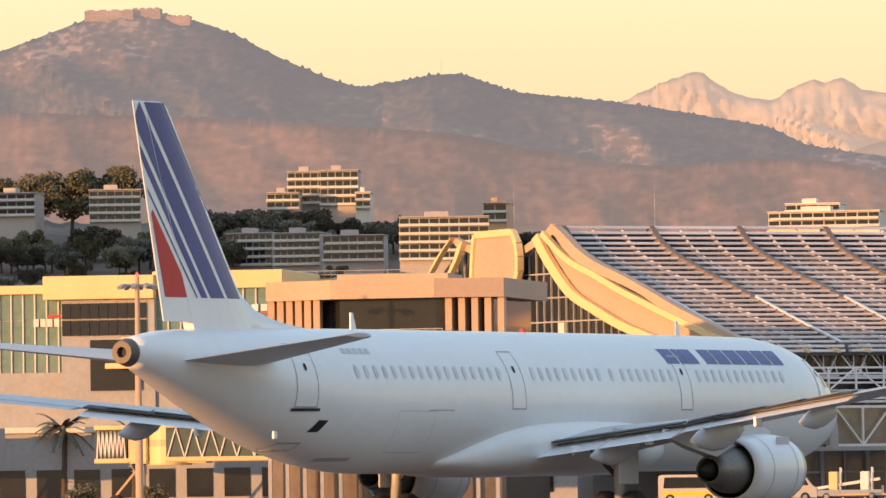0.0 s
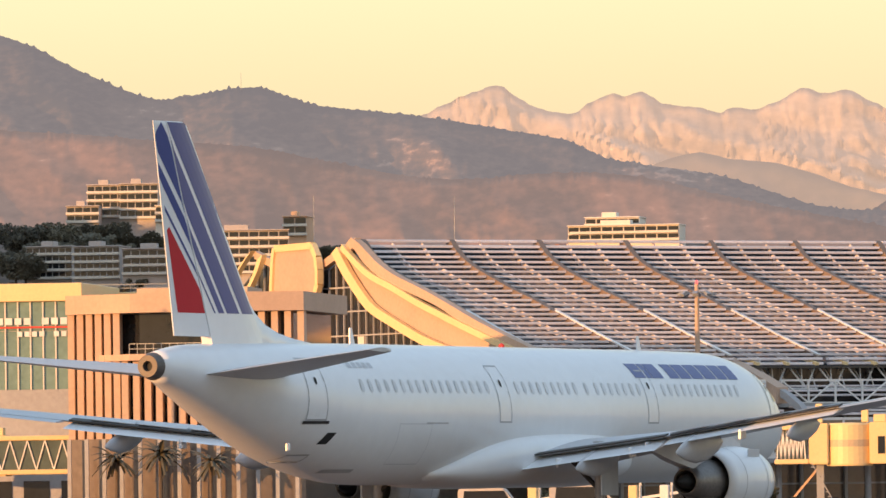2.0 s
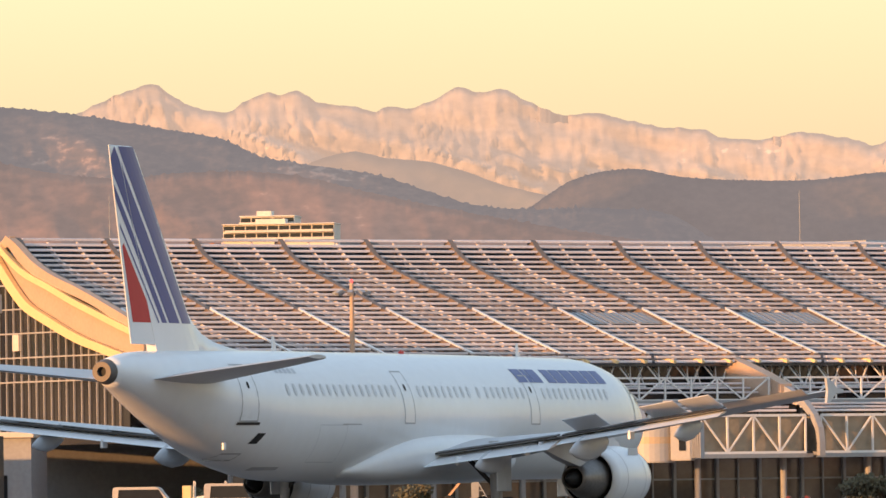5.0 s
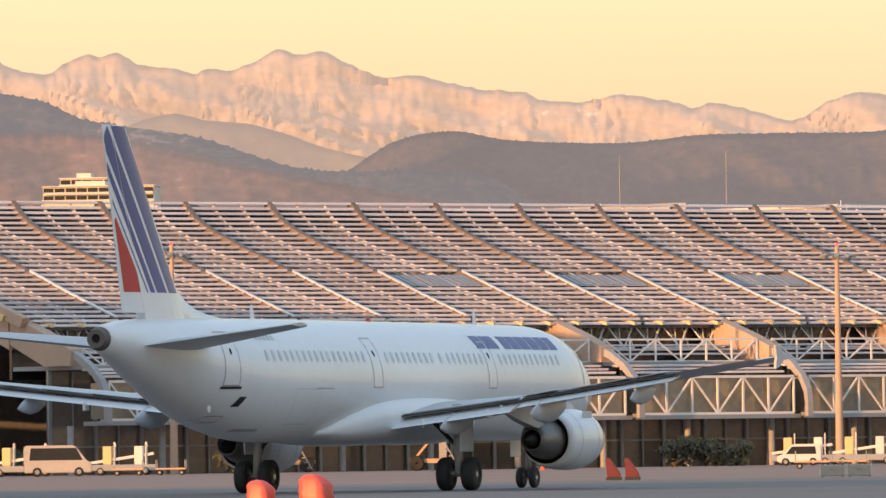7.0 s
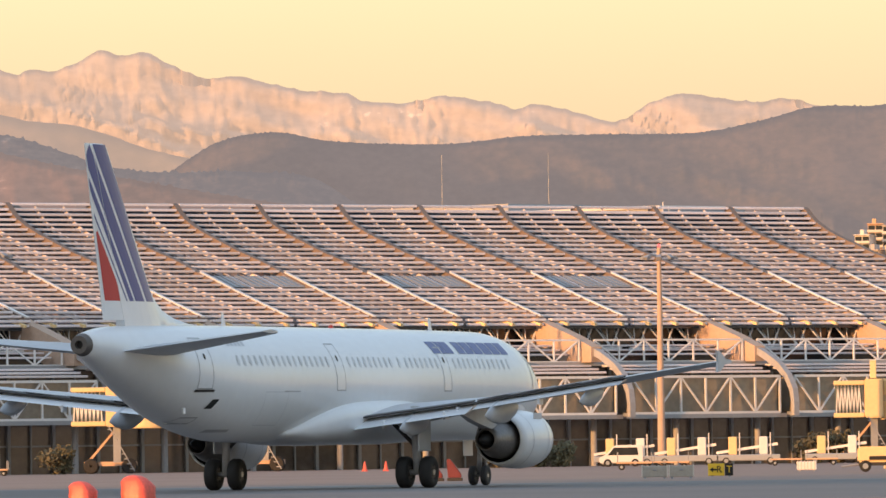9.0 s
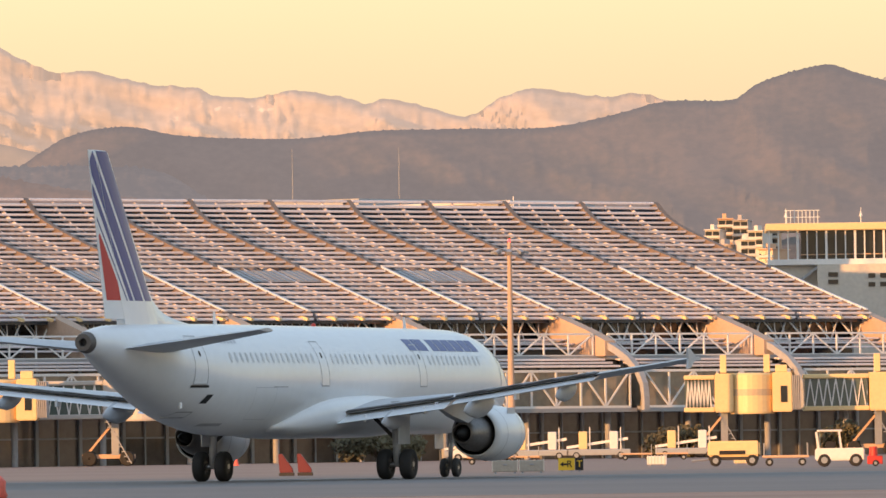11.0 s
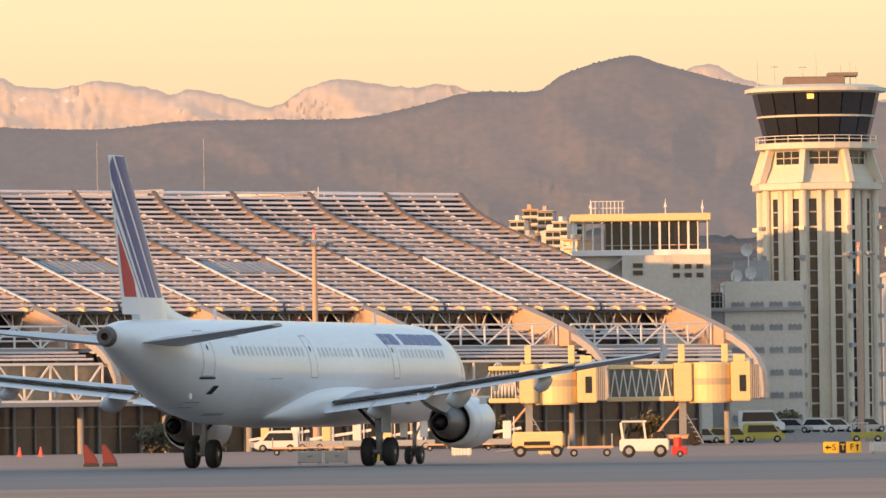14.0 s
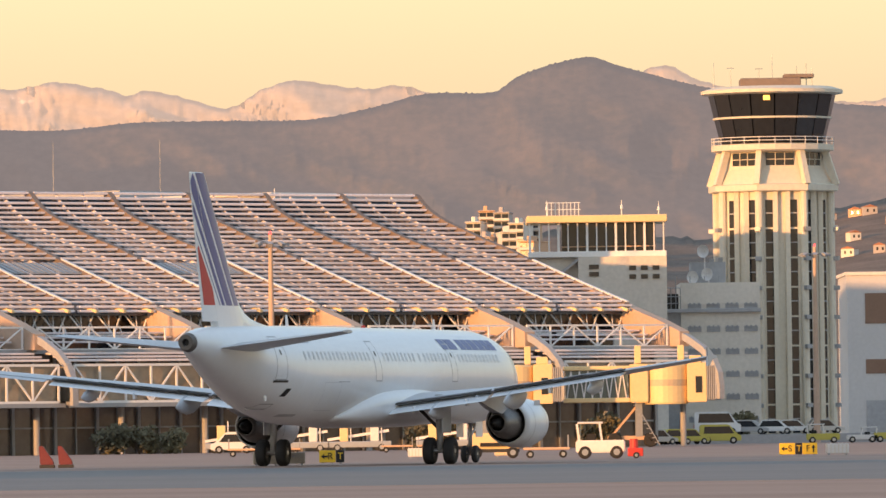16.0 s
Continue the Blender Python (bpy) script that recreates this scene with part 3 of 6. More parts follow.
# sunlit gable with swept arches and the fan-shaped wall
GS = LONG + 1.0


def gable(bm, outline, t0, t1):
    return slab(bm, outline, t0, t1, lambda a, y, b: (y, a, b))


def arch(name, rows_top, rows_bot, material, s0, s1, label=""):
    n = 24
    up_t, up_b = sorted(rows_top), sorted(rows_bot)
    a = [(rows_top[0][0] + (rows_top[-1][0] - rows_top[0][0]) * i / n) for i in range(n + 1)]
    b = [(rows_bot[0][0] + (rows_bot[-1][0] - rows_bot[0][0]) * i / n) for i in range(n + 1)]
    bm = bmesh.new()
    rings = []
    for p, q in zip(a, b):
        zt, zb = curve_rows(up_t, p)[0], curve_rows(up_b, q)[0]
        rings.append([(s0, p, zt), (s1, p, zt), (s1, q, zb), (s0, q, zb)])
    loft(bm, rings)
    return part(name, bm, material, terminal, label)


def shifted(rows, dd, dz):
    return [(d + dd, z + dz) for d, z in rows]


EDGE_UP = [(-0.2, 24.2), (1.33, 23.56), (4.34, 21.9), (7.35, 20.74), (12.3, 19.39), (16.3, 18.17), (22.1, 16.34), (30.7, 14.0), (34.0, 13.1)]
EDGE_LOW = [(-1.0, 23.7), (0.1, 23.3), (2.3, 21.73), (5.3, 20.42), (10.3, 19.06), (15.3, 17.72), (21.1, 15.65), (29.9, 13.2), (33.4, 12.3)]
OUTER = [(-1.6, 23.4), (0.77, 22.02), (3.29, 20.82), (7.32, 19.63), (11.8, 18.2), (15.25, 17.24), (19.64, 16.02), (26.4, 14.25), (31, 13.1)]
INNER = [(-2.9, 23.2), (-1.3, 21.59), (0.2, 20.32), (2.2, 18.8), (3.7, 17.93), (7.2, 16.72), (12.2, 15.15), (16.15, 14.24), (21, 13.2)]
arch("gable_edge", EDGE_UP, EDGE_LOW, CONC, LONG + 0.3, GS)
arch("outer_arch", shifted(OUTER, 0.15, 0.24), shifted(OUTER, -0.15, -0.24), CREAM, GS - 0.2, GS + 0.25, "pale sunlit swept arch")
arch("inner_arch", shifted(INNER, 0.55, 0.22), shifted(INNER, -0.45, -0.30), CREAM, GS - 0.2, GS + 0.25, "pale sunlit swept arch")
arch("gable_panel", shifted(OUTER, -0.1, -0.2), shifted(INNER, 0.5, 0.1) + [(31, 10.5)], CONC, GS - 0.75, GS - 0.35, "smooth rendered gable panel")
part("gable_glass", gable(bmesh.new(), [(-24, 19.3), (-18.3, 22.8), (-14, 22), (-5.5, 21.5), (-2.8, 22.7), (-1.3, 21.2), (0.2, 20.0), (2.2, 18.5), (3.7, 17.6), (7.2, 16.4), (12.2, 14.8), (20, 13.2), (20, 6), (-24, 6)], LONG + 0.0, LONG + 0.2), DARKGLASS, terminal, "dark gable glazing")
GABLE_TOP = [(-24, 19.2), (-18.3, 22.6), (-14, 21.9), (-5.5, 21.5), (-2.8, 22.6), (-1.3, 21.2), (0.2, 20.0), (2.2, 18.5), (3.7, 17.6), (7.2, 16.4), (12.2, 14.8), (20, 13.2)]
for k in range(32):
    a = -23 + k * 1.34
    bm = bmesh.new()
    beam(bm, (LONG + 0.28, a, 7), (LONG + 0.28, a, lerp_rows(GABLE_TOP, a)[0]), 0.11, 0.16)
    part("gable_mullion", bm, CONC_G, terminal)
for z, end in ((11.5, 18), (13.6, 17), (15.7, 9), (17.8, 3), (19.9, 0)):
    bm = bmesh.new()
    beam(bm, (LONG + 0.3, -22, z), (LONG + 0.3, end, z), 0.13)
    part("gable_transom", bm, CONC_G, terminal)
part("gable_vent", boxb(LONG + 0.2, LONG + 0.45, -0.2, 0.9, 14.2, 15.6), CONC_W, terminal)
arch("link_arch", [(-6.2, 22.2), (-2.8, 23.25), (0.3, 24.15)], [(-6.2, 21.5), (-2.8, 22.5), (0.3, 23.4)], CONC, GS - 0.7, GS - 0.15)
fan_out = [(-13.28, 23.61), (-6.43, 23.67), (-5.6, 22.6), (-5.35, 21.5), (-5.4, 20.3), (-6.3, 18.7), (-8.5, 16.9), (-14.0, 16.9), (-13.93, 19.75), (-13.63, 22.47)]
part("fan_wall", gable(bmesh.new(), fan_out, GS - 0.1, GS + 0.5), CONC, terminal, "fan-shaped sunlit concrete wall")
bm = bmesh.new()
for (a, b), (c, d) in zip(fan_out, fan_out[1:] + fan_out[:1]):
    beam(bm, (GS + 0.4, a, b), (GS + 0.4, c, d), 0.5, 0.6)
part("fan_rim", bm, CREAM, terminal, "pale rim of the fan wall")
arch("far_arch", [(-18.0, 23.6), (-20.0, 22.3), (-22.2, 20.6), (-24.0, 19.6)], [(-18.9, 23.2), (-20.9, 21.9), (-23.1, 20.2), (-24.9, 19.2)], CREAM, GS - 0.1, GS + 0.4)
arch("far_inner_arch", [(-15.9, 23.2), (-17.0, 21.7), (-18.8, 20.0)], [(-16.9, 22.8), (-18.0, 21.3), (-19.9, 19.6)], CREAM, GS - 0.1, GS + 0.4)
arch("far_link", [(-18.4, 23.6), (-16.3, 23.0), (-13.8, 22.4)], [(-18.4, 22.9), (-16.3, 22.3), (-13.8, 21.7)], CONC, GS - 0.6, GS - 0.12)
part("rear_hall", boxb(LONG - 30, LONG - 0.6, -29, -9.1, 0, 19.6), CONC, terminal)


# ---- plants ----
def leaf_ball(bm, c, r, n, size, squash=1.0):
    """Loose leaf clumps: small bent quads through an uneven ball."""
    c = Vector(c)
    for _ in range(n):
        v = Vector((random.gauss(0, 1), random.gauss(0, 1), random.gauss(0, 1))).normalized() * r * random.uniform(0.55, 1.08)
        v.z *= squash
        a = Vector((random.uniform(-1, 1), random.uniform(-1, 1), random.uniform(-1, 1))).normalized()
        b = a.orthogonal().normalized()
        s = size * random.uniform(0.6, 1.3)
        q = [bm.verts.new(c + v + p) for p in (a * s, b * s * 0.8, -a * s * 0.9, -b * s * 0.8)]
        bm.faces.new(q[:3])
        bm.faces.new((q[0], q[2], q[3]))


def tree(name, h, r, kind, leaf, label):
    ob = thing(name, Matrix(), label, "tree", "trees on the hillside")
    bm = bmesh.new()
    if kind == "cypress":
        rod(bm, (0, 0, -2), (0, 0, h * 0.9), 0.25, 0.04, 7)
        part("trunk", bm, BARK, ob)
        bm = bmesh.new()
        for i in range(14):
            k = i / 13
            leaf_ball(bm, (random.uniform(-0.15, 0.15), random.uniform(-0.15, 0.15), h * (0.08 + 0.9 * k)), r * (0.35 + 1.1 * k * (1 - k) * 2) * (1 - 0.55 * k), 60, 0.42, 1.4)
    else:
        rod(bm, (0, 0, -2), (0.2, 0.1, h * 0.55), 0.38, 0.2, 8)
        for i in range(6):
            t = i * 1.05
            rod(bm, (0.15, 0.08, h * 0.42), (r * 0.6 * math.cos(t), r * 0.6 * math.sin(t), h * 0.72), 0.14, 0.05, 6)
        part("trunk", bm, BARK, ob)
        bm = bmesh.new()
        leaf_ball(bm, (0, 0, h * 0.62), r * 0.72, 520, 0.36, 0.7)
        for i in range(20):
            t, q = random.uniform(0, 6.28), random.uniform(0.35, 0.95)
            leaf_ball(bm, (r * q * math.cos(t), r * q * math.sin(t), h * random.uniform(0.46, 0.90)), r * random.uniform(0.22, 0.40), 230, 0.26, 0.75)
    part("crown", bm, leaf, ob)
    return ob


def palm(name, h):
    ob = thing(name, Matrix(), "palm tree with drooping green fronds by the terminal", "palm tree", "palms by the terminal")
    bm = bmesh.new()
    for i in range(6):
        rod(bm, (0.02 * i, 0, h * i / 6), (0.02 * (i + 1), 0, h * (i + 1) / 6), 0.27 - 0.01 * i, 0.22 - 0.01 * i, 8)
    part("trunk", bm, BARK, ob)
    bm = bmesh.new()
    for i in range(34):
        t, up = i * 2.4, random.uniform(-0.3, 1.1)
        length = random.uniform(1.9, 2.8)
        prev = Vector((0, 0, h))
        for k in range(1, 6):
            s = k / 5
            nxt = Vector((math.cos(t) * length * s, math.sin(t) * length * s, h + up * length * s - 1.5 * s * s))
            sd = Vector((-math.sin(t), math.cos(t), -0.5)) * 0.34 * (1 - 0.6 * s)
            sd2 = Vector((math.sin(t), -math.cos(t), -0.5)) * 0.34 * (1 - 0.6 * s)
            for w in (sd, sd2):
                bm.faces.new([bm.verts.new(p) for p in (prev, nxt, nxt + w, prev + w * 1.1)])
            prev = nxt
    part("fronds", bm, LEAF, ob)
    return ob


def shrub(name, r, leaf, label):
    ob = thing(name, Matrix(), label, "shrub", "shrubs by the terminal")
    bm = bmesh.new()
    for i in range(5):
        rod(bm, (0, 0, 0), (r * 0.5 * math.cos(i * 1.3), r * 0.5 * math.sin(i * 1.3), r), 0.06, 0.02, 5)
    part("stems", bm, BARK, ob)
    bm = bmesh.new()
    for i in range(14):
        t = random.uniform(0, 6.28)
        leaf_ball(bm, (r * 0.6 * math.cos(t), r * 0.6 * math.sin(t), r * random.uniform(0.35, 1.2)), r * 0.42, 70, 0.16)
    part("foliage", bm, leaf, ob)
    return ob


def put_copies(first, spots):
    for i, (x, y, z, s, rz) in enumerate(spots):
        m = Matrix.Translation((x, y, z)) @ Matrix.Rotation(rz, 4, "Z")
        if i == 0:
            first.matrix_world = m
            first.scale = (s, s, s)
        else:
            c = copy_thing(first, m)
            c.scale = (s, s, s)


def at_az(az, d):
    return math.sin(radians(az)) * d, math.cos(radians(az)) * d


def town_d(d):
    return TOWN_FAR - (1500 - d) * 1.4


def hillside_spots(rows, base=0.0):
    out = []
    for az, d, s in rows:
        d, s = town_d(d), s * 1.5
        x, y = at_az(az, d)
        out.append((x, y, town_z(x, y) - 0.4 + base, s, random.uniform(0, 6.28)))
    return out


put_copies(tree("pine", 11.5, 5.2, "round", LEAF_DRY, "broad umbrella pine with an olive crown on the hillside"), hillside_spots([(-11.04, 1440, 1.55), (-10.76, 1445, 1.62), (-11.33, 1440, 1.5), (-11.6, 1440, 1.4), (-11.3, 1380, 0.8), (-10.95, 1370, 0.75), (-10.72, 1350, 0.7), (-11.45, 1370, 0.75), (-11.0, 1330, 0.55), (-10.5, 1390, 0.7)]))
random.seed(5)
put_copies(tree("oak", 8.0, 4.4, "round", LEAF, "dark evergreen tree on the hillside"), hillside_spots([(-10.05 + 0.10 * i + random.uniform(-0.04, 0.04), random.uniform(1390, 1440), random.uniform(0.75, 1.25)) for i in range(22)] + [(-11.6 + 0.09 * i + random.uniform(-0.03, 0.03), random.uniform(1350, 1400), random.uniform(0.7, 1.1)) for i in range(19)] + [(-9.95 + 0.12 * i + random.uniform(-0.05, 0.05), random.uniform(1290, 1350), random.uniform(0.4, 0.75)) for i in range(22)] + [(-11.5 + 0.17 * i, random.uniform(1290, 1340), random.uniform(0.45, 0.7)) for i in range(9)]))
put_copies(tree("cypress", 7.0, 1.3, "cypress", LEAF, "slim dark cypress on the hillside"), hillside_spots([(-9.32, 1450, 0.9), (-8.82, 1450, 0.95), (-8.72, 1445, 0.8), (-8.67, 1450, 0.6), (-8.52, 1450, 0.8), (-7.85, 1450, 0.75), (-7.79, 1450, 0.8), (-9.95, 1448, 0.7), (-9.7, 1445, 0.6)]))


# ---- buildings of the town ----
def apartment(x, y, z, w, deep, floors, fh, turn, wall, label, setback=0.0, cols=6):
    ob = thing("apartment_building", pose(x, y, z, 0, 0, turn), label, "apartment building", "apartment blocks")
    h = floors * fh
    part("wall", boxb(-w / 2, w / 2, 0, deep, -14, h), wall, ob)
    part("roof", soft_box(-w / 2 - 0.3, w / 2 + 0.3, -1.2, deep + 0.3, h + 0.003, h + 0.35, 0.08, 1), wall, ob)
    part("roof_plant", soft_box(-w * 0.22, w * 0.05, 3, deep * 0.6, h + 0.353, h + 2.0, 0.08, 1), wall, ob)
    for f in range(floors):
        k = setback * f
        part("balcony", soft_box(-w / 2 - 0.2 + k, w / 2 + 0.2 - k * 0.4, -1.6, -0.003, f * fh - 0.12, f * fh + 0.75, 0.05, 1), CONC_W, ob)
        for c in range(cols):
            x0 = -w / 2 + w * (c + 0.03) / cols
            win = part("window", boxb(x0, x0 + w * 0.94 / cols, -0.06, 0.05, f * fh + 0.3, f * fh + fh - 0.3), CONC_G, ob)
            part("pane", boxb(x0 + 0.1, x0 + w * 0.94 / cols - 0.1, -0.10, -0.064, f * fh + 0.35, f * fh + fh - 0.4), DARKGLASS, win)
    return ob


APT = mat("apartment_render", (0.46, 0.41, 0.385), 0.8, 0, 0.12, 0.6)
APT_W = mat("white_render", (0.72, 0.66, 0.58), 0.8, 0, 0.1, 0.6)
APT_O = mat("ochre_render", (0.62, 0.40, 0.26), 0.8, 0, 0.12, 0.6)
TILE = mat("terracotta_tiles", (0.38, 0.17, 0.10), 0.85, 0, 0.25, 2)


def az_block(az0, az1, d, slope, floors, fh, turn, wall, label, cols=6, setback=0.0):
    """slope: rise of the building's foot over the eye, per metre of distance."""
    x0, y0 = at_az(az0, d)
    x1, y1 = at_az(az1, d)
    return apartment((x0 + x1) / 2, (y0 + y1) / 2, EYE_Z + d * slope, abs(x1 - x0), 16, floors, fh, turn, wall, label, setback, cols)


az_block(-9.58, -9.32, 2880, 0.0340, 4, 2.7, 6, APT, "terraced beige apartment block with white balconies", 5)
az_block(-9.36, -9.10, 2870, 0.0338, 4, 2.9, 6, APT, "beige apartment tower with a sunlit roof terrace", 5)
az_block(-9.72, -9.50, 2860, 0.0334, 2, 2.7, 6, APT, "low beige terrace wing beside the apartment tower", 4)
az_block(-9.12, -9.02, 2850, 0.0334, 2, 2.6, 6, APT_W, "small sunlit white house among trees", 2)
az_block(-10.0, -9.68, 2760, 0.0268, 4, 2.6, -4, APT, "long beige apartment block with balconies", 7)
az_block(-9.68, -9.36, 2740, 0.0268, 4, 2.55, -4, APT, "beige apartment block with square windows", 7)
az_block(-9.35, -8.93, 2720, 0.0272, 3, 2.7, 4, APT, "low stepped apartment block with pale balconies", 7, 0.6)
az_block(-8.83, -8.22, 2700, 0.0272, 5, 2.7, 8, APT, "apartment block with long white balconies", 9)
az_block(-10.92, -10.57, 2820, 0.0322, 4, 2.6, 10, APT, "grey apartment block with white balconies in shade", 6)
az_block(-11.6, -11.28, 2830, 0.0330, 3, 2.5, 0, APT, "low beige apartment block in shade", 5)
az_block(-8.26, -8.10, 2800, 0.0316, 2, 3.0, 0, APT_O, "small ochre house in the last sun", 2)
az_block(-6.34, -5.58, 2800, 0.0304, 2, 2.5, -2, APT_W, "white terraced hotel lit by the low sun", 10, 0.9)
az_block(-6.22, -5.85, 2812, 0.0322, 1, 2.6, -2, APT_W, "upper storey of a white hotel lit by the low sun", 5)
for i, (az, d, fl, sl) in enumerate(((0.34, 2750, 2, 0.0232), (0.43, 2780, 3, 0.0236), (0.53, 2760, 3, 0.0234), (0.63, 2750, 2, 0.0230), (0.73, 2770, 3, 0.0222), (0.40, 2700, 2, 0.0214), (0.58, 2690, 3, 0.0210), (0.70, 2690, 2, 0.0208))):
    az_block(az, az + 0.1, d, sl, fl, 2.5, random.uniform(-20, 10), (APT_W, APT_O, APT)[i % 3], "ochre and cream town house lit by low sun", 2)
random.seed(11)
for i in range(26):
    az = random.choice((random.uniform(-8.1, -6.4), random.uniform(2.55, 3.3), random.uniform(2.6, 3.3)))
    d = random.uniform(2700, 2900)
    x, y = at_az(az, d)
    h = thing("house", pose(x, y, town_z(x, y), 0, 0, random.uniform(-30, 30)) @ Matrix.Scale(0.55 if az > 2 else 0.8, 4), "small hillside house with a tiled roof", "house", "hillside houses")
    w = random.uniform(6, 11)
    part("wall", boxb(-w / 2, w / 2, 0, 7, -4, 4.6), (APT_W, APT_O, APT)[i % 3], h)
    bm = bmesh.new()
    slab(bm, [(-w / 2 - 0.3, 4.6), (w / 2 + 0.3, 4.6), (0, 6.2)], -0.3, 7.3, lambda a, yy, b: (a, yy, b))
    part("roof", bm, TILE, h)
    for k in (-0.25, 0.2):
        part("window", boxb(w * k, w * k + 1.2, -0.05, 0.05, 1.6, 3.4), DARKGLASS, h)


# ---- office buildings beside the terminal ----
def poly_block(parent, name, pts, z0, z1, material, label=""):
    bm = bmesh.new()
    slab(bm, pts, z0, z1, lambda a, z, b: (a, b, z))
    return part(name, bm, material, parent, label)


office = thing("office_block", pose(0, 0, 0), "sandstone office block with deep vertical fins and an overhanging roof", "building")
FOOT = [(-113.4, 661), (-107.6, 657), (-99.2, 656), (-93.9, 657.5), (-93.0, 676), (-113, 678)]
INNER = [(-112.4, 662.5), (-107.2, 659.2), (-99.4, 658.2), (-95.0, 659.3), (-94.2, 675), (-112, 677)]
poly_block(office, "wall", INNER, 0, 16.3, DARKGLASS, "dark recessed glazing")
poly_block(office, "roof", FOOT, 16.35, 17.85, CONC, "warm concrete roof slab")
poly_block(office, "roof_plant", [(-108, 663), (-99, 662), (-99, 670), (-108, 671)], 17.86, 18.4, CONC)
poly_block(office, "balcony", [(-110.6, 659.5), (-107.6, 656.4), (-98.4, 655.4), (-98.0, 659), (-110, 662)], 12.6, 13.1, CONC)


def fins(a, b, n, z0, z1, skip=()):
    for i in range(n + 1):
        if i in skip:
            continue
        x, y = a[0] + (b[0] - a[0]) * i / n, a[1] + (b[1] - a[1]) * i / n
        bm = boxb(x - 0.26, x + 0.26, y - 0.35, y + 1.1, z0, z1)
        part("fin", bm, CONC, office)


fins((-113.0, 661.4), (-108.9, 658.6), 5, 6.5, 16.34)
fins((-98.2, 657.2), (-94.2, 658.2), 4, 6.5, 16.34)
fins((-108.2, 658.2), (-99.0, 657.2), 10, 6.5, 12.59)
poly_block(office, "ground_storey", FOOT, 0, 6.49, SHOPGLASS, "brown-tinted ground storey glazing")
for i in range(13):
    part("ground_post", boxb(-113 + i * 1.55, -112.7 + i * 1.55, 655.2 + max(0, 3.5 - i), 655.5 + max(0, 3.5 - i), 0, 6.49), CONC_G, office)
bm = bmesh.new()
for z in (13.5, 13.9):
    beam(bm, (-107.6, 656.5, z), (-98.5, 655.5, z), 0.05)
for i in range(15):
    beam(bm, (-107.6 + 9.1 * i / 14, 656.5 - i / 14, 13.1), (-107.6 + 9.1 * i / 14, 656.5 - i / 14, 13.9), 0.05)
part("balcony_railing", bm, STEEL, office)


def curtain_block(x0, x1, y, z_base, z_top, parapet, deep, label, cols, wall):
    ob = thing("glass_office", pose(x0, y, 0), label, "building")
    w = x1 - x0
    part("wall", boxb(0, w, 0.3, deep, 0, z_top), wall, ob)
    part("plinth", boxb(-0.1, w + 0.1, -0.2, 0.297, 0, z_base), CONC_G, ob)
    part("parapet", soft_box(-0.2, w + 0.2, -0.3, deep, z_top + 0.003, parapet, 0.06, 1), CREAM, ob)
    for c in range(cols):
        for r in range(3):
            a, b = w * c / cols, w * (c + 1) / cols
            z0, z1 = z_base + (z_top - z_base) * r / 3, z_base + (z_top - z_base) * (r + 1) / 3
            part("pane", boxb(a + 0.03, b - 0.03, 0.18, 0.297, z0 + 0.03, z1 - 0.03), GREENGLASS, ob)
        part("mullion", boxb(w * c / cols - 0.06, w * c / cols + 0.06, 0.02, 0.177, z_base, z_top), CONC_W, ob)
    return ob


g1 = curtain_block(-136.9, -125.6, 740, 11.6, 19.4, 21.0, 20, "green curtain-wall office with a cream parapet", 10, CONC_G)
part("sign_line", boxb(2.1, 11.2, -0.02, 0.015, 17.05, 17.2), REDP, g1, "thin red sign line")
for i in range(11):
    if i != 6:
        part("sign_block", boxb(2.1 + i * 0.82, 2.1 + i * 0.82 + 0.6, -0.05, 0.015, 17.35, 17.95), WHITE, g1)
for i in range(8):
    if i != 4:
        part("sign_block", boxb(5.6 + i * 0.66, 5.6 + i * 0.66 + 0.45, -0.05, 0.015, 16.3, 16.75), WHITE, g1)
g2 = curtain_block(-152.5, -145.0, 742, 12.2, 19.2, 20.0, 20, "green curtain-wall office with a white sign", 7, CONC_G)
for i in range(5):
    part("sign_block", boxb(4.2 + i * 0.62, 4.2 + i * 0.62 + 0.46, -0.05, 0.015, 16.3, 17.0), WHITE, g2)
part("sign_mark", boxb(5.4, 7.2, -0.05, 0.015, 17.1, 17.35), REDP, g2, "red sign stroke")
g3 = thing("banded_office", pose(-145.3, 739, 0), "office with a bright parapet above dark ribbon windows", "building")
part("wall", boxb(0, 8.4, 0.5, 20, 0, 18.6), CONC_G, g3)
part("parapet", soft_box(-1.5, 8.5, -0.3, 20, 18.603, 20.7, 0.06, 1), CREAM, g3)
for c in range(9):
    for r in range(2):
        part("window", boxb(0.1 + c * 0.85, 0.85 + c * 0.85, 0.3, 0.497, 15.4 + r * 1.5, 16.75 + r * 1.5), DARKGLASS, g3)
part("window", boxb(2.6, 7.2, 0.3, 0.497, 10.5, 15.0), DARKGLASS, g3)
part("panel", boxb(5.5, 7.9, -0.2, 0.29, 12.6, 15.2), CREAM, g3)
part("canopy", soft_box(4.2, 7.9, -1.2, -0.21, 12.4, 12.9, 0.05, 1), CREAM, g3)
low = thing("low_wing", pose(-129.2, 760, 0), "long low building with a pale sunlit roof edge", "building")
part("wall", boxb(0, 12.6, 0, 12, 0, 20.0), CONC, low)
part("roof", soft_box(-0.4, 12.8, -0.6, 12, 20.003, 20.6, 0.06, 1), CREAM, low)
for i in range(6):
    part("window", boxb(0.5 + i * 2.0, 2.1 + i * 2.0, -0.08, -0.003, 17.9, 19.4), DARKGLASS, low)
bm = bmesh.new()
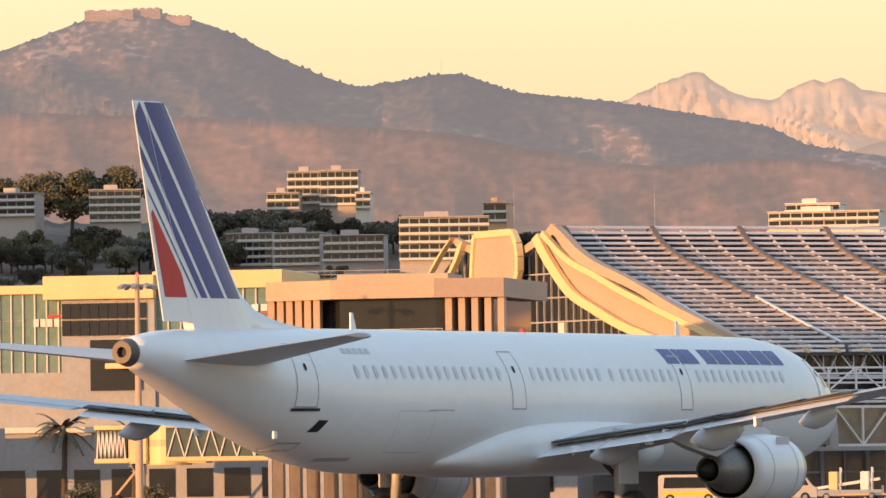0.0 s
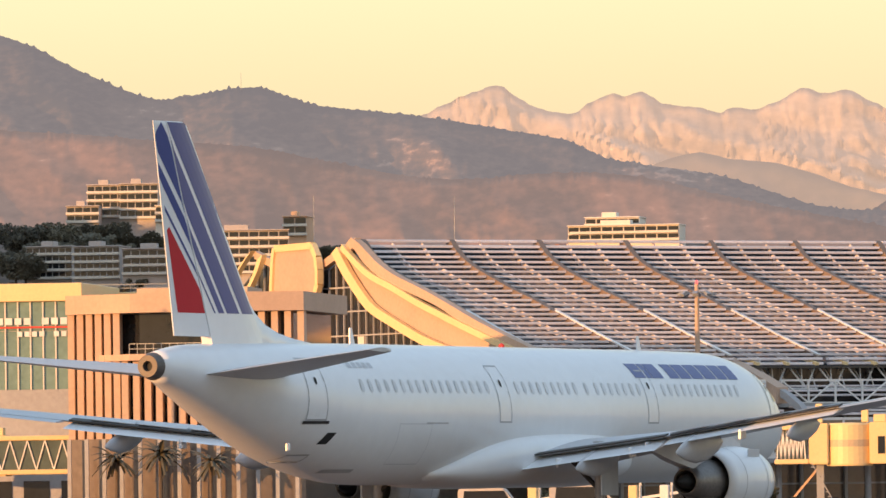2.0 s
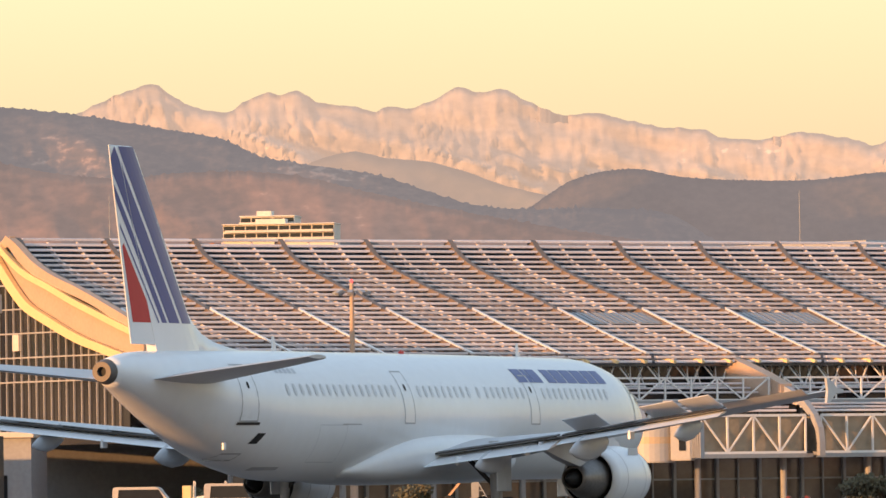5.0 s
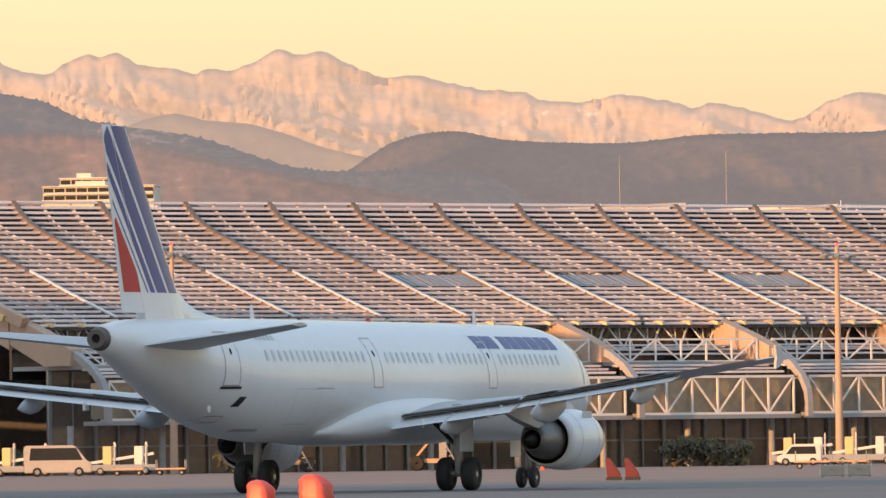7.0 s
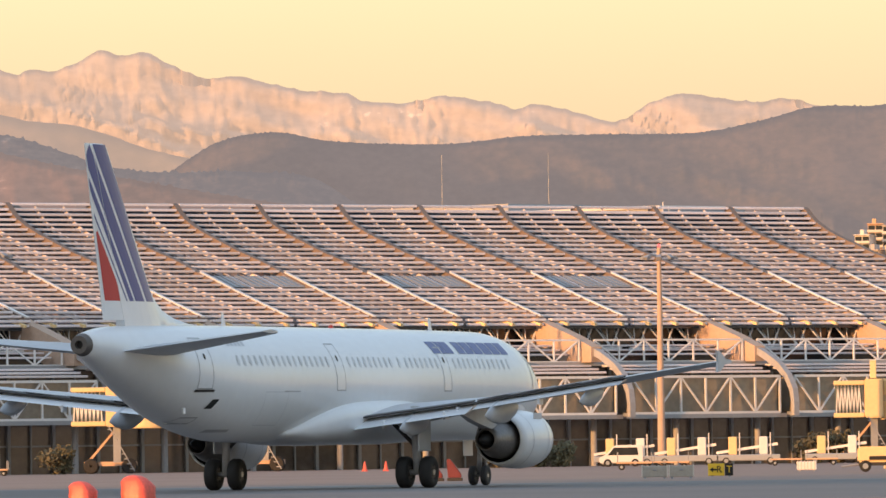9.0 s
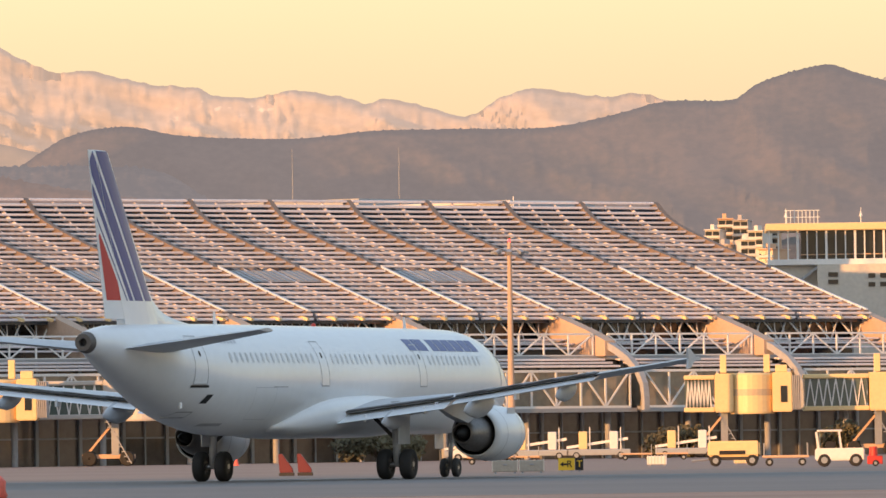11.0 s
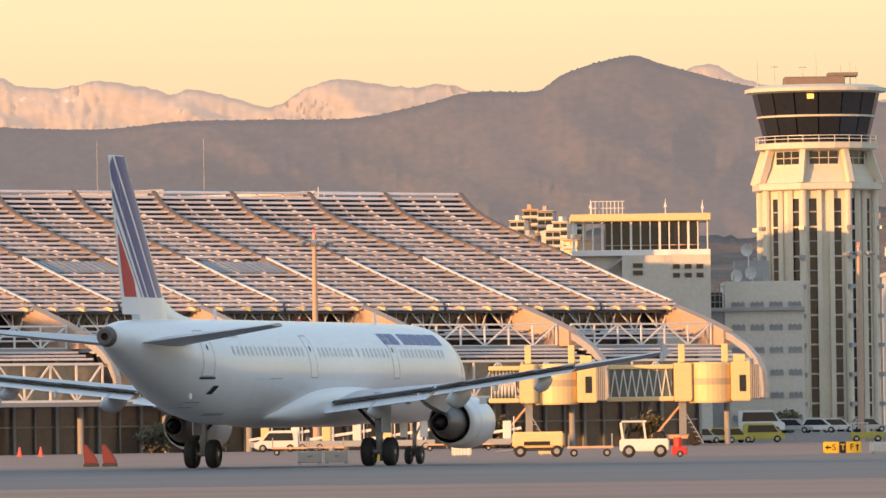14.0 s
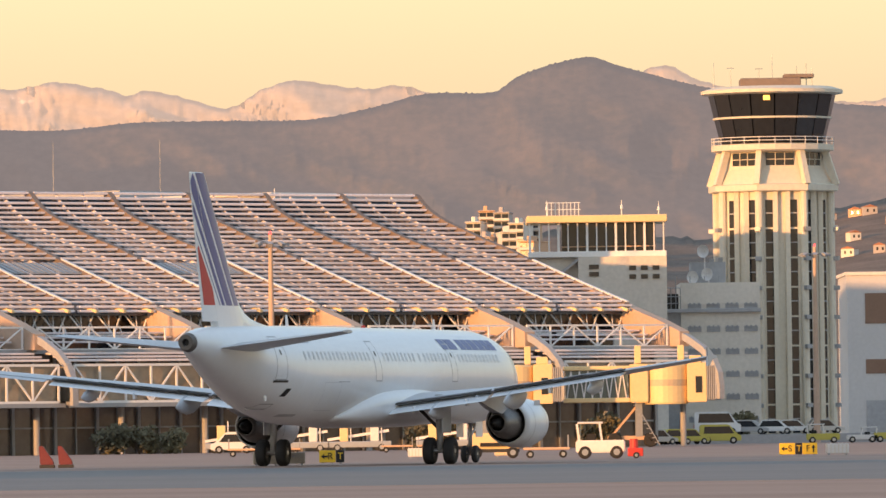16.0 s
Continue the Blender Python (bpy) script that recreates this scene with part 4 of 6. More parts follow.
for z in (20.95, 21.3):
    beam(bm, (-0.3, -0.4, z), (12.7, -0.4, z), 0.06)
for i in range(11):
    beam(bm, (-0.3 + 1.3 * i, -0.4, 20.6), (-0.3 + 1.3 * i, -0.4, 21.3), 0.06)
part("roof_railing", bm, STEEL, low)
yard = thing("service_wing", pose(-160, 700, 0), "low service building beside the terminal", "building")
part("wall", boxb(0, 66, 0, 10, 0, 6.5), CONC_G, yard)
part("roof", soft_box(-0.3, 66.3, -0.5, 10, 6.503, 7.0, 0.05, 1), CONC_W, yard)
for i in range(20):
    part("window", boxb(1 + i * 3.2, 3.2 + i * 3.2, -0.08, -0.003, 1.0, 3.4), DARKGLASS, yard)

# ---- control tower ----
tower = thing("control_tower", pose(38.0, 900, 0.9), "octagonal concrete control tower with a flared dark glass cab", "control tower")
OCT = math.pi / 8 + radians(6)


def octo(r, z, n=8, ph=OCT):
    return [(r * math.cos(ph + 2 * math.pi * i / n), r * math.sin(ph + 2 * math.pi * i / n), z) for i in range(n)]


TOWERW = mat("cream_tower_concrete", (0.66, 0.595, 0.48), 0.7, 0, 0.10, 1.0, bump=0.2)
part("core", loft(bmesh.new(), [octo(6.0, -1), octo(6.0, 25.6)]), TOWERW, tower)
for i in range(8):
    t0, t1 = OCT + 2 * math.pi * i / 8, OCT + 2 * math.pi * (i + 1) / 8
    a = Vector((math.cos(t0), math.sin(t0), 0)) * 6.25
    b = Vector((math.cos(t1), math.sin(t1), 0)) * 6.25
    out = ((a + b) / 2).normalized()
    bm = bmesh.new()
    rod(bm, a + Vector((0, 0, -1)), a + Vector((0, 0, 25.6)), 0.42, n=10)
    part("corner_column", bm, TOWERW, tower)
    for k in (0.36, 0.64):
        p = a.lerp(b, k) * 0.985
        bm = bmesh.new()
        beam(bm, p + Vector((0, 0, -1)), p + Vector((0, 0, 25.6)), 0.55, 0.5)
        part("pilaster", bm, TOWERW, tower)
    for k in (0.22, 0.78):
        p = a.lerp(b, k)
        for r in range(8):
            m = Matrix.Translation((p.x * 0.955, p.y * 0.955, 1.6 + r * 3.1)) @ Matrix.Rotation(math.atan2(out.y, out.x), 4, "Z")
            bm = boxb(-0.05, 0.06, -0.42, 0.42, -1.5, 1.4)
            bmesh.ops.transform(bm, matrix=m, verts=bm.verts)
            w = part("window", bm, DARKGLASS, tower)
            bm = boxb(-0.05, 0.12, -0.45, 0.45, -0.06, 0.06)
            bmesh.ops.transform(bm, matrix=m, verts=bm.verts)
            part("transom", bm, CONC_G, w)
    for r in range(7):
        bm = boxb(-0.2, 0.45, -0.30, 0.30, -0.22, 0.22)
        bmesh.ops.transform(bm, matrix=Matrix.Translation((a.x * 1.06, a.y * 1.06, 3 + r * 3.1)) @ Matrix.Rotation(t0, 4, "Z"), verts=bm.verts)
        part("bracket", bm, STEEL, tower)
part("cornice", loft(bmesh.new(), [octo(6.9, 25.6), octo(7.1, 25.7), octo(7.1, 26.3), octo(6.8, 26.4)]), TOWERW, tower)
part("skirt", loft(bmesh.new(), [octo(6.5, 26.4), octo(5.6, 28.0), octo(5.3, 29.8)]), TOWERW, tower)
for i in range(8):
    t = OCT + 2 * math.pi * i / 8
    d = Vector((math.cos(t), math.sin(t), 0))
    bm = bmesh.new()
    beam(bm, d * 6.9 + Vector((0, 0, 26.3)), d * 5.6 + Vector((0, 0, 30.2)), 0.6, 0.7)
    part("buttress", bm, TOWERW, tower)
    tm = t + math.pi / 8
    bm = boxb(-0.1, 0.12, -1.5, 1.5, -0.7, 0.7)
    bmesh.ops.transform(bm, matrix=Matrix.Translation((math.cos(tm) * 5.0, math.sin(tm) * 5.0, 29.0)) @ Matrix.Rotation(tm, 4, "Z"), verts=bm.verts)
    w = part("window", bm, DARKGLASS, tower)
    bm = bmesh.new()
    for q in (-0.5, 0.5):
        beam(bm, (0.14, q, -0.7), (0.14, q, 0.7), 0.07)
    beam(bm, (0.14, -1.5, 0), (0.14, 1.5, 0), 0.07)
    bmesh.ops.transform(bm, matrix=Matrix.Translation((math.cos(tm) * 5.0, math.sin(tm) * 5.0, 29.0)) @ Matrix.Rotation(tm, 4, "Z"), verts=bm.verts)
    part("glazing_bar", bm, TOWERW, w)
part("balcony", loft(bmesh.new(), [octo(5.6, 29.8, 24, 0), octo(6.5, 30.0, 24, 0), octo(6.5, 30.6, 24, 0), octo(5.6, 30.7, 24, 0)]), TOWERW, tower)
bm = bmesh.new()
for z in (31.0, 31.35):
    pts = octo(6.45, z, 24, 0)
    for a, b in zip(pts, pts[1:] + pts[:1]):
        beam(bm, a, b, 0.07)
for p in octo(6.45, 30.6, 24, 0):
    beam(bm, p, (p[0], p[1], 31.35), 0.07)
part("balcony_railing", bm, WHITE, tower)
N = 16
for i in range(N):
    q = []
    for z, r in ((30.9, 5.55), (33.35, 6.15), (33.55, 6.2), (35.9, 6.75)):
        q.append([Vector((r * math.cos(2 * math.pi * k / N), r * math.sin(2 * math.pi * k / N), z)) for k in (i + 0.03, i + 0.97)])
    for lo, hi in ((0, 1), (2, 3)):
        bm = bmesh.new()
        f = [q[lo][0], q[lo][1], q[hi][1], q[hi][0]]
        inn = [Vector((p.x * 0.985, p.y * 0.985, p.z)) for p in f]
        loft(bm, [[tuple(p) for p in inn], [tuple(p) for p in f]])
        part("cab_pane", bm, DARKGLASS, tower)
part("cab_band", loft(bmesh.new(), [octo(6.2, 33.33, 32, 0), octo(6.3, 33.36, 32, 0), octo(6.33, 33.53, 32, 0), octo(6.2, 33.56, 32, 0)]), TOWERW, tower)
part("cab_core", loft(bmesh.new(), [octo(5.3, 30.6, 24, 0), octo(6.3, 35.9, 24, 0)]), BLACK, tower)
part("cab_roof", loft(bmesh.new(), [octo(6.7, 35.9, 32, 0), octo(7.55, 36.05, 32, 0), octo(7.55, 36.4, 32, 0), octo(6.4, 36.75, 32, 0), octo(0.2, 36.9, 32, 0)]), TOWERW, tower)
part("roof_plant", soft_box(-3.4, 3.0, -2.5, 2.5, 36.7, 37.7, 0.08, 1), RIB, tower)
part("roof_cabinet", soft_box(1.2, 4.4, -2.2, 1.0, 37.703, 38.1, 0.06, 1), RIB, tower)
for x, h in ((-6.2, 39.4), (-4.4, 38.9), (0.0, 40.2), (-1.4, 38.8), (3.6, 39.3), (4.2, 38.7), (2.6, 39.0)):
    bm = bmesh.new()
    rod(bm, (x, -1.5, 36.3), (x, -1.5, h), 0.06, 0.03, 6)
    if x in (-4.4, -1.4):
        beam(bm, (x - 0.4, -1.5, h - 0.1), (x + 0.4, -1.5, h - 0.1), 0.08)
    part("antenna", bm, STEEL, tower)
part("lit_window", boxb(-1.2, -0.5, -6.75, -6.66, 35.2, 35.7), mat("lit_lamp_panel", (0.9, 0.5, 0.1), 0.4, glow=(1.0, 0.55, 0.12), glow_power=1.6), tower, "small lit orange panel")

# ---- old tower building and technical blocks ----
old = thing("old_control_building", pose(11.6, 870, 0), "squat pale grey building with a glazed rooftop control room", "building")
part("roof", soft_box(-0.2, 14.2, -0.6, 10, 22.85, 23.6, 0.08, 1), CREAM, old, "sunlit cream roof slab")
# the grey in this render puts some of the walls' shade into their colour
OLDR = mat("shade_greyed_render", (0.60, 0.55, 0.48), 0.8, 0, 0.14, 1.0, bump=0.2)
part("wall", boxb(0.2, 14.0, 0.4, 10, 0, 19.7), OLDR, old)
part("lower_wing", boxb(5.0, 14.05, -1.5, 0.397, 0, 19.3), OLDR, old)
part("parapet", soft_box(-0.1, 14.1, -0.5, 0.39, 19.303, 19.9, 0.05, 1), WHITE, old)
part("control_room", boxb(3.4, 13.0, 1.5, 9, 19.703, 22.84), DARKGLASS, old)
for i in range(15):
    bm = bmesh.new()
    beam(bm, (0.1 + i * 0.98, 0.1, 19.7), (0.1 + i * 0.98, 0.1, 22.84), 0.13 if i % 3 else 0.24)
    part("post", bm, WHITE, old)
bm = bmesh.new()
beam(bm, (3.4, 1.4, 20.4), (13.0, 1.4, 20.4), 0.9, 0.1)
part("room_sill", bm, APT_O, old)
for i in range(3):
    for k in (0, 1):
        part("window", boxb(10.2 + i * 1.2, 10.9 + i * 1.2, -1.6, -1.503, 17.0 + k * 0.9, 17.45 + k * 0.9), DARKGLASS, old)
for k in (0, 1):
    part("window", boxb(6.1, 7.1, -1.6, -1.503, 17.3 + k * 0.75, 17.75 + k * 0.75), DARKGLASS, old)
bm = bmesh.new()
for i in range(9):
    rod(bm, (2.0 + i * 0.4, 3, 23.6), (2.0 + i * 0.4, 3, 25.0), 0.04, n=5)
for z in (24.3, 25.0):
    rod(bm, (1.8, 3, z), (5.4, 3, z), 0.04, n=5)
part("roof_frame", bm, WHITE, old)
for x, h in ((9.6, 25.2), (13.4, 25.0), (1.9, 25.2)):
    bm = bmesh.new()
    rod(bm, (x, 2, 23.6), (x, 2, h), 0.07, 0.03, 6)
    rod(bm, (x, 2, h - 0.9), (x, 2, h - 0.4), 0.2, 0.05, 6)
    part("antenna", bm, WHITE, old)
bm = bmesh.new()
beam(bm, (0.5, -0.2, 15.6), (5.2, -0.4, 19.2), 0.9, 0.25)
part("stair_flight", bm, CONC_G, old)

tech = thing("technical_block", pose(26.0, 880, 0), "grey technical building with rows of small brackets and rooftop plant", "building")
part("wall", boxb(1.4, 9.6, 0, 14, 0, 16.7), CONC_W, tech)
part("low_wall", boxb(-14, 1.397, 0.3, 14, 0, 13.6), CONC_G, tech)
part("ledge", soft_box(-0.6, 9.7, -0.6, -0.003, 13.6, 14.0, 0.05, 1), CONC_G, tech)
for r in range(6):
    for c in range(4):
        part("window", boxb(2.1 + c * 1.95, 3.5 + c * 1.95, -0.10, -0.003, 2.2 + r * 2.35, 2.75 + r * 2.35), CONC_G, tech)
        for q in (0.15, 0.6, 1.1):
            part("bracket", boxb(2.1 + c * 1.95 + q, 2.1 + c * 1.95 + q + 0.18, -0.3, -0.103, 2.55 + r * 2.35, 2.85 + r * 2.35), STEEL, tech)
for i in range(13):
    part("railing_post", rod(bmesh.new(), (-0.6 + i * 0.5, 0.5, 13.6), (-0.6 + i * 0.5, 0.5, 16.2 if i % 3 else 17.4), 0.05, n=5), STEEL, tech)
for z in (14.6, 15.3, 16.2):
    part("railing_bar", rod(bmesh.new(), (-0.6, 0.5, z), (5.6, 0.5, z), 0.05, n=5), STEEL, tech)
for i in range(3):
    part("plant_box", soft_box(-0.2 + i * 1.9, 1.2 + i * 1.9, 1.0, 3.0, 13.8, 15.6, 0.06, 1), DARKMETAL, tech)
for x, z in ((2.9, 17.3), (4.4, 17.6), (4.0, 20.0)):
    bm = bmesh.new()
    spin(bm, [(0, 0.05), (0.10, 0.4), (0.35, 0.68), (0.38, 0.68), (0.12, 0.38)], (0, 0, 0), 18, "y")
    bmesh.ops.transform(bm, matrix=Matrix.Translation((x, 2.0, z)) @ Matrix.Rotation(2.6, 4, "Z"), verts=bm.verts)
    rod(bm, (x, 2.1, z - 2.5), (x, 2.1, z), 0.08, n=6)
    part("dish", bm, WHITE, tech)
bm = boxb(2.6, 6.2, 3.0, 9.0, 16.703, 18.9)
part("roof_room", bm, CONC_G, tech)
white_hall = thing("white_hall", pose(48.2, 950, 0.9), "white flat-roofed hall with brown window bands", "building")
part("wall", boxb(0, 40, 0, 20, -1, 17.6), mat("dull_white_cladding", (0.54, 0.52, 0.51), 0.6, 0, 0.08, 1.0), white_hall)
part("roof", soft_box(-0.2, 40.2, -0.2, 20.2, 17.603, 18.0, 0.05, 1), CONC_W, white_hall)
for z0, z1 in ((12.2, 15.6), (6.6, 8.2)):
    for i in range(8):
        part("window", boxb(2.0 + i * 4.6, 6.4 + i * 4.6, -0.08, -0.003, z0, z1), mat("bronze_glass", (0.20, 0.12, 0.09), 0.2), white_hall)
part("doorway", boxb(2.0, 30, -0.08, -0.003, 0.0, 3.6), CONC_G, white_hall)


# ---- passenger bridges ----
def jet_bridge(x, y, turn=0.0, tunnel=6.0, label="cream passenger boarding bridge with a glazed tunnel and round cab", paint=CREAM):
    ob = thing("boarding_bridge", pose(x, y, 0, 0, 0, turn), label, "boarding bridge", "boarding bridges")
    z0, z1 = 3.9, 7.1
    part("tunnel_floor", soft_box(-tunnel - 2.0, 0.4, -1.3, 1.3, z0 - 0.05, z0 + 0.35, 0.06, 1), paint, ob)
    part("tunnel_roof", soft_box(-tunnel - 2.0, 0.4, -1.35, 1.35, z1 - 0.5, z1 - 0.12, 0.06, 1), paint, ob)
    part("tunnel_glass", boxb(-tunnel - 1.9, 0.2, -1.12, 1.12, z0 + 0.353, z1 - 0.503), TUNNEL, ob)
    n = 7
    for i in range(n):
        a, b = -tunnel - 1.8 + (tunnel + 1.9) * i / n, -tunnel - 1.8 + (tunnel + 1.9) * (i + 1) / n
        for s in (-1.2, 1.2):
            bm = bmesh.new()
            beam(bm, (a, s, z0 + 0.3), ((a + b) / 2, s, z1 - 0.5), 0.10)
            beam(bm, ((a + b) / 2, s, z1 - 0.5), (b, s, z0 + 0.3), 0.10)
            part("lattice_bar", bm, WHITE, ob)
    part("sleeve", soft_box(0.41, 2.0, -1.5, 1.5, z0 - 0.1, z1, 0.10, 2), paint, ob)
    part("round_cab", spin(bmesh.new(), [(z0 - 0.25, 0.05), (z0 - 0.25, 1.85), (z0 - 0.1, 1.9), (z1 - 0.15, 1.9), (z1, 1.82), (z1 + 0.06, 0.05)], (3.6, 0, 0), 28, "z"), paint, ob)
    part("cab_band", spin(bmesh.new(), [(5.2, 1.915), (5.75, 1.915)], (3.6, 0, 0), 28, "z"), mat("tan_band", (0.55, 0.42, 0.28), 0.5), ob)
    cabin = part("cab_head", soft_box(5.3, 7.0, -1.6, 1.6, z0 - 0.1, z1 + 0.05, 0.08, 2), paint, ob)
    part("cab_window", boxb(6.0, 6.55, -1.66, -1.603, 4.6, 6.0), DARKGLASS, cabin)
    bm = bmesh.new()
    for i in range(5):
        box(bm, 7.0 + i * 0.16, 7.1 + i * 0.16, -1.5, 1.5, z0 + 0.1, z1 - 0.2)
    part("bellows", bm, CONC_G, cabin)
    for xx in (0.9, 4.6):
        part("roof_post", soft_box(xx, xx + 0.55, -0.3, 0.3, z1 + 0.06, z1 + 1.6, 0.05, 1), paint, ob)
    part("roof_unit", soft_box(5.6, 6.6, -0.6, 0.6, z1 + 0.06, z1 + 0.7, 0.05, 1), paint, ob)
    leg = part("support_leg", boxb(0.9, 1.5, -0.3, 0.3, 0.9, z0 - 0.1), STEEL, ob)
    bm = bmesh.new()
    beam(bm, (-1.5, 0, 0.8), (2.8, 0, 0.8), 0.5, 0.35)
    beam(bm, (-1.2, 0, 0.9), (1.1, 0, 3.6), 0.18)
    part("bogie", bm, APT_O, leg)
    for xx in (-0.9, 2.2):
        for s in (-0.45, 0.45):
            bm = bmesh.new()
            spin(bm, [(-0.18, 0.1), (-0.18, 0.52), (-0.1, 0.62), (0.1, 0.62), (0.18, 0.52), (0.18, 0.1)], (xx, s, 0.62), 18, "y")
            part("bogie_wheel", bm, TYRE, leg)
    bm = bmesh.new()
    for i in range(9):
        box(bm, 2.4 - 0.22 * i, 2.7 - 0.22 * i, -2.6, -1.8, 0.35 + i * 0.4, 0.42 + i * 0.4)
    beam(bm, (2.8, -2.6, 0.2), (0.7, -2.6, 3.9), 0.08)
    part("service_stair", bm, STEEL, ob)
    return ob


for x, y, turn, tun in ((4.5, 722, 0, 0.2), (17.7, 727, 2, 3.2), (-56.9, 684, 0, 0.4), (-45.3, 690, -3, 4), (-130.2, 690, 0, 0.5), (-114.2, 676, 4, 8), (-148.5, 690, 0, 8)):
    # this bridge's shade is put into a duller paint than the others have
    if y == 690 and x == -45.3:
        jet_bridge(x, y, turn, tun, "white passenger boarding bridge, shade in its dull paint, with a glazed tunnel and round cab", DULL_SHADE_WHITE)
    else:
        jet_bridge(x, y, turn, tun)


# ---- lamp masts ----
def mast(x, y, h, base=0.0, label="tall tapered apron floodlight mast with a lamp crown", red=True, lamps=True):
    ob = thing("light_mast", pose(x, y, base), label, "light mast", "apron masts")
    bm = bmesh.new()
    rod(bm, (0, 0, 0), (0, 0, h), 0.34, 0.17, 12)
    part("pole", bm, CONC, ob)
    if lamps:
        bm = bmesh.new()
        for i in range(8):
            t = i * math.pi / 4
            beam(bm, (0, 0, h - 0.7), (1.3 * math.cos(t), 1.3 * math.sin(t), h - 0.7), 0.08)
        part("crown", bm, STEEL, ob)
        for i in range(8):
            t = i * math.pi / 4
            bm = boxb(-0.25, 0.25, -0.2, 0.2, -0.12, 0.12)
            bmesh.ops.transform(bm, matrix=Matrix.Translation((1.35 * math.cos(t), 1.35 * math.sin(t), h - 0.8)) @ Matrix.Rotation(t, 4, "Z") @ Matrix.Rotation(0.5, 4, "Y"), verts=bm.verts)
            part("floodlight", bm, STEEL, ob)
    if red:
        part("beacon", spin(bmesh.new(), [(h, 0.10), (h + 0.22, 0.09), (h + 0.3, 0.02)], (0, 0, 0), 10, "z"), LAMP_RED, ob, "red obstruction lamp")
    return ob


mast(-12.0, 700, 18.0)
mast(-66.1, 690, 18.7)
mast(-119.8, 640, 18.0)
mast(39.0, 830, 19.2)
for az, h in ((-0.95, 3.0), (-0.91, 2.6)):
    x, y = at_az(az, 830)
    ob = thing("roof_mast", pose(x, y, 0), "thin pale mast rising behind the terminal roof", "mast", "roof masts")
    part("pole", rod(bmesh.new(), (0, 0, 0), (0, 0, 22.6 + h), 0.14, 0.05, 6), WHITE, ob)
for az, d, slope, h in ((-8.53, 3940, 0.0488, 8.0), (-1.72, 2930, 0.0315, 11), (-2.44, 2930, 0.0315, 11), (-7.1, 2930, 0.0325, 10), (-8.05, 2850, 0.0330, 9)):
    x, y = at_az(az, d)
    ob = thing("radio_mast", pose(x, y, EYE_Z + d * slope - 14), "thin lattice radio mast on the hill", "mast", "radio masts")
    part("pole", rod(bmesh.new(), (0, 0, 0), (0, 0, h + 14), 0.13, 0.08, 6), STEEL, ob)

# ---- signs, markers ----
def sign_text(body, parent, x, z, size, material, y=-0.02):
    cu = bpy.data.curves.new("sign_text", "FONT")
    cu.body, cu.size, cu.align_x, cu.align_y, cu.extrude = body, size, "CENTER", "CENTER", 0.004
    tmp = new("sign_text", cu)
    me = bpy.data.meshes.new_from_object(tmp.evaluated_get(bpy.context.evaluated_depsgraph_get()))
    bpy.data.objects.remove(tmp)
    me.materials.clear()
    me.materials.append(material)
    ob = new("lettering", me)
    ob.parent = parent
    ob.matrix_basis = pose(x, y, z, 90, 0, 0)
    return ob


def taxi_sign(x, y, cells, label):
    ob = thing("taxiway_sign", pose(x, y, 0), label, "sign", "taxiway signs")
    at_x = 0.0
    for text, w, yellow in cells:
        body = part("panel", soft_box(at_x, at_x + w - 0.02, 0, 0.18, 0.06, 0.62, 0.015, 1), YELLOW if yellow else BLACK, ob)
        sign_text(text.strip("<^"), body, at_x + w * (0.66 if "<" in text else 0.36 if "^" in text else 0.5), 0.34, 0.44, BLACK if yellow else YELLOW)
        if "<" in text:
            part("arrow", slab(bmesh.new(), [(at_x + 0.08, 0.34), (at_x + 0.24, 0.46), (at_x + 0.24, 0.38), (at_x + 0.40, 0.38), (at_x + 0.40, 0.30), (at_x + 0.24, 0.30), (at_x + 0.24, 0.22)], -0.012, -0.003, lambda a, yy, b: (a, yy, b)), BLACK, body)
        if "^" in text:
            k = at_x + w * 0.72
            part("arrow", slab(bmesh.new(), [(k, 0.52), (k - 0.1, 0.38), (k - 0.035, 0.38), (k - 0.035, 0.16), (k + 0.035, 0.16), (k + 0.035, 0.38), (k + 0.1, 0.38)], -0.012, -0.003, lambda a, yy, b: (a, yy, b)), BLACK, body)
        for q in (0.15, w - 0.2):
            part("leg", boxb(at_x + q, at_x + q + 0.06, 0.06, 0.12, 0, 0.06), STEEL, ob)
        at_x += w
    return ob


taxi_sign(-4.6, 392, [("<R", 0.78, True), ("T", 0.40, False)], "yellow and black taxiway direction sign on the apron edge")
taxi_sign(17.85, 420, [("<S", 0.80, True), ("T", 0.34, False), ("F^", 0.76, True)], "yellow and black taxiway direction sign in three panels")


def barrier(x, y, w, h, material, label, slats=(0.03, 0.2, 0.37, 0.53, 0.7, 0.87)):
    ob = thing("barrier", pose(x, y, 0), label, "barrier", "apron barriers")
    part("panel", soft_box(0, w, 0, 0.25, 0.08, h, 0.03, 1), material, ob)
    for k in slats:
        part("slat", boxb(w * k, w * (k + 0.042), -0.03, -0.003, 0.1, h + 0.05), CONC_W, ob)
    if len(slats) < 5:
        part("handle", soft_box(w * 0.42, w * 0.58, -0.05, -0.003, h * 0.62, h * 0.74, 0.01, 1), STEEL, ob)
    for q in (0.1, w - 0.2):
        part("foot", boxb(q, q + 0.1, 0.0, 0.3, 0, 0.08), STEEL, ob)
    return ob


BOXGREY = mat("beige_grey_box", (0.40, 0.37, 0.32), 0.7, 0, 0.15, 3)
barrier(20.15, 420, 1.15, 0.56, WHITE, "white slatted apron barrier")
barrier(-7.35, 376, 1.16, 0.58, BOXGREY, "weathered beige-grey equipment box with edge posts", (0.0, 0.955))
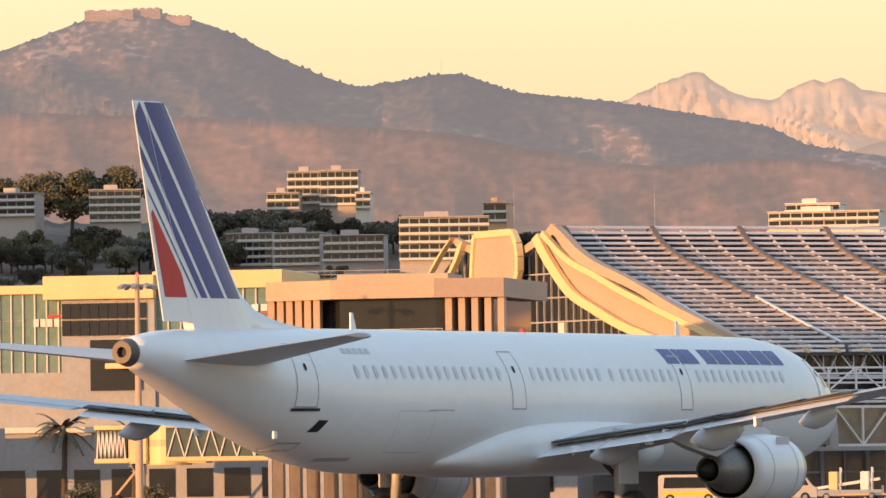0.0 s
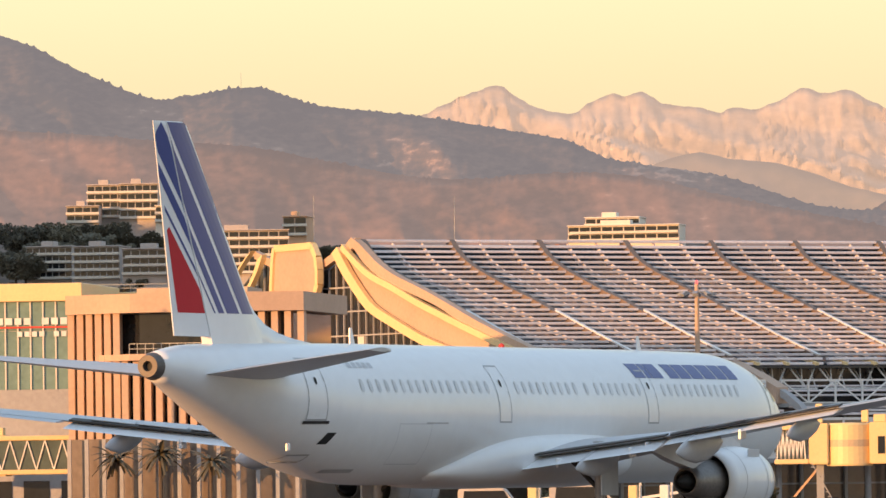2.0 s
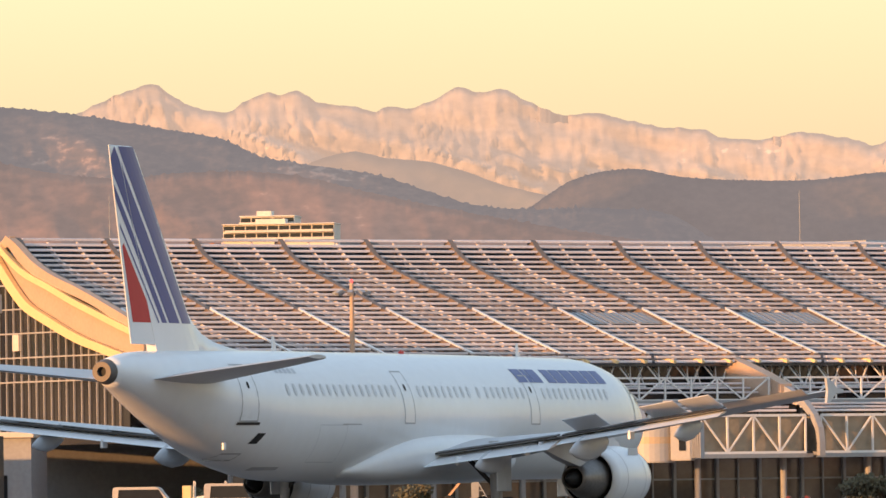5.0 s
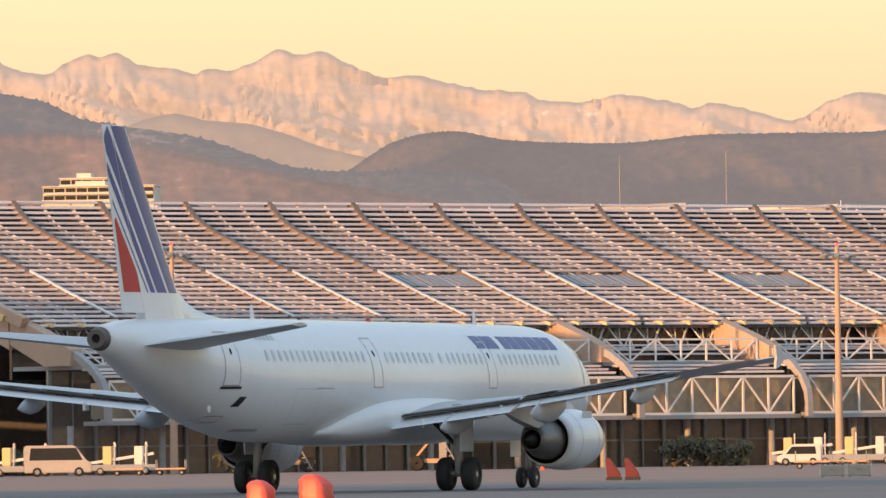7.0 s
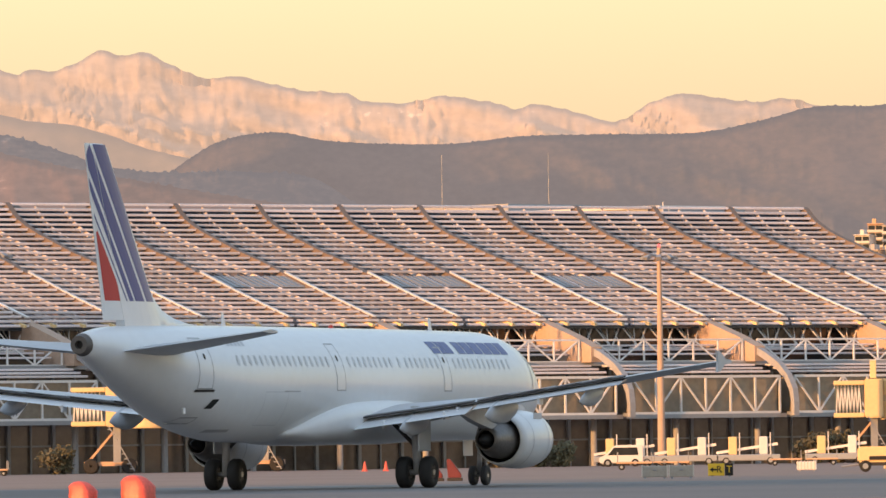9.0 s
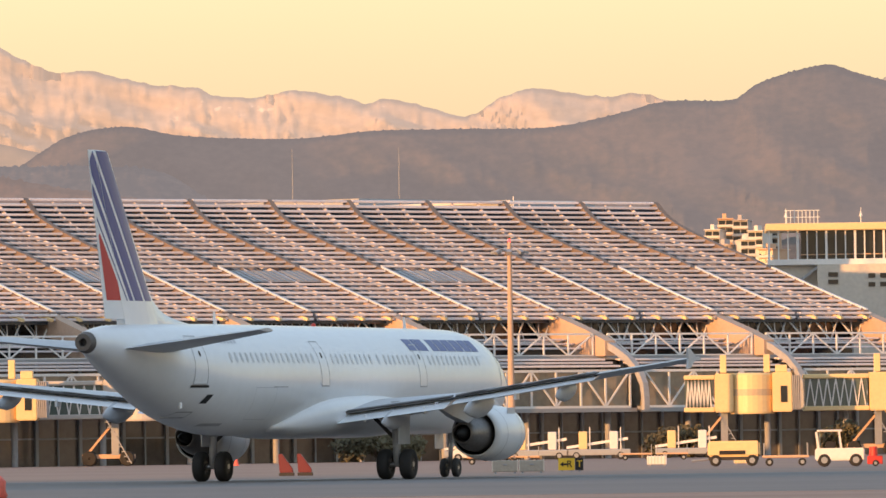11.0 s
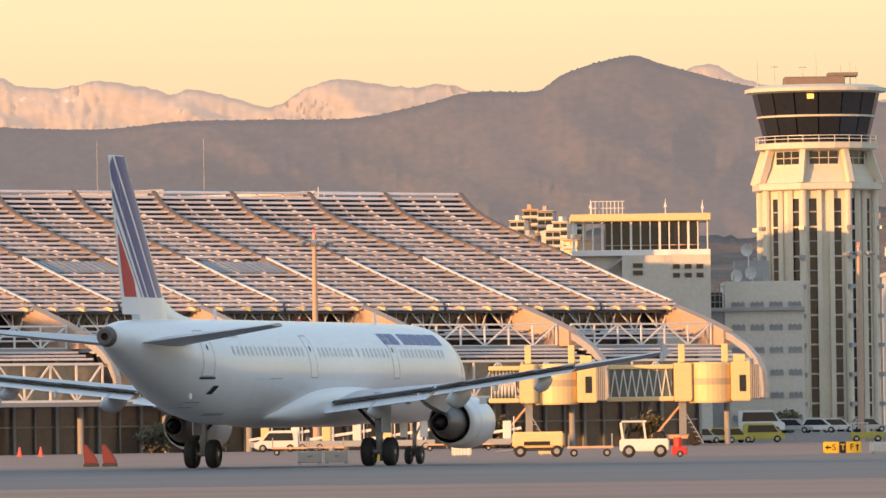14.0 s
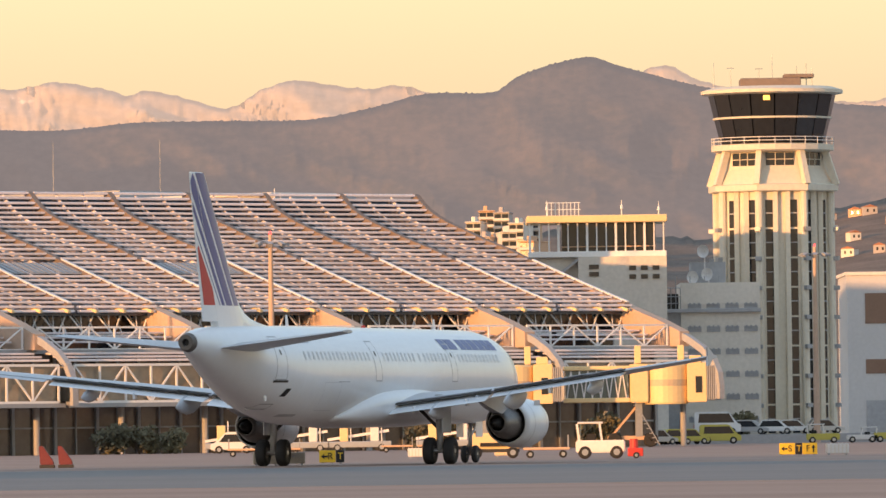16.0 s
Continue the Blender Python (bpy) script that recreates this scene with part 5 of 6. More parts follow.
barrier(-6.15, 376, 1.12, 0.58, BOXGREY, "weathered beige-grey equipment box with edge posts", (0.0, 0.955))
barrier(4.2, 470, 0.9, 0.5, CREAM, "small cream apron barrier")
barrier(-0.6, 470, 1.1, 0.55, WHITE, "white slatted apron barrier")


def red_marker(x, y, s, material, label):
    """A sagging cover over a stand: pinched crown, folds down the sides."""
    ob = thing("marker_cover", pose(x, y, 0), label, "marker", "covered markers")
    bm = bmesh.new()
    rings = []
    for k, r, dx in ((0.0, 0.50, 0.0), (0.15, 0.56, 0.02), (0.4, 0.55, -0.03), (0.6, 0.50, 0.02), (0.78, 0.46, -0.05), (0.9, 0.36, -0.09), (0.97, 0.22, -0.10), (1.0, 0.06, -0.12)):
        rings.append([((dx + r * (1 + 0.13 * math.sin(5 * t + 4 * k) + 0.07 * math.sin(9 * t - 7 * k)) * math.cos(t)) * s, r * 0.8 * (1 + 0.16 * math.sin(4 * t)) * math.sin(t) * s, k * s) for t in (2 * math.pi * i / 20 for i in range(20))])
    loft(bm, rings)
    part("cover", bm, material, ob, smooth=True)
    part("tie", soft_box(-0.12 * s, -0.02 * s, -0.20 * s, -0.12 * s, 0.84 * s, 0.93 * s, 0.01, 1), BLACK, ob)
    return ob


ORANGE = mat("orange_tarpaulin", (0.72, 0.12, 0.085), 0.45, 0, 0.25, 6)
red_marker(-19.0, 222, 0.66, ORANGE, "orange-red tarpaulin cover over a small stand")
red_marker(-17.55, 222, 0.80, ORANGE, "orange-red tarpaulin cover with a dark tie")
for x in (-16.95, -16.1):
    ob = thing("red_wedge", pose(x, 386, 0), "red plastic wedge marker with a dark base", "marker", "red wedges")
    bm = slab(bmesh.new(), [(-0.32, 1.0), (-0.14, 1.0), (0.34, 0.32), (0.36, 0.15), (-0.26, 0.15)], 0, 0.45, lambda a, yy, b: (a, yy, b))
    bmesh.ops.bevel(bm, geom=bm.edges[:], offset=0.03, segments=2, affect="EDGES")
    # red is darkened so the wedge's shade sits in its colour
    part("body", bm, mat("shade_darkened_red", (0.15, 0.026, 0.03), 0.5, 0, 0.15, 3), ob)
    part("base", soft_box(-0.3, 0.4, -0.02, 0.47, 0, 0.147, 0.02, 1), DARKMETAL, ob)


# ---- vehicles ----
def wheels_for(ob, xs_, half, r, w=0.22):
    for x in xs_:
        for s in (-1, 1):
            bm = bmesh.new()
            spin(bm, [(-w / 2, 0.02), (-w / 2, 0.55 * r), (-w * 0.42, 0.9 * r), (-w * 0.25, r), (w * 0.25, r), (w * 0.42, 0.9 * r), (w / 2, 0.55 * r), (w / 2, 0.02)], (x, s * half, r), 18, "y")
            wh = part("wheel", bm, TYRE, ob)
            bm = bmesh.new()
            spin(bm, [(s * w * 0.52, 0.01), (s * w * 0.52, 0.5 * r)], (x, s * half, r), 14, "y")
            part("rim", bm, METAL, wh)


def car(x, y, z, L, H, colour, label, turn=0.0, kind="car", category="car", stripe=None):
    ob = thing(kind, pose(x, y, z, 0, 0, turn), label, category, "parked vehicles")
    W = 0.85 if H < 1.8 else 0.95
    b = H * 0.5
    if kind == "van":
        prof = [(-L / 2, 0.3), (L / 2, 0.3), (L / 2, b * 0.9), (L / 2 - 0.45, b), (L / 2 - 1.2, H - 0.05), (L / 2 - 1.5, H), (-L / 2 + 0.1, H), (-L / 2, H - 0.2)]
        glassp = [(L / 2 - 0.7, b + 0.06), (L / 2 - 1.2, H - 0.2), (-L / 2 + 0.5, H - 0.2), (-L / 2 + 0.4, b + 0.06)]
    else:
        prof = [(-L / 2, 0.3), (L / 2, 0.3), (L / 2, b * 0.85), (L / 2 - 0.9, b), (L / 2 - 1.6, H - 0.03), (L / 2 - 2.0, H), (-L / 2 + 0.7, H), (-L / 2 + 0.15, b), (-L / 2, b)]
        glassp = [(L / 2 - 1.05, b + 0.04), (L / 2 - 1.7, H - 0.12), (-L / 2 + 0.75, H - 0.12), (-L / 2 + 0.35, b + 0.04)]
    bm = slab(bmesh.new(), prof, -W, W, lambda a, yy, c: (a, yy, c))
    bmesh.ops.bevel(bm, geom=bm.edges[:], offset=0.07, segments=2, affect="EDGES")
    part("body", bm, colour, ob)
    for s in (-1, 1):
        part("side_window", slab(bmesh.new(), glassp, s * (W + 0.004), s * (W + 0.012), lambda a, yy, c: (a, yy, c)), DARKGLASS, ob)
        part("headlight", boxb(L / 2 - 0.05, L / 2 + 0.02, s * W * 0.7 - 0.15, s * W * 0.7 + 0.15, b * 0.6, b * 0.78), METAL, ob)
        part("tail_lamp", boxb(-L / 2 - 0.02, -L / 2 + 0.05, s * W * 0.7 - 0.12, s * W * 0.7 + 0.12, b * 0.6, b * 0.85), REDP, ob)
        if stripe:
            part("side_stripe", boxb(-L / 2 + 0.3, L / 2 - 0.4, s * (W + 0.004) - 0.004, s * (W + 0.004) + 0.004, b * 0.55, b * 0.8), stripe, ob)
    wheels_for(ob, (-L * 0.31, L * 0.31), W - 0.06, 0.32 if H < 1.8 else 0.36)
    return ob


CARWHITE = mat("car_white", (0.72, 0.72, 0.72), 0.3, 0, 0.05, 1, coat=0.5)
# yellow lowered towards olive, so shade is part of this paint colour
CARYELLOW_SHADED = mat("shaded_car_yellow", (0.50, 0.44, 0.08), 0.3, 0, 0.05, 1, coat=0.5)
CARGREY = mat("car_silver", (0.45, 0.46, 0.47), 0.3, 0.4, 0.05, 1, coat=0.5)
car(30.8, 874, 0.9, 4.8, 2.4, CARWHITE, "white minibus parked beside the technical block", 0, "van", "van")
car(30.4, 855, 0, 4.2, 1.95, CARYELLOW_SHADED, "yellow service van parked on the apron", 0, "van", "van")
for i, x in enumerate((27.3, 25.6, 24.0)):
    car(x, 852 - 2 * i, 0, 3.6, 1.55, (CARYELLOW_SHADED, CARYELLOW_SHADED, CARGREY)[i], "small %s service car parked in a row" % ("yellow", "yellow", "silver")[i], 25)
for i, x in enumerate((34.2, 36.8, 39.4, 42.6)):
    car(x, 890 if i > 1 else 874, 0.9, 4.0, 1.5, (CARGREY, CARWHITE, CARWHITE, CARGREY)[i], "%s hatchback parked below the tower" % ("silver", "white", "white", "silver")[i], -15 + 8 * i)


def tractor(x, y, L, H, colour, label, cab_front=True, turn=0.0):
    ob = thing("tow_tractor", pose(x, y, 0, 0, 0, turn), label, "tow tractor", "apron tractors")
    part("chassis", soft_box(-L / 2, L / 2, -0.7, 0.7, 0.3, H * 0.5, 0.06, 2), colour, ob)
    c = -1 if cab_front else 1
    x0, x1 = (-L / 2 + 0.1, L * 0.05) if cab_front else (-L * 0.05, L / 2 - 0.1)
    part("cab_roof", soft_box(x0, x1, -0.68, 0.68, H - 0.10, H, 0.03, 1), WHITE, ob)
    for xx in (x0 + 0.06, x1 - 0.06):
        for s in (-0.62, 0.62):
            bm = bmesh.new()
            beam(bm, (xx, s, H * 0.5), (xx + 0.1 * c, s, H - 0.1), 0.09)
            part("cab_post", bm, WHITE, ob)
    part("windscreen", boxb(x0 + 0.12, x0 + 0.15, -0.55, 0.55, H * 0.52, H - 0.12), GREENGLASS, ob)
    part("seat", soft_box(x0 + 0.4, x0 + 0.9, -0.45, 0.45, H * 0.5, H * 0.68, 0.05, 2), BLACK, ob)
    wheels_for(ob, (-L * 0.32, L * 0.32), 0.62, 0.32)
    return ob


tractor(8.85, 413, 2.4, 1.8, WHITE, "white baggage tractor with an open cab")
red = thing("fire_extinguisher_cart", pose(10.45, 412, 0), "red wheeled extinguisher cart beside the tractor", "cart")
bm = bmesh.new()
rod(bm, (0, 0, 0.18), (0, 0, 0.95), 0.22, 0.2, 14)
part("cylinder", bm, REDP, red)
part("frame", soft_box(-0.3, 0.45, -0.25, 0.25, 0.1, 0.5, 0.03, 1), REDP, red)
wheels_for(red, (0.1,), 0.28, 0.15, 0.08)
tractor(38.7, 812, 3.2, 1.85, CARYELLOW_SHADED, "yellow tow tractor on the apron", True)
tractor(42.6, 815, 3.0, 1.5, WHITE, "white tow tractor beside another", False)
tractor(45.4, 815, 3.4, 1.9, CARYELLOW_SHADED, "yellow tow tractor with a tall cab", False)


def gpu(x, y, label):
    ob = thing("ground_power_unit", pose(x, y, 0), label, "power unit")
    part("housing", soft_box(-1.35, 1.35, -0.7, 0.7, 0.5, 1.32, 0.10, 3), CREAM, ob)
    part("panel_slot", boxb(-0.75, 0.6, -0.73, -0.703, 0.62, 0.82), BLACK, ob)
    part("chassis", boxb(-1.3, 1.3, -0.6, 0.6, 0.32, 0.497), DARKMETAL, ob)
    part("tow_bar", rod(bmesh.new(), (-2.2, 0, 0.3), (-1.2, 0, 0.4), 0.05, n=8), STEEL, ob)
    wheels_for(ob, (-0.95, 0.95), 0.6, 0.3)
    return ob


gpu(3.95, 442, "cream ground power unit on a four-wheeled trailer")


def baggage_cart(x, y, label):
    ob = thing("baggage_cart", pose(x, y, 0), label, "baggage cart", "baggage carts")
    part("bed", soft_box(-1.2, 1.2, -0.6, 0.6, 0.42, 0.55, 0.03, 1), APT_O, ob)
    for xx in (-1.12, 1.12):
        bm = bmesh.new()
        for s in (-0.55, 0.55):
            beam(bm, (xx, s, 0.55), (xx, s, 1.15), 0.06)
        beam(bm, (xx, -0.55, 1.15), (xx, 0.55, 1.15), 0.06)
        part("end_rail", bm, STEEL, ob)
    wheels_for(ob, (-0.85, 0.85), 0.5, 0.2, 0.12)
    return ob


for x, y in ((6.6, 438), (-11.4, 560), (-9.0, 562), (-1.6, 640), (1.1, 640)):
    baggage_cart(x, y, "rusty flat baggage cart on the apron")


def loader(x, y, label):
    ob = thing("belt_loader", pose(x, y, 0), label, "belt loader", "belt loaders")
    part("chassis", soft_box(-2.6, 2.6, -0.8, 0.8, 0.35, 0.85, 0.05, 1), CARGREY, ob)
    bm = bmesh.new()
    beam(bm, (-2.6, 0, 1.0), (2.4, 0, 1.7), 0.8, 0.22)
    part("belt", bm, WHITE, ob)
    for xx in (-1.6, 0.9):
        part("operator_post", soft_box(xx, xx + 0.7, -0.6, 0.6, 0.85, 2.3, 0.06, 1), (CREAM, WHITE)[xx > 0], ob)
        bm = bmesh.new()
        for s in (-0.5, 0.5):
            beam(bm, (xx + 0.9, s, 0.85), (xx + 0.9, s, 2.6), 0.08)
        beam(bm, (xx + 0.9, -0.5, 2.6), (xx + 0.9, 0.5, 2.6), 0.08)
        part("guard_rail", bm, WHITE, ob)
    wheels_for(ob, (-1.8, 1.8), 0.7, 0.36)
    return ob


for x, y in ((-9.8, 690), (-4.8, 690), (-15.0, 700), (2.4, 690), (-76, 668), (-68, 668)):
    loader(x, y, "white belt loader vehicle parked before the terminal")
car(-15.1, 690, 0, 3.6, 1.75, CARWHITE, "white apron pickup parked before the terminal", 180, "van", "van")
car(-71.5, 652, 0, 5.2, 2.4, DULL_SHADE_WHITE, "dull white box van serving the apron", 8, "van", "van")
car(-78.5, 650, 0, 4.8, 2.2, DULL_SHADE_WHITE, "dull white crew van before the terminal", 0, "van", "van", YELLOW)
for x, y in ((-66.0, 652), (-62.8, 653)):
    baggage_cart(x, y, "rusty flat baggage cart on the apron")
for x, y in ((-31.8, 640), (-33.5, 642)):
    cone = thing("traffic_cone", pose(x, y, 0), "orange traffic cone on the apron", "traffic cone", "traffic cones")
    part("body", rod(bmesh.new(), (0, 0, 0.05), (0, 0, 0.75), 0.2, 0.04, 14), ORANGE, cone)
    part("base", soft_box(-0.25, 0.25, -0.25, 0.25, 0, 0.05, 0.01, 1), ORANGE, cone)

random.seed(21)
put_copies(palm("palm", 6.5), [(-131.5, 700, 0, 1.0, 0.4), (-128.4, 702, 0, 0.9, 1.7), (-108.0, 652, 0, 0.75, 0.9), (-104.5, 652, 0, 0.8, 2.2), (-100.5, 652, 0, 0.7, 3.1), (-137.5, 700, 0, 1.05, 0)])
put_copies(shrub("shrub", 1.5, LEAF_DRY, "rounded olive-green shrub before the terminal"), [(0.3, 724, 0, 1.2, 0), (2.0, 725, 0, 1.3, 1), (3.4, 726, 0, 1.1, 2), (-26.0, 714, 0, 1.2, 0.5), (-23.5, 715, 0, 1.1, 1.5), (33.4, 877.5, 0.9, 1.1, 0), (32.2, 877.6, 0.9, 1.0, 2), (15.4, 731, 0, 1.4, 0.2), (-21.0, 717, 0, 1.0, 0.3), (-61, 686, 0, 1.1, 0.8), (-124, 668, 0, 0.9, 2.4), (-130, 668, 0, 1.0, 0.4), (-80, 700, 0, 1.0, 1.4)])

# ---- unseen hangar beside the taxiway, added for the long shadow the airliner enters ----
sd, sn = Vector((math.sin(sa + math.pi), math.cos(sa + math.pi), 0)), Vector((math.cos(sa + math.pi), -math.sin(sa + math.pi), 0))
shade_hangar_at = sd * 92 + sn * -235
hangar = thing("hangar", Matrix.Translation(shade_hangar_at) @ Matrix.Rotation(math.atan2(sn.y, sn.x), 4, "Z"), "unseen made-up hangar beside the taxiway that shades the airliner", "hangar")
part("wall", boxb(-32, 36, -8, 8, 0, 25.0), CONC_G, hangar)
part("roof", soft_box(-32.4, 36.4, -8.4, 8.4, 25.003, 25.8, 0.1, 1), STEEL, hangar)
for i in range(6):
    part("door_leaf", boxb(-31 + i * 10.4, -20.8 + i * 10.4, 8.003, 8.2, 0, 18), STEEL, hangar)


# ---- block hidden behind the terminal roof, added to shade the foot of the tower ----
shade_block = thing("terminal_annex", Matrix.Translation(sd * 615 + sn * -580) @ Matrix.Rotation(math.atan2(sn.y, sn.x), 4, "Z"), "unseen grey block added behind the terminal hall to shade the tower", "building")
part("wall", boxb(-8, 13, -6, 6, 0, 25.0), CONC_G, shade_block)
part("tall_end", boxb(-32, -8.003, -6, 6, 0, 26.1), CONC_G, shade_block)
part("low_end", boxb(13.003, 21, -6, 6, 0, 21.3), CONC_G, shade_block)
part("roof", soft_box(-7.9, 12.9, -6.3, 6.3, 25.003, 25.3, 0.05, 1), CONC_W, shade_block)


# ---- airliner ----
FUS = [(22.05, 3.42, 0.03, 0.03), (21.9, 3.43, 0.32, 0.30), (21.5, 3.45, 0.68, 0.64), (20.8, 3.52, 1.05, 1.06), (19.8, 3.62, 1.42, 1.48), (18.6, 3.73, 1.72, 1.83), (17.2, 3.81, 1.90, 2.02), (15.5, 3.85, 1.975, 2.10), (-9.0, 3.85, 1.975, 2.10), (-11.0, 3.88, 1.95, 2.06), (-13.0, 3.99, 1.86, 1.93), (-15.0, 4.18, 1.68, 1.72), (-17.0, 4.46, 1.41, 1.43), (-19.0, 4.76, 1.08, 1.09), (-20.8, 5.03, 0.74, 0.75), (-21.9, 5.15, 0.49, 0.49), (-22.5, 5.18, 0.36, 0.36)]
FUS_UP = FUS[::-1]


def fus(x):
    return curve_rows(FUS_UP, x)


def side(x, z, off=0.0, right=True):
    zc, hw, hh = fus(x)
    k = max(0.0, 1 - min(1.0, abs((z - zc) / hh)) ** 2)
    y = hw * math.sqrt(k)
    nrm = Vector((0, y / hw**2, (z - zc) / hh**2)).normalized()
    p = Vector((x, y, z)) + nrm * off
    return (p.x, -p.y if right else p.y, p.z)


def skin_patch(x0, x1, z0, z1, off, right=True, nx=3, nz=5, lean=0.0):
    bm = bmesh.new()
    g = [[bm.verts.new(side(x0 + (x1 - x0) * i / nx + lean * j, z0 + (z1 - z0) * j / nz, off, right)) for i in range(nx + 1)] for j in range(nz + 1)]
    for j in range(nz):
        for i in range(nx):
            bm.faces.new((g[j][i], g[j][i + 1], g[j + 1][i + 1], g[j + 1][i]))
    return bm


def skin_oval(x, z, a, b, off, right=True, n=12):
    bm = bmesh.new()
    bm.faces.new([bm.verts.new(side(x + a * math.copysign(abs(math.cos(t)) ** 0.7, math.cos(t)), z + b * math.copysign(abs(math.sin(t)) ** 0.8, math.sin(t)), off, right)) for t in (2 * math.pi * (i + 0.5) / n for i in range(n))])
    return bm


def skin_frame(x0, x1, z0, z1, w, off, right=True):
    bm = bmesh.new()
    def strip(a0, a1, b0, b1, nx, nz):
        g = [[bm.verts.new(side(a0 + (a1 - a0) * i / nx, b0 + (b1 - b0) * j / nz, off, right)) for i in range(nx + 1)] for j in range(nz + 1)]
        for j in range(nz):
            for i in range(nx):
                bm.faces.new((g[j][i], g[j][i + 1], g[j + 1][i + 1], g[j + 1][i]))
    strip(x0, x0 + w, z0, z1, 1, 6)
    strip(x1 - w, x1, z0, z1, 1, 6)
    strip(x0 + w, x1 - w, z0, z0 + w, 2, 1)
    strip(x0 + w, x1 - w, z1 - w, z1, 2, 1)
    return bm


airliner = thing("airliner", pose(-36, 251, 0, 0, 0, 70), "white twin-engine jet airliner with blue and red tail stripes", "airplane")
bm = bmesh.new()
stations = [22.05, 21.95, 21.75, 21.5, 21.1, 20.6, 20, 19.3, 18.6, 17.8, 17, 16.2, 15.5] + [15.5 - 24.5 * i / 10 for i in range(1, 11)] + [-10, -11, -12, -13, -14, -15, -16, -17, -18, -19, -20, -20.8, -21.4, -21.9, -22.35]
rings = []
for x in stations:
    zc, hw, hh = fus(x)
    rings.append([(x, hw * math.cos(2 * math.pi * i / 48), zc + hh * math.sin(2 * math.pi * i / 48)) for i in range(48)])
loft(bm, rings)
part("fuselage", bm, PAINT, airliner, smooth=True)
apu = part("tail_cone", spin(bmesh.new(), [(-22.33, 0.40), (-22.5, 0.355), (-22.66, 0.31), (-22.66, 0.15), (-22.3, 0.13)], (0, 0, 5.17), 28), mat("bare_tail_cone", (0.13, 0.115, 0.105), 0.55, 0.2, 0.2, 4), airliner, "bare metal exhaust cone", smooth=False)
bm = bmesh.new()
spin(bm, [(-22.5, 0.175), (-22.5, 0.0005)], (0, 0, 5.17), 20)
part("exhaust_opening", bm, BLACK, apu)
# belly fairing
bm = bmesh.new()
fair = [(8.2, 1.2, 2.4, 0.1), (7.0, 1.72, 2.60, 0.80), (5.0, 2.05, 2.66, 0.98), (2.0, 2.20, 2.66, 0.98), (-1.0, 2.20, 2.60, 0.94), (-3.0, 2.08, 2.50, 0.84), (-4.8, 1.75, 2.32, 0.60), (-6.4, 1.2, 2.1, 0.14)]
rings = []
for i in range(29):
    x = 8.2 - 14.6 * i / 28
    hw, zc, hh = curve_rows(fair[::-1], x)
    rings.append([(x, hw * math.copysign(abs(math.cos(t)) ** 0.75, math.cos(t)), zc - 0.05 + hh * math.copysign(abs(math.sin(t)) ** 0.75, math.sin(t))) for t in (2 * math.pi * k / 40 for k in range(40))])
loft(bm, rings)
part("belly_fairing", bm, PAINT, airliner, smooth=True)

# cabin windows, doors, lettering as plain blocks
def window_row(x0, count, pitch=0.534):
    return [x0 + pitch * i for i in range(count)]


WX = window_row(-12.4, 17) + window_row(-1.7, 9) + [3.43] + window_row(4.2, 7) + window_row(9.35, 12)
for right in (True, False):
    for x in WX:
        w = part("cabin_window", skin_oval(x, 4.66, 0.13, 0.20, 0.004, right), RIM, airliner)
        part("window_pane", skin_oval(x, 4.66, 0.095, 0.165, 0.008, right), WIN, w)
DOORS = [(-15.6, -14.6, 3.66, 5.42), (-3.25, -2.42, 3.62, 5.30), (7.85, 8.62, 3.62, 5.25), (18.1, 18.75, 3.62, 5.2)]
for right in (True, False):
    for x0, x1, z0, z1 in DOORS:
        d = part("cabin_door", skin_patch(x0, x1, z0, z1, 0.006, right), PAINT, airliner, smooth=True)
        part("door_seam", skin_frame(x0 - 0.025, x1 + 0.025, z0 - 0.03, z1 + 0.03, 0.045, 0.009, right), PANEL, d)
        part("door_window", skin_oval((x0 + x1) / 2, 4.78, 0.07, 0.11, 0.012, right), BLACK, d)
    sill = part("door_sill", skin_patch(-15.75, -14.45, 3.54, 3.625, 0.03, right, 4, 1), DARKMETAL, airliner, "scuffed dark metal door sill")
    part("cargo_seam", skin_frame(-10.2, -8.0, 2.35, 3.55, 0.02, 0.006, right), PAINT_GREY, airliner)
part("outflow_valve", skin_patch(-14.55, -14.1, 2.95, 3.28, 0.01, True, 2, 2, 0.12), BLACK, airliner)
part("access_panel", skin_frame(-15.2, -14.4, 2.42, 2.66, 0.04, 0.008), PANEL, airliner)
part("access_panel", skin_frame(-13.0, -11.6, 2.12, 2.22, 0.05, 0.01), PANEL, airliner)
part("handle_slot", skin_patch(-8.4, -6.9, 3.55, 3.585, 0.008, True, 3, 1), PANEL, airliner)
part("drain_mast", soft_box(-16.55, -16.35, -1.36, -1.28, 2.75, 2.98, 0.02, 1), PAINT, airliner)
# the airline's name as plain blue blocks
LET = [0.95, 0.42, 0.95, 0.0, 0.85, 0.95, 1.0, 1.0, 0.9, 0.85]
for right in (True, False):
    x = 7.55
    for w in LET:
        if w == 0.0:
            x += 0.42
            continue
        part("name_block", skin_patch(x + 0.06, x + w * 0.90 + 0.06, 5.03, 5.48, 0.008, right, 2, 3, -0.04), BLUE, airliner)
        x += w
    for i in range(5):
        part("registration_bar", skin_patch(-12.7 + 0.34 * i, -12.46 + 0.34 * i, 5.18, 5.34, 0.008, right, 1, 1), PAINT_GREY, airliner)
# cockpit windows
for right in (True, False):
    for x0, x1 in ((19.0, 19.55), (19.7, 20.2)):
        part("cockpit_window", skin_patch(x0, x1, 4.35, 4.75, 0.01, right, 2, 2), DARKGLASS, airliner)

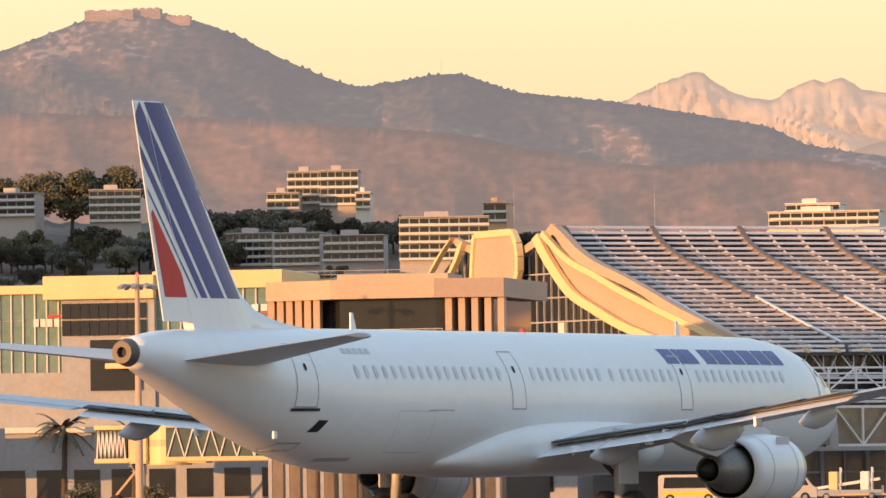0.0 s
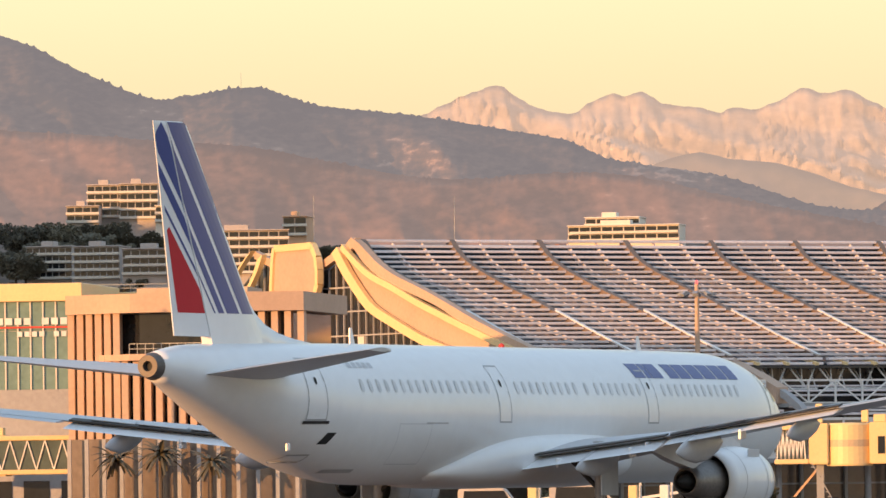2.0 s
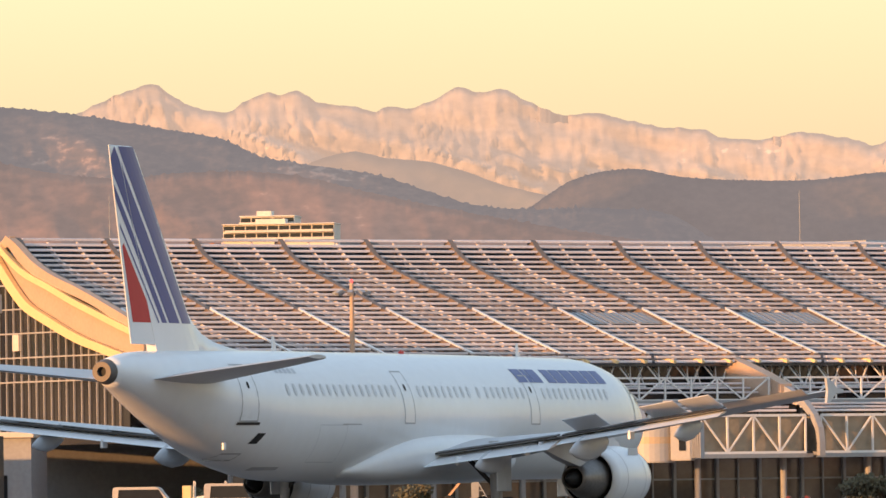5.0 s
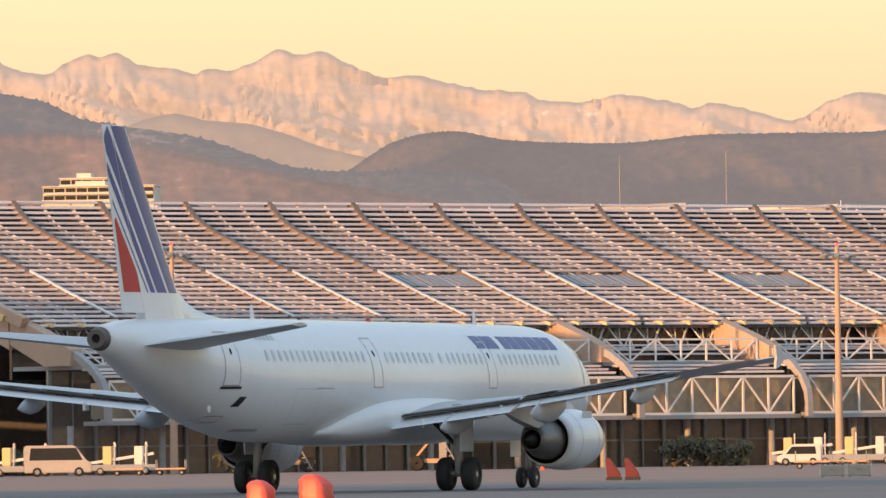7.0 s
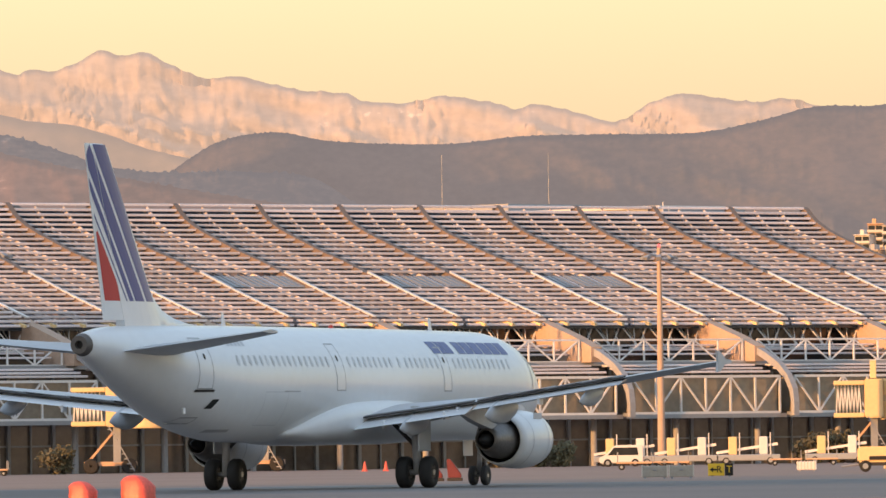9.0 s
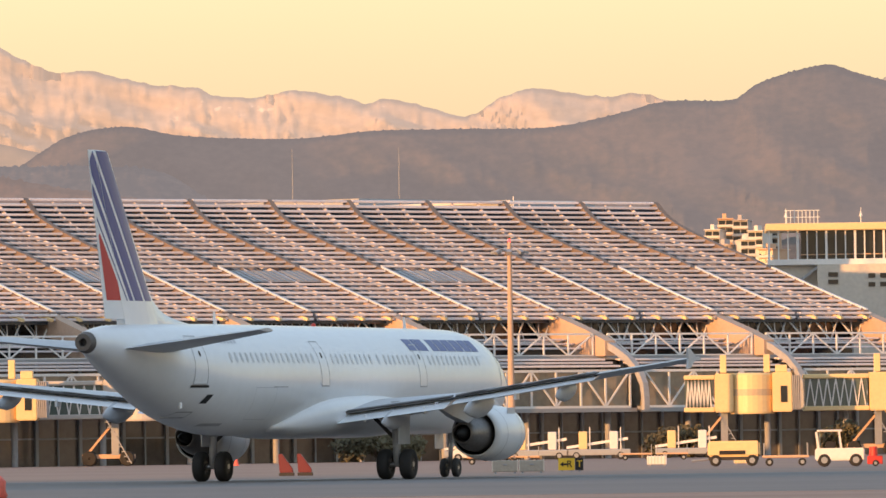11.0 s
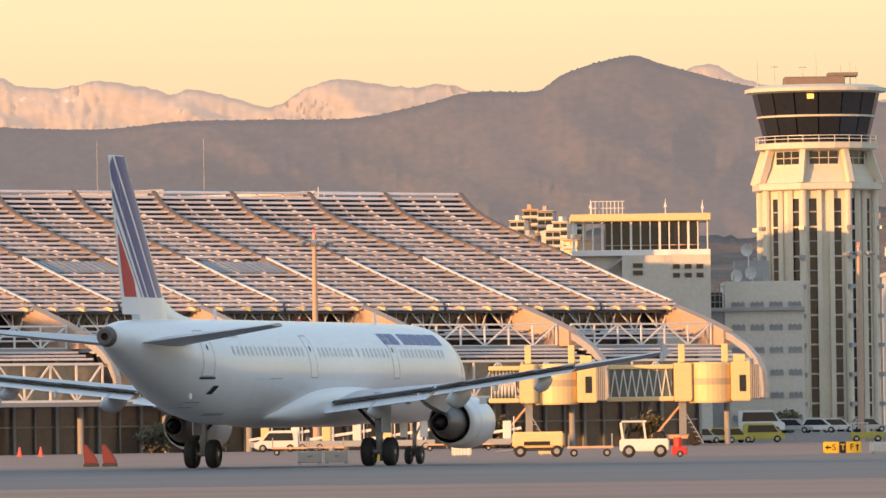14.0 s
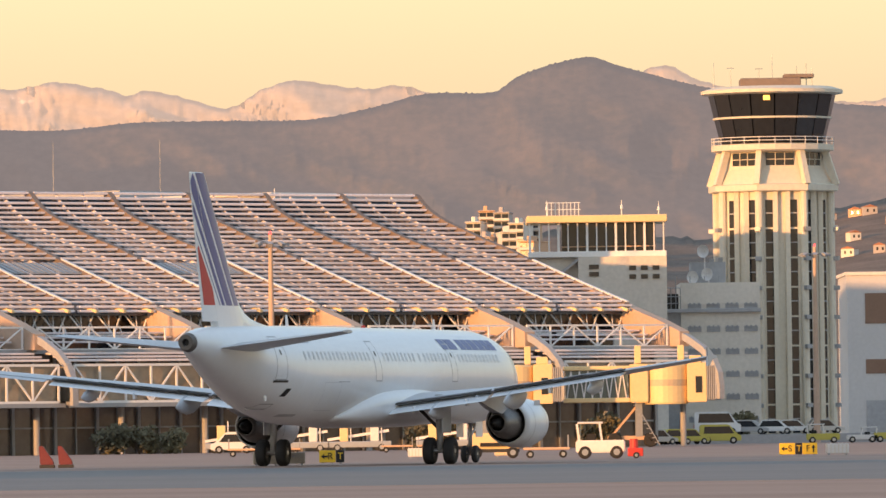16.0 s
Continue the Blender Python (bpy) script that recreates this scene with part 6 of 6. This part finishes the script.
# fin
FIN_Z0, FIN_Z1 = 5.75, 12.15


def fin_edge(z):
    k = (z - 5.98) / (12.15 - 5.98)
    te = -20.45 + (-21.95 + 20.45) * k
    le = -15.45 + (-20.15 + 15.45) * k
    return te, le


def foil(c, n=10):
    """Half-thickness of a symmetric section, share of chord from the leading edge."""
    return 5 * 0.10 * (0.2969 * math.sqrt(c) - 0.126 * c - 0.3516 * c * c + 0.2843 * c**3 - 0.1015 * c**4)


def fin_y(x, z):
    te, le = fin_edge(z)
    c = min(1, max(0, (le - x) / (le - te)))
    return foil(c) * (le - te) + 0.012


HINGE = 0.70


def hinge_x(z):
    te, le = fin_edge(z)
    return le - HINGE * (le - te)


RUDDER_FOOT = Vector((hinge_x(6.05), 0, 6.05))
RUDDER_AXIS = (Vector((hinge_x(12.1), 0, 12.1)) - RUDDER_FOOT).normalized()


def fin_rings(zs, c0, c1, off=Vector((0, 0, 0))):
    rings = []
    cs = [c0 + (c1 - c0) * k for k in (0, 0.015, 0.05, 0.1, 0.2, 0.35, 0.55, 0.8, 1.0)]
    for z in zs:
        te, le = fin_edge(z)
        k = 0.55 if z > 12.1 else 1
        top = 0.25 * max(0.0, z - 12) / 0.15 if c0 == 0 else 0.0
        up = [(le - max(c * (le - te), top), -fin_y(le - c * (le - te), z) * k, z) for c in cs]
        ring = up + [(x, -y, zz) for x, y, zz in reversed(up)]
        rings.append([tuple(Vector(p) - off) for p in ring])
    return rings


fin = part("tail_fin", loft(bmesh.new(), fin_rings((5.2, 5.98, 6.6, 7.6, 9.0, 10.6, 11.8, 12.05, 12.15), 0, HINGE)), PAINT, airliner)
rudder = part("rudder", loft(bmesh.new(), fin_rings((6.05, 6.6, 7.6, 9.0, 10.6, 11.8, 12.05, 12.15), HINGE + 0.004, 1.0, RUDDER_FOOT)), PAINT, fin, "hinged white rudder with a red flash")
rudder.location = RUDDER_FOOT
bm = bmesh.new()
loft(bm, [[(x, -w, z0), (x, w, z0), (x, w * 0.5, z1), (x, -w * 0.5, z1)] for x, w, z0, z1 in ((-12.2, 0.04, 5.7, 5.94), (-13.4, 0.09, 5.7, 6.05), (-14.4, 0.14, 5.7, 6.19), (-15.3, 0.18, 5.6, 6.42), (-16.0, 0.20, 5.6, 6.76), (-16.7, 0.22, 5.6, 7.3))])
part("dorsal_fillet", bm, PAINT, fin, smooth=True)


def fin_stripe(name, poly, material, right, moving, rows=14):
    """poly: lower-left, lower-right, upper-right, upper-left as (x, z); the rudder carries its own share."""
    bm = bmesh.new()
    (a, az), (b, bz), (c, cz_), (d, dz) = poly
    off = RUDDER_FOOT if moving else Vector((0, 0, 0))
    g = []
    wide = 0.0
    for j in range(rows + 1):
        k = j / rows
        l = Vector((a + (d - a) * k, az + (dz - az) * k))
        r = Vector((b + (c - b) * k, bz + (cz_ - bz) * k))
        line = []
        for i in range(5):
            x, z = l.lerp(r, i / 4)
            lo, hi = (fin_edge(z)[0] + 0.02, hinge_x(z) - 0.03) if moving else (hinge_x(z) + 0.01, fin_edge(z)[1])
            x = min(max(x, lo), hi)
            y = fin_y(x, z) + 0.006
            line.append(Vector((x, -y if right else y, z)) - off)
        wide = max(wide, (line[-1] - line[0]).length)
        g.append([bm.verts.new(p) for p in line])
    if wide < 0.05:
        bm.free()
        return
    for p, q in zip(g, g[1:]):
        for i in range(4):
            bm.faces.new((p[i], p[i + 1], q[i + 1], q[i]))
    bmesh.ops.remove_doubles(bm, verts=bm.verts, dist=0.004)
    bmesh.ops.dissolve_degenerate(bm, dist=0.004, edges=bm.edges)
    part(name, bm, material, rudder if moving else fin)


for right in (True, False):
    for moving in (False, True):
        fin_stripe("blue_stripe", [(-17.12, 6.72), (-15.98, 6.72), (-20.33, 12.12), (-21.44, 12.12)], BLUE, right, moving)
        fin_stripe("blue_stripe", [(-18.07, 6.72), (-17.31, 6.72), (-21.63, 12.12), (-21.95, 11.6)], BLUE, right, moving)
        fin_stripe("blue_stripe", [(-18.55, 6.72), (-18.22, 6.72), (-21.62, 10.95), (-21.58, 10.55)], BLUE, right, moving)
        fin_stripe("blue_stripe", [(-18.80, 6.72), (-18.72, 6.72), (-21.25, 9.75), (-21.22, 9.60)], BLUE, right, moving)
    fin_stripe("red_stripe", [(-20.40, 6.72), (-19.0, 6.72), (-21.0, 9.15), (-21.08, 9.05)], RED, right, True)


# wings and stabilisers
def wing_section(x_le, x_te, y, z_le, z_te, thick, n=12):
    cs_ = [0.5 - 0.5 * math.cos(math.pi * i / n) for i in range(n + 1)]
    ch = x_le - x_te
    up, lo = [], []
    for c in cs_:
        t = foil(c) * ch * thick
        x, z = x_le - c * ch, z_le + (z_te - z_le) * c
        up.append((x, y, z + t * 1.15))
        lo.append((x, y, z - t * 0.85))
    return up + lo[-2:0:-1]


# span place, leading edge x, trailing edge x, leading z, trailing z
WING = [(1.2, 6.0, -1.30, 2.60, 2.50), (1.9, 5.55, -1.25, 2.66, 2.56), (6.4, 2.95, -0.75, 3.12, 3.12), (11.5, 0.2, -2.45, 3.72, 3.72), (17.0, -2.75, -4.25, 4.40, 4.40)]


def wing_at(y):
    return lerp_rows(WING, abs(y))


AILERONS = []


def wing(sg):
    bm = bmesh.new()
    loft(bm, [wing_section(a, b, sg * y, c, d, 1.25 if y < 5 else 1.05) for y, a, b, c, d in WING])
    w = part("wing", bm, PAINT_GREY, airliner, "light grey swept wing", smooth=False)
    # flaps set for taxi and take-off
    for y0, y1, ch, drop in ((2.05, 6.3, 1.45, 0.25), (6.5, 12.9, 1.10, 0.22)):
        bm = bmesh.new()
        rr = []
        for i in range(7):
            y = y0 + (y1 - y0) * i / 6
            le, te, zl, zt = wing_at(y)
            c = ch * (1 - 0.25 * i / 6 if y0 > 6 else 1)
            rr.append(wing_section(te + c * 0.55, te - c * 0.55, sg * y, zt - 0.04, zt - 0.06 - drop * c, 0.8, 8))
        loft(bm, rr)
        part("flap", bm, PAINT, w, "pale extended flap", smooth=False)
        bm = bmesh.new()
        gaps = []
        for y in (y0, (y0 + y1) / 2, y1):
            le, te, zl, zt = wing_at(y)
            gaps.append([(te + 0.3, sg * y, zt + 0.10), (te - 0.04, sg * y, zt + 0.035), (te - 0.04, sg * y, zt - 0.015), (te + 0.3, sg * y, zt + 0.0)])
        loft(bm, gaps)
        part("flap_gap", bm, DARKMETAL, w, "dark shroud gap above the flap")
    bm = bmesh.new()
    rr = []
    for y in (13.1, 14.6, 16.2):
        le, te, zl, zt = wing_at(y)
        rr.append(wing_section(te + 0.15, te - 0.50, sg * y, zt - 0.03, zt - 0.08, 1.0, 8))
    loft(bm, rr)
    le, te, zl, zt = wing_at(14.65)
    lever = Matrix.Translation((te + 0.15, sg * 14.65, zt))
    bm.transform(lever.inverted())
    ail = part("aileron", bm, PAINT_GREY, w)
    ail.matrix_basis = lever
    AILERONS.append((ail, lever, sg))
    for y, ln in ((4.0, 3.2), (7.4, 3.5), (11.4, 2.6)):
        le, te, zl, zt = wing_at(y)
        bm = bmesh.new()
        rings = []
        for k, r in ((0, 0.03), (0.12, 0.16), (0.35, 0.27), (0.6, 0.27), (0.85, 0.15), (1.0, 0.03)):
            x = te + ln * 0.62 - ln * k
            r *= ln / 2.7
            zc = zt - 0.30 - 0.34 * k
            rings.append([(x, sg * y + r * 0.55 * math.cos(t), zc + r * 1.3 * math.sin(t)) for t in (2 * math.pi * i / 12 for i in range(12))])
        loft(bm, rings)
        part("flap_fairing", bm, PAINT_GREY, w, smooth=True)
    for y in (3.1, 5.4, 9.4):
        le, te, zl, zt = wing_at(y)
        part("flap_bracket", soft_box(te - 0.5, te - 0.1, sg * y - 0.05, sg * y + 0.05, zt - 0.50, zt - 0.2, 0.02, 1), PAINT, w)
    bm = bmesh.new()
    slab(bm, [(-3.4, 4.44), (-4.15, 4.76), (-4.5, 4.80), (-4.38, 4.4), (-4.5, 4.02), (-4.15, 4.05)], sg * 17.0 - 0.04, sg * 17.0 + 0.04, lambda a, y, b: (a, y, b))
    part("wingtip_fence", bm, PAINT_GREY, w)
    return w


WINGS = {s: wing(s) for s in (-1, 1)}
SPOILERS = []
for sg, y0, y1 in ((1, 6.6, 8.1), (1, 8.15, 9.65), (1, 9.7, 11.2), (1, 11.25, 12.6), (-1, 6.6, 8.1), (-1, 8.15, 9.65), (-1, 9.7, 11.2), (-1, 11.25, 12.6)):
    le, te, zl, zt = wing_at((y0 + y1) / 2)
    hx, hz = te + 0.95, zt + 0.13
    sp = part("spoiler", soft_box(-0.78, 0.0, -(y1 - y0) / 2, (y1 - y0) / 2, 0.0, 0.035, 0.01, 1), PAINT_GREY, WINGS[sg], "grey spoiler panel that lifts")
    turn = math.atan2(wing_at(y1)[0] - wing_at(y0)[0], y1 - y0) * 0.75
    SPOILERS.append((sp, sg, Matrix.Translation((hx, sg * (y0 + y1) / 2, hz)) @ Matrix.Rotation(-turn * sg, 4, "Z") @ Matrix.Rotation(0.124 * sg, 4, "X") @ Matrix.Rotation(radians(-6), 4, "Y")))
    sp.matrix_basis = SPOILERS[-1][2]
for sg in (-1, 1):
    bm = bmesh.new()
    loft(bm, [wing_section(a, b, sg * y, c, c, 1.0, 10) for y, a, b, c in ((0.6, -16.0, -20.5, 4.92), (1.2, -16.4, -20.6, 4.98), (6.15, -19.55, -21.15, 5.52), (6.22, -19.9, -21.15, 5.53))])
    part("tailplane", bm, PAINT_GREY, airliner, smooth=False)


# engines
COREMETAL = mat("heat_stained_metal", (0.20, 0.19, 0.185), 0.42, 0.6, 0.25, 4)


def engine(sg):
    y, z = sg * 5.75, 1.74

    def turned(prof, n):
        return spin(bmesh.new(), [(a - 0.03 * max(0.0, a - 4), r * 0.94) for a, r in prof], (0, y, z), n)

    n = part("engine", turned([(3.45, 0.90), (3.38, 0.92), (3.36, 0.96), (3.9, 1.06), (4.7, 1.14), (5.6, 1.16), (6.3, 1.12), (6.8, 1.03), (7.02, 0.94), (6.98, 0.87), (6.7, 0.83), (5.6, 0.85)], 40), PAINT, airliner, "white engine nacelle", smooth=True)
    part("inlet_lip", turned([(6.76, 1.045), (6.96, 0.98), (7.035, 0.93), (7.0, 0.87), (6.75, 0.84)], 40), METAL, n, "polished metal inlet lip", smooth=True)
    part("fan_duct", turned([(3.40, 0.92), (4.4, 0.94), (5.3, 0.92), (5.4, 0.3)], 40), BLACK, n, smooth=True)
    part("core_cowl", turned([(5.2, 0.70), (4.0, 0.80), (3.2, 0.74), (2.4, 0.52), (2.0, 0.42), (2.0, 0.37), (2.6, 0.36)], 36), COREMETAL, n, "heat-stained core cowl", smooth=True)
    part("exhaust_plug", turned([(2.6, 0.30), (2.0, 0.24), (1.55, 0.10), (1.42, 0.01)], 24), BLACK, n, smooth=True)
    part("fan_disc", turned([(6.2, 0.84), (6.25, 0.25), (6.5, 0.02)], 36), DARKMETAL, n)
    bm = bmesh.new()
    loft(bm, [[(x, y - w, z0), (x, y + w, z0), (x, y + w, z1), (x, y - w, z1)] for x, w, z0, z1 in ((6.2, 0.05, 2.8, 2.9), (5.4, 0.16, 2.7, 3.05), (4.0, 0.20, 2.4, 3.2), (2.4, 0.20, 2.1, 3.15), (0.6, 0.15, 2.4, 3.0), (-0.9, 0.05, 2.75, 2.95))])
    part("pylon", bm, PAINT_GREY, n)
    part("strake", soft_box(5.0, 5.9, y - 0.82, y - 0.80, z + 0.75, z + 0.98, 0.008, 1), PAINT_GREY, n)
    part("nacelle_seam", turned([(6.02, 1.146), (6.06, 1.142)], 40), PANEL, n)
    part("nacelle_seam", turned([(4.40, 1.118), (4.43, 1.121)], 40), PANEL, n)
    return n


for sg in (-1, 1):
    engine(sg)


# landing gear
STRUT = mat("gear_grey_paint", (0.42, 0.42, 0.42), 0.45, 0, 0.12, 3)


def wheel_mesh(r, w):
    bm = bmesh.new()
    pr = [(-w * 0.33, 0.36 * r), (-w * 0.46, 0.50 * r), (-w * 0.5, 0.72 * r), (-w * 0.42, 0.92 * r), (-w * 0.25, r), (w * 0.25, r), (w * 0.42, 0.92 * r), (w * 0.5, 0.72 * r), (w * 0.46, 0.50 * r), (w * 0.33, 0.36 * r)]
    return spin(bm, pr, (0, 0, 0), 28, "y")


WHEELS = []


def wheel(parent, x, y, r, w):
    ob = part("wheel", wheel_mesh(r, w), TYRE, parent, "black rubber tyre", smooth=True)
    ob.location = (x, y, r)
    hub = bmesh.new()
    spin(hub, [(-w * 0.36, 0.02), (-w * 0.36, 0.40 * r), (-w * 0.28, 0.44 * r), (w * 0.28, 0.44 * r), (w * 0.36, 0.40 * r), (w * 0.36, 0.02)], (0, 0, 0), 20, "y")
    for i in range(6):
        t = math.pi * i / 3
        for q in (-1, 1):
            rod(hub, (0.3 * r * math.cos(t), q * w * 0.33, 0.3 * r * math.sin(t)), (0.3 * r * math.cos(t), q * w * 0.41, 0.3 * r * math.sin(t)), 0.05 * r / 0.3, n=6)
    part("rim", hub, DARKMETAL, ob, "grey metal rim")
    WHEELS.append((ob, x, y, r))
    return ob


for sg in (-1, 1):
    g = part("main_gear", rod(bmesh.new(), (0, sg * 3.8, 0.58), (0.15, sg * 3.72, 3.0), 0.14, 0.19, 14), STRUT, airliner, smooth=True)
    bm = bmesh.new()
    rod(bm, (0, sg * 3.12, 0.58), (0, sg * 4.48, 0.58), 0.10, n=12)
    part("axle", bm, METAL, g)
    bm = bmesh.new()
    rod(bm, (0.08, sg * 3.75, 1.5), (0.1, sg * 2.5, 2.75), 0.075, n=10)
    rod(bm, (0.0, sg * 3.78, 1.25), (0.45, sg * 3.78, 0.95), 0.05, n=8)
    rod(bm, (0.45, sg * 3.78, 0.95), (0.0, sg * 3.78, 0.7), 0.05, n=8)
    part("side_brace", bm, DARKMETAL, g)
    part("gear_door", soft_box(-0.5, 0.75, sg * 4.05 - 0.03, sg * 4.05 + 0.03, 1.35, 2.9, 0.02, 1), PAINT_GREY, g)
    for q in (-0.46, 0.46):
        wheel(g, 0, sg * 3.8 + q, 0.585, 0.47)
g = part("nose_gear", rod(bmesh.new(), (16.85, 0, 0.38), (16.95, 0, 2.1), 0.085, 0.11, 12), METAL, airliner, smooth=True)
bm = bmesh.new()
rod(bm, (16.85, -0.36, 0.38), (16.85, 0.36, 0.38), 0.07, n=10)
rod(bm, (16.9, 0, 1.1), (18.2, 0, 1.9), 0.05, n=8)
part("axle", bm, METAL, g)
for sg in (-1, 1):
    part("gear_door", soft_box(16.3, 17.3, sg * 0.45 - 0.02, sg * 0.45 + 0.02, 1.15, 1.95, 0.015, 1), PAINT, g)
    wheel(g, 16.85, sg * 0.25, 0.385, 0.24)
# antennas and beacon
for x in (-9.5, 11.5):
    bm = bmesh.new()
    slab(bm, [(x - 0.05, 5.9), (x + 0.3, 5.9), (x + 0.08, 6.42), (x - 0.05, 6.42)], -0.02, 0.02, lambda a, y, b: (a, y, b))
    part("blade_antenna", bm, PAINT, airliner)
part("beacon", spin(bmesh.new(), [(5.93, 0.10), (6.04, 0.09), (6.09, 0.005)], (1.2, 0, 0), 12, "z"), REDP, airliner, "red beacon lamp")


def motions():
    rows = AIRLINER_ROWS
    walk(airliner, [(t, pose(x, y, 0, 0, 0, 90 - h)) for t, x, y, h in rows])
    # the crew checks the controls: rudder, left spoilers, then right spoilers and ailerons
    swing = [(0.0, 3), (0.3, 7), (0.6, 16), (0.9, 24), (1.4, 26), (1.7, 8), (2.0, -12), (2.4, -16), (2.8, -12), (3.2, -3), (3.6, 0), (16.0, 0)]
    walk(rudder, [(t, Matrix.Translation(RUDDER_FOOT) @ Matrix.Rotation(radians(a), 4, RUDDER_AXIS)) for t, a in swing])
    lift = [(0.0, 0), (2.4, 0), (2.7, 12), (3.0, 30), (3.3, 38), (3.7, 38), (4.3, 36), (4.9, 0), (16.0, 0)]
    lift_right = [(0.0, 0), (4.0, 0), (4.9, 34), (5.8, 36), (6.2, 32), (6.6, 12), (7.0, 2), (7.4, 0), (16.0, 0)]
    still = [(0.0, 0), (16.0, 0)]
    for i, (ob, sg, m) in enumerate(SPOILERS):
        turns = lift if sg > 0 else still if i == 5 else lift_right  # the second right panel stays down
        walk(ob, [(t, m @ Matrix.Rotation(radians(a), 4, "Y")) for t, a in turns])
    up = [(0.0, 0), (4.0, 0), (4.9, 22), (6.1, 22), (6.6, 15), (7.2, 9), (8.2, 6), (10.0, 5), (12.0, 4), (16.0, 4)]
    for ob, m, sg in AILERONS:
        hinge = Vector((-0.327 * sg, 1.0, 0.124 * sg)).normalized()
        walk(ob, [(t, m @ Matrix.Rotation(radians(-a * sg), 4, hinge)) for t, a in up])
    # wheels roll with the way gone
    gone, way = 0.0, [(0.0, 0.0)]
    for a, b in zip(rows, rows[1:]):
        gone += math.hypot(b[1] - a[1], b[2] - a[2])
        way.append((b[0], gone))
    for ob, x, y, r in WHEELS:
        walk(ob, [(i * 0.1, Matrix.Translation((x, y, r)) @ Matrix.Rotation(curve_rows(way, i * 0.1)[0] / r, 4, "Y")) for i in range(161)])


motions()
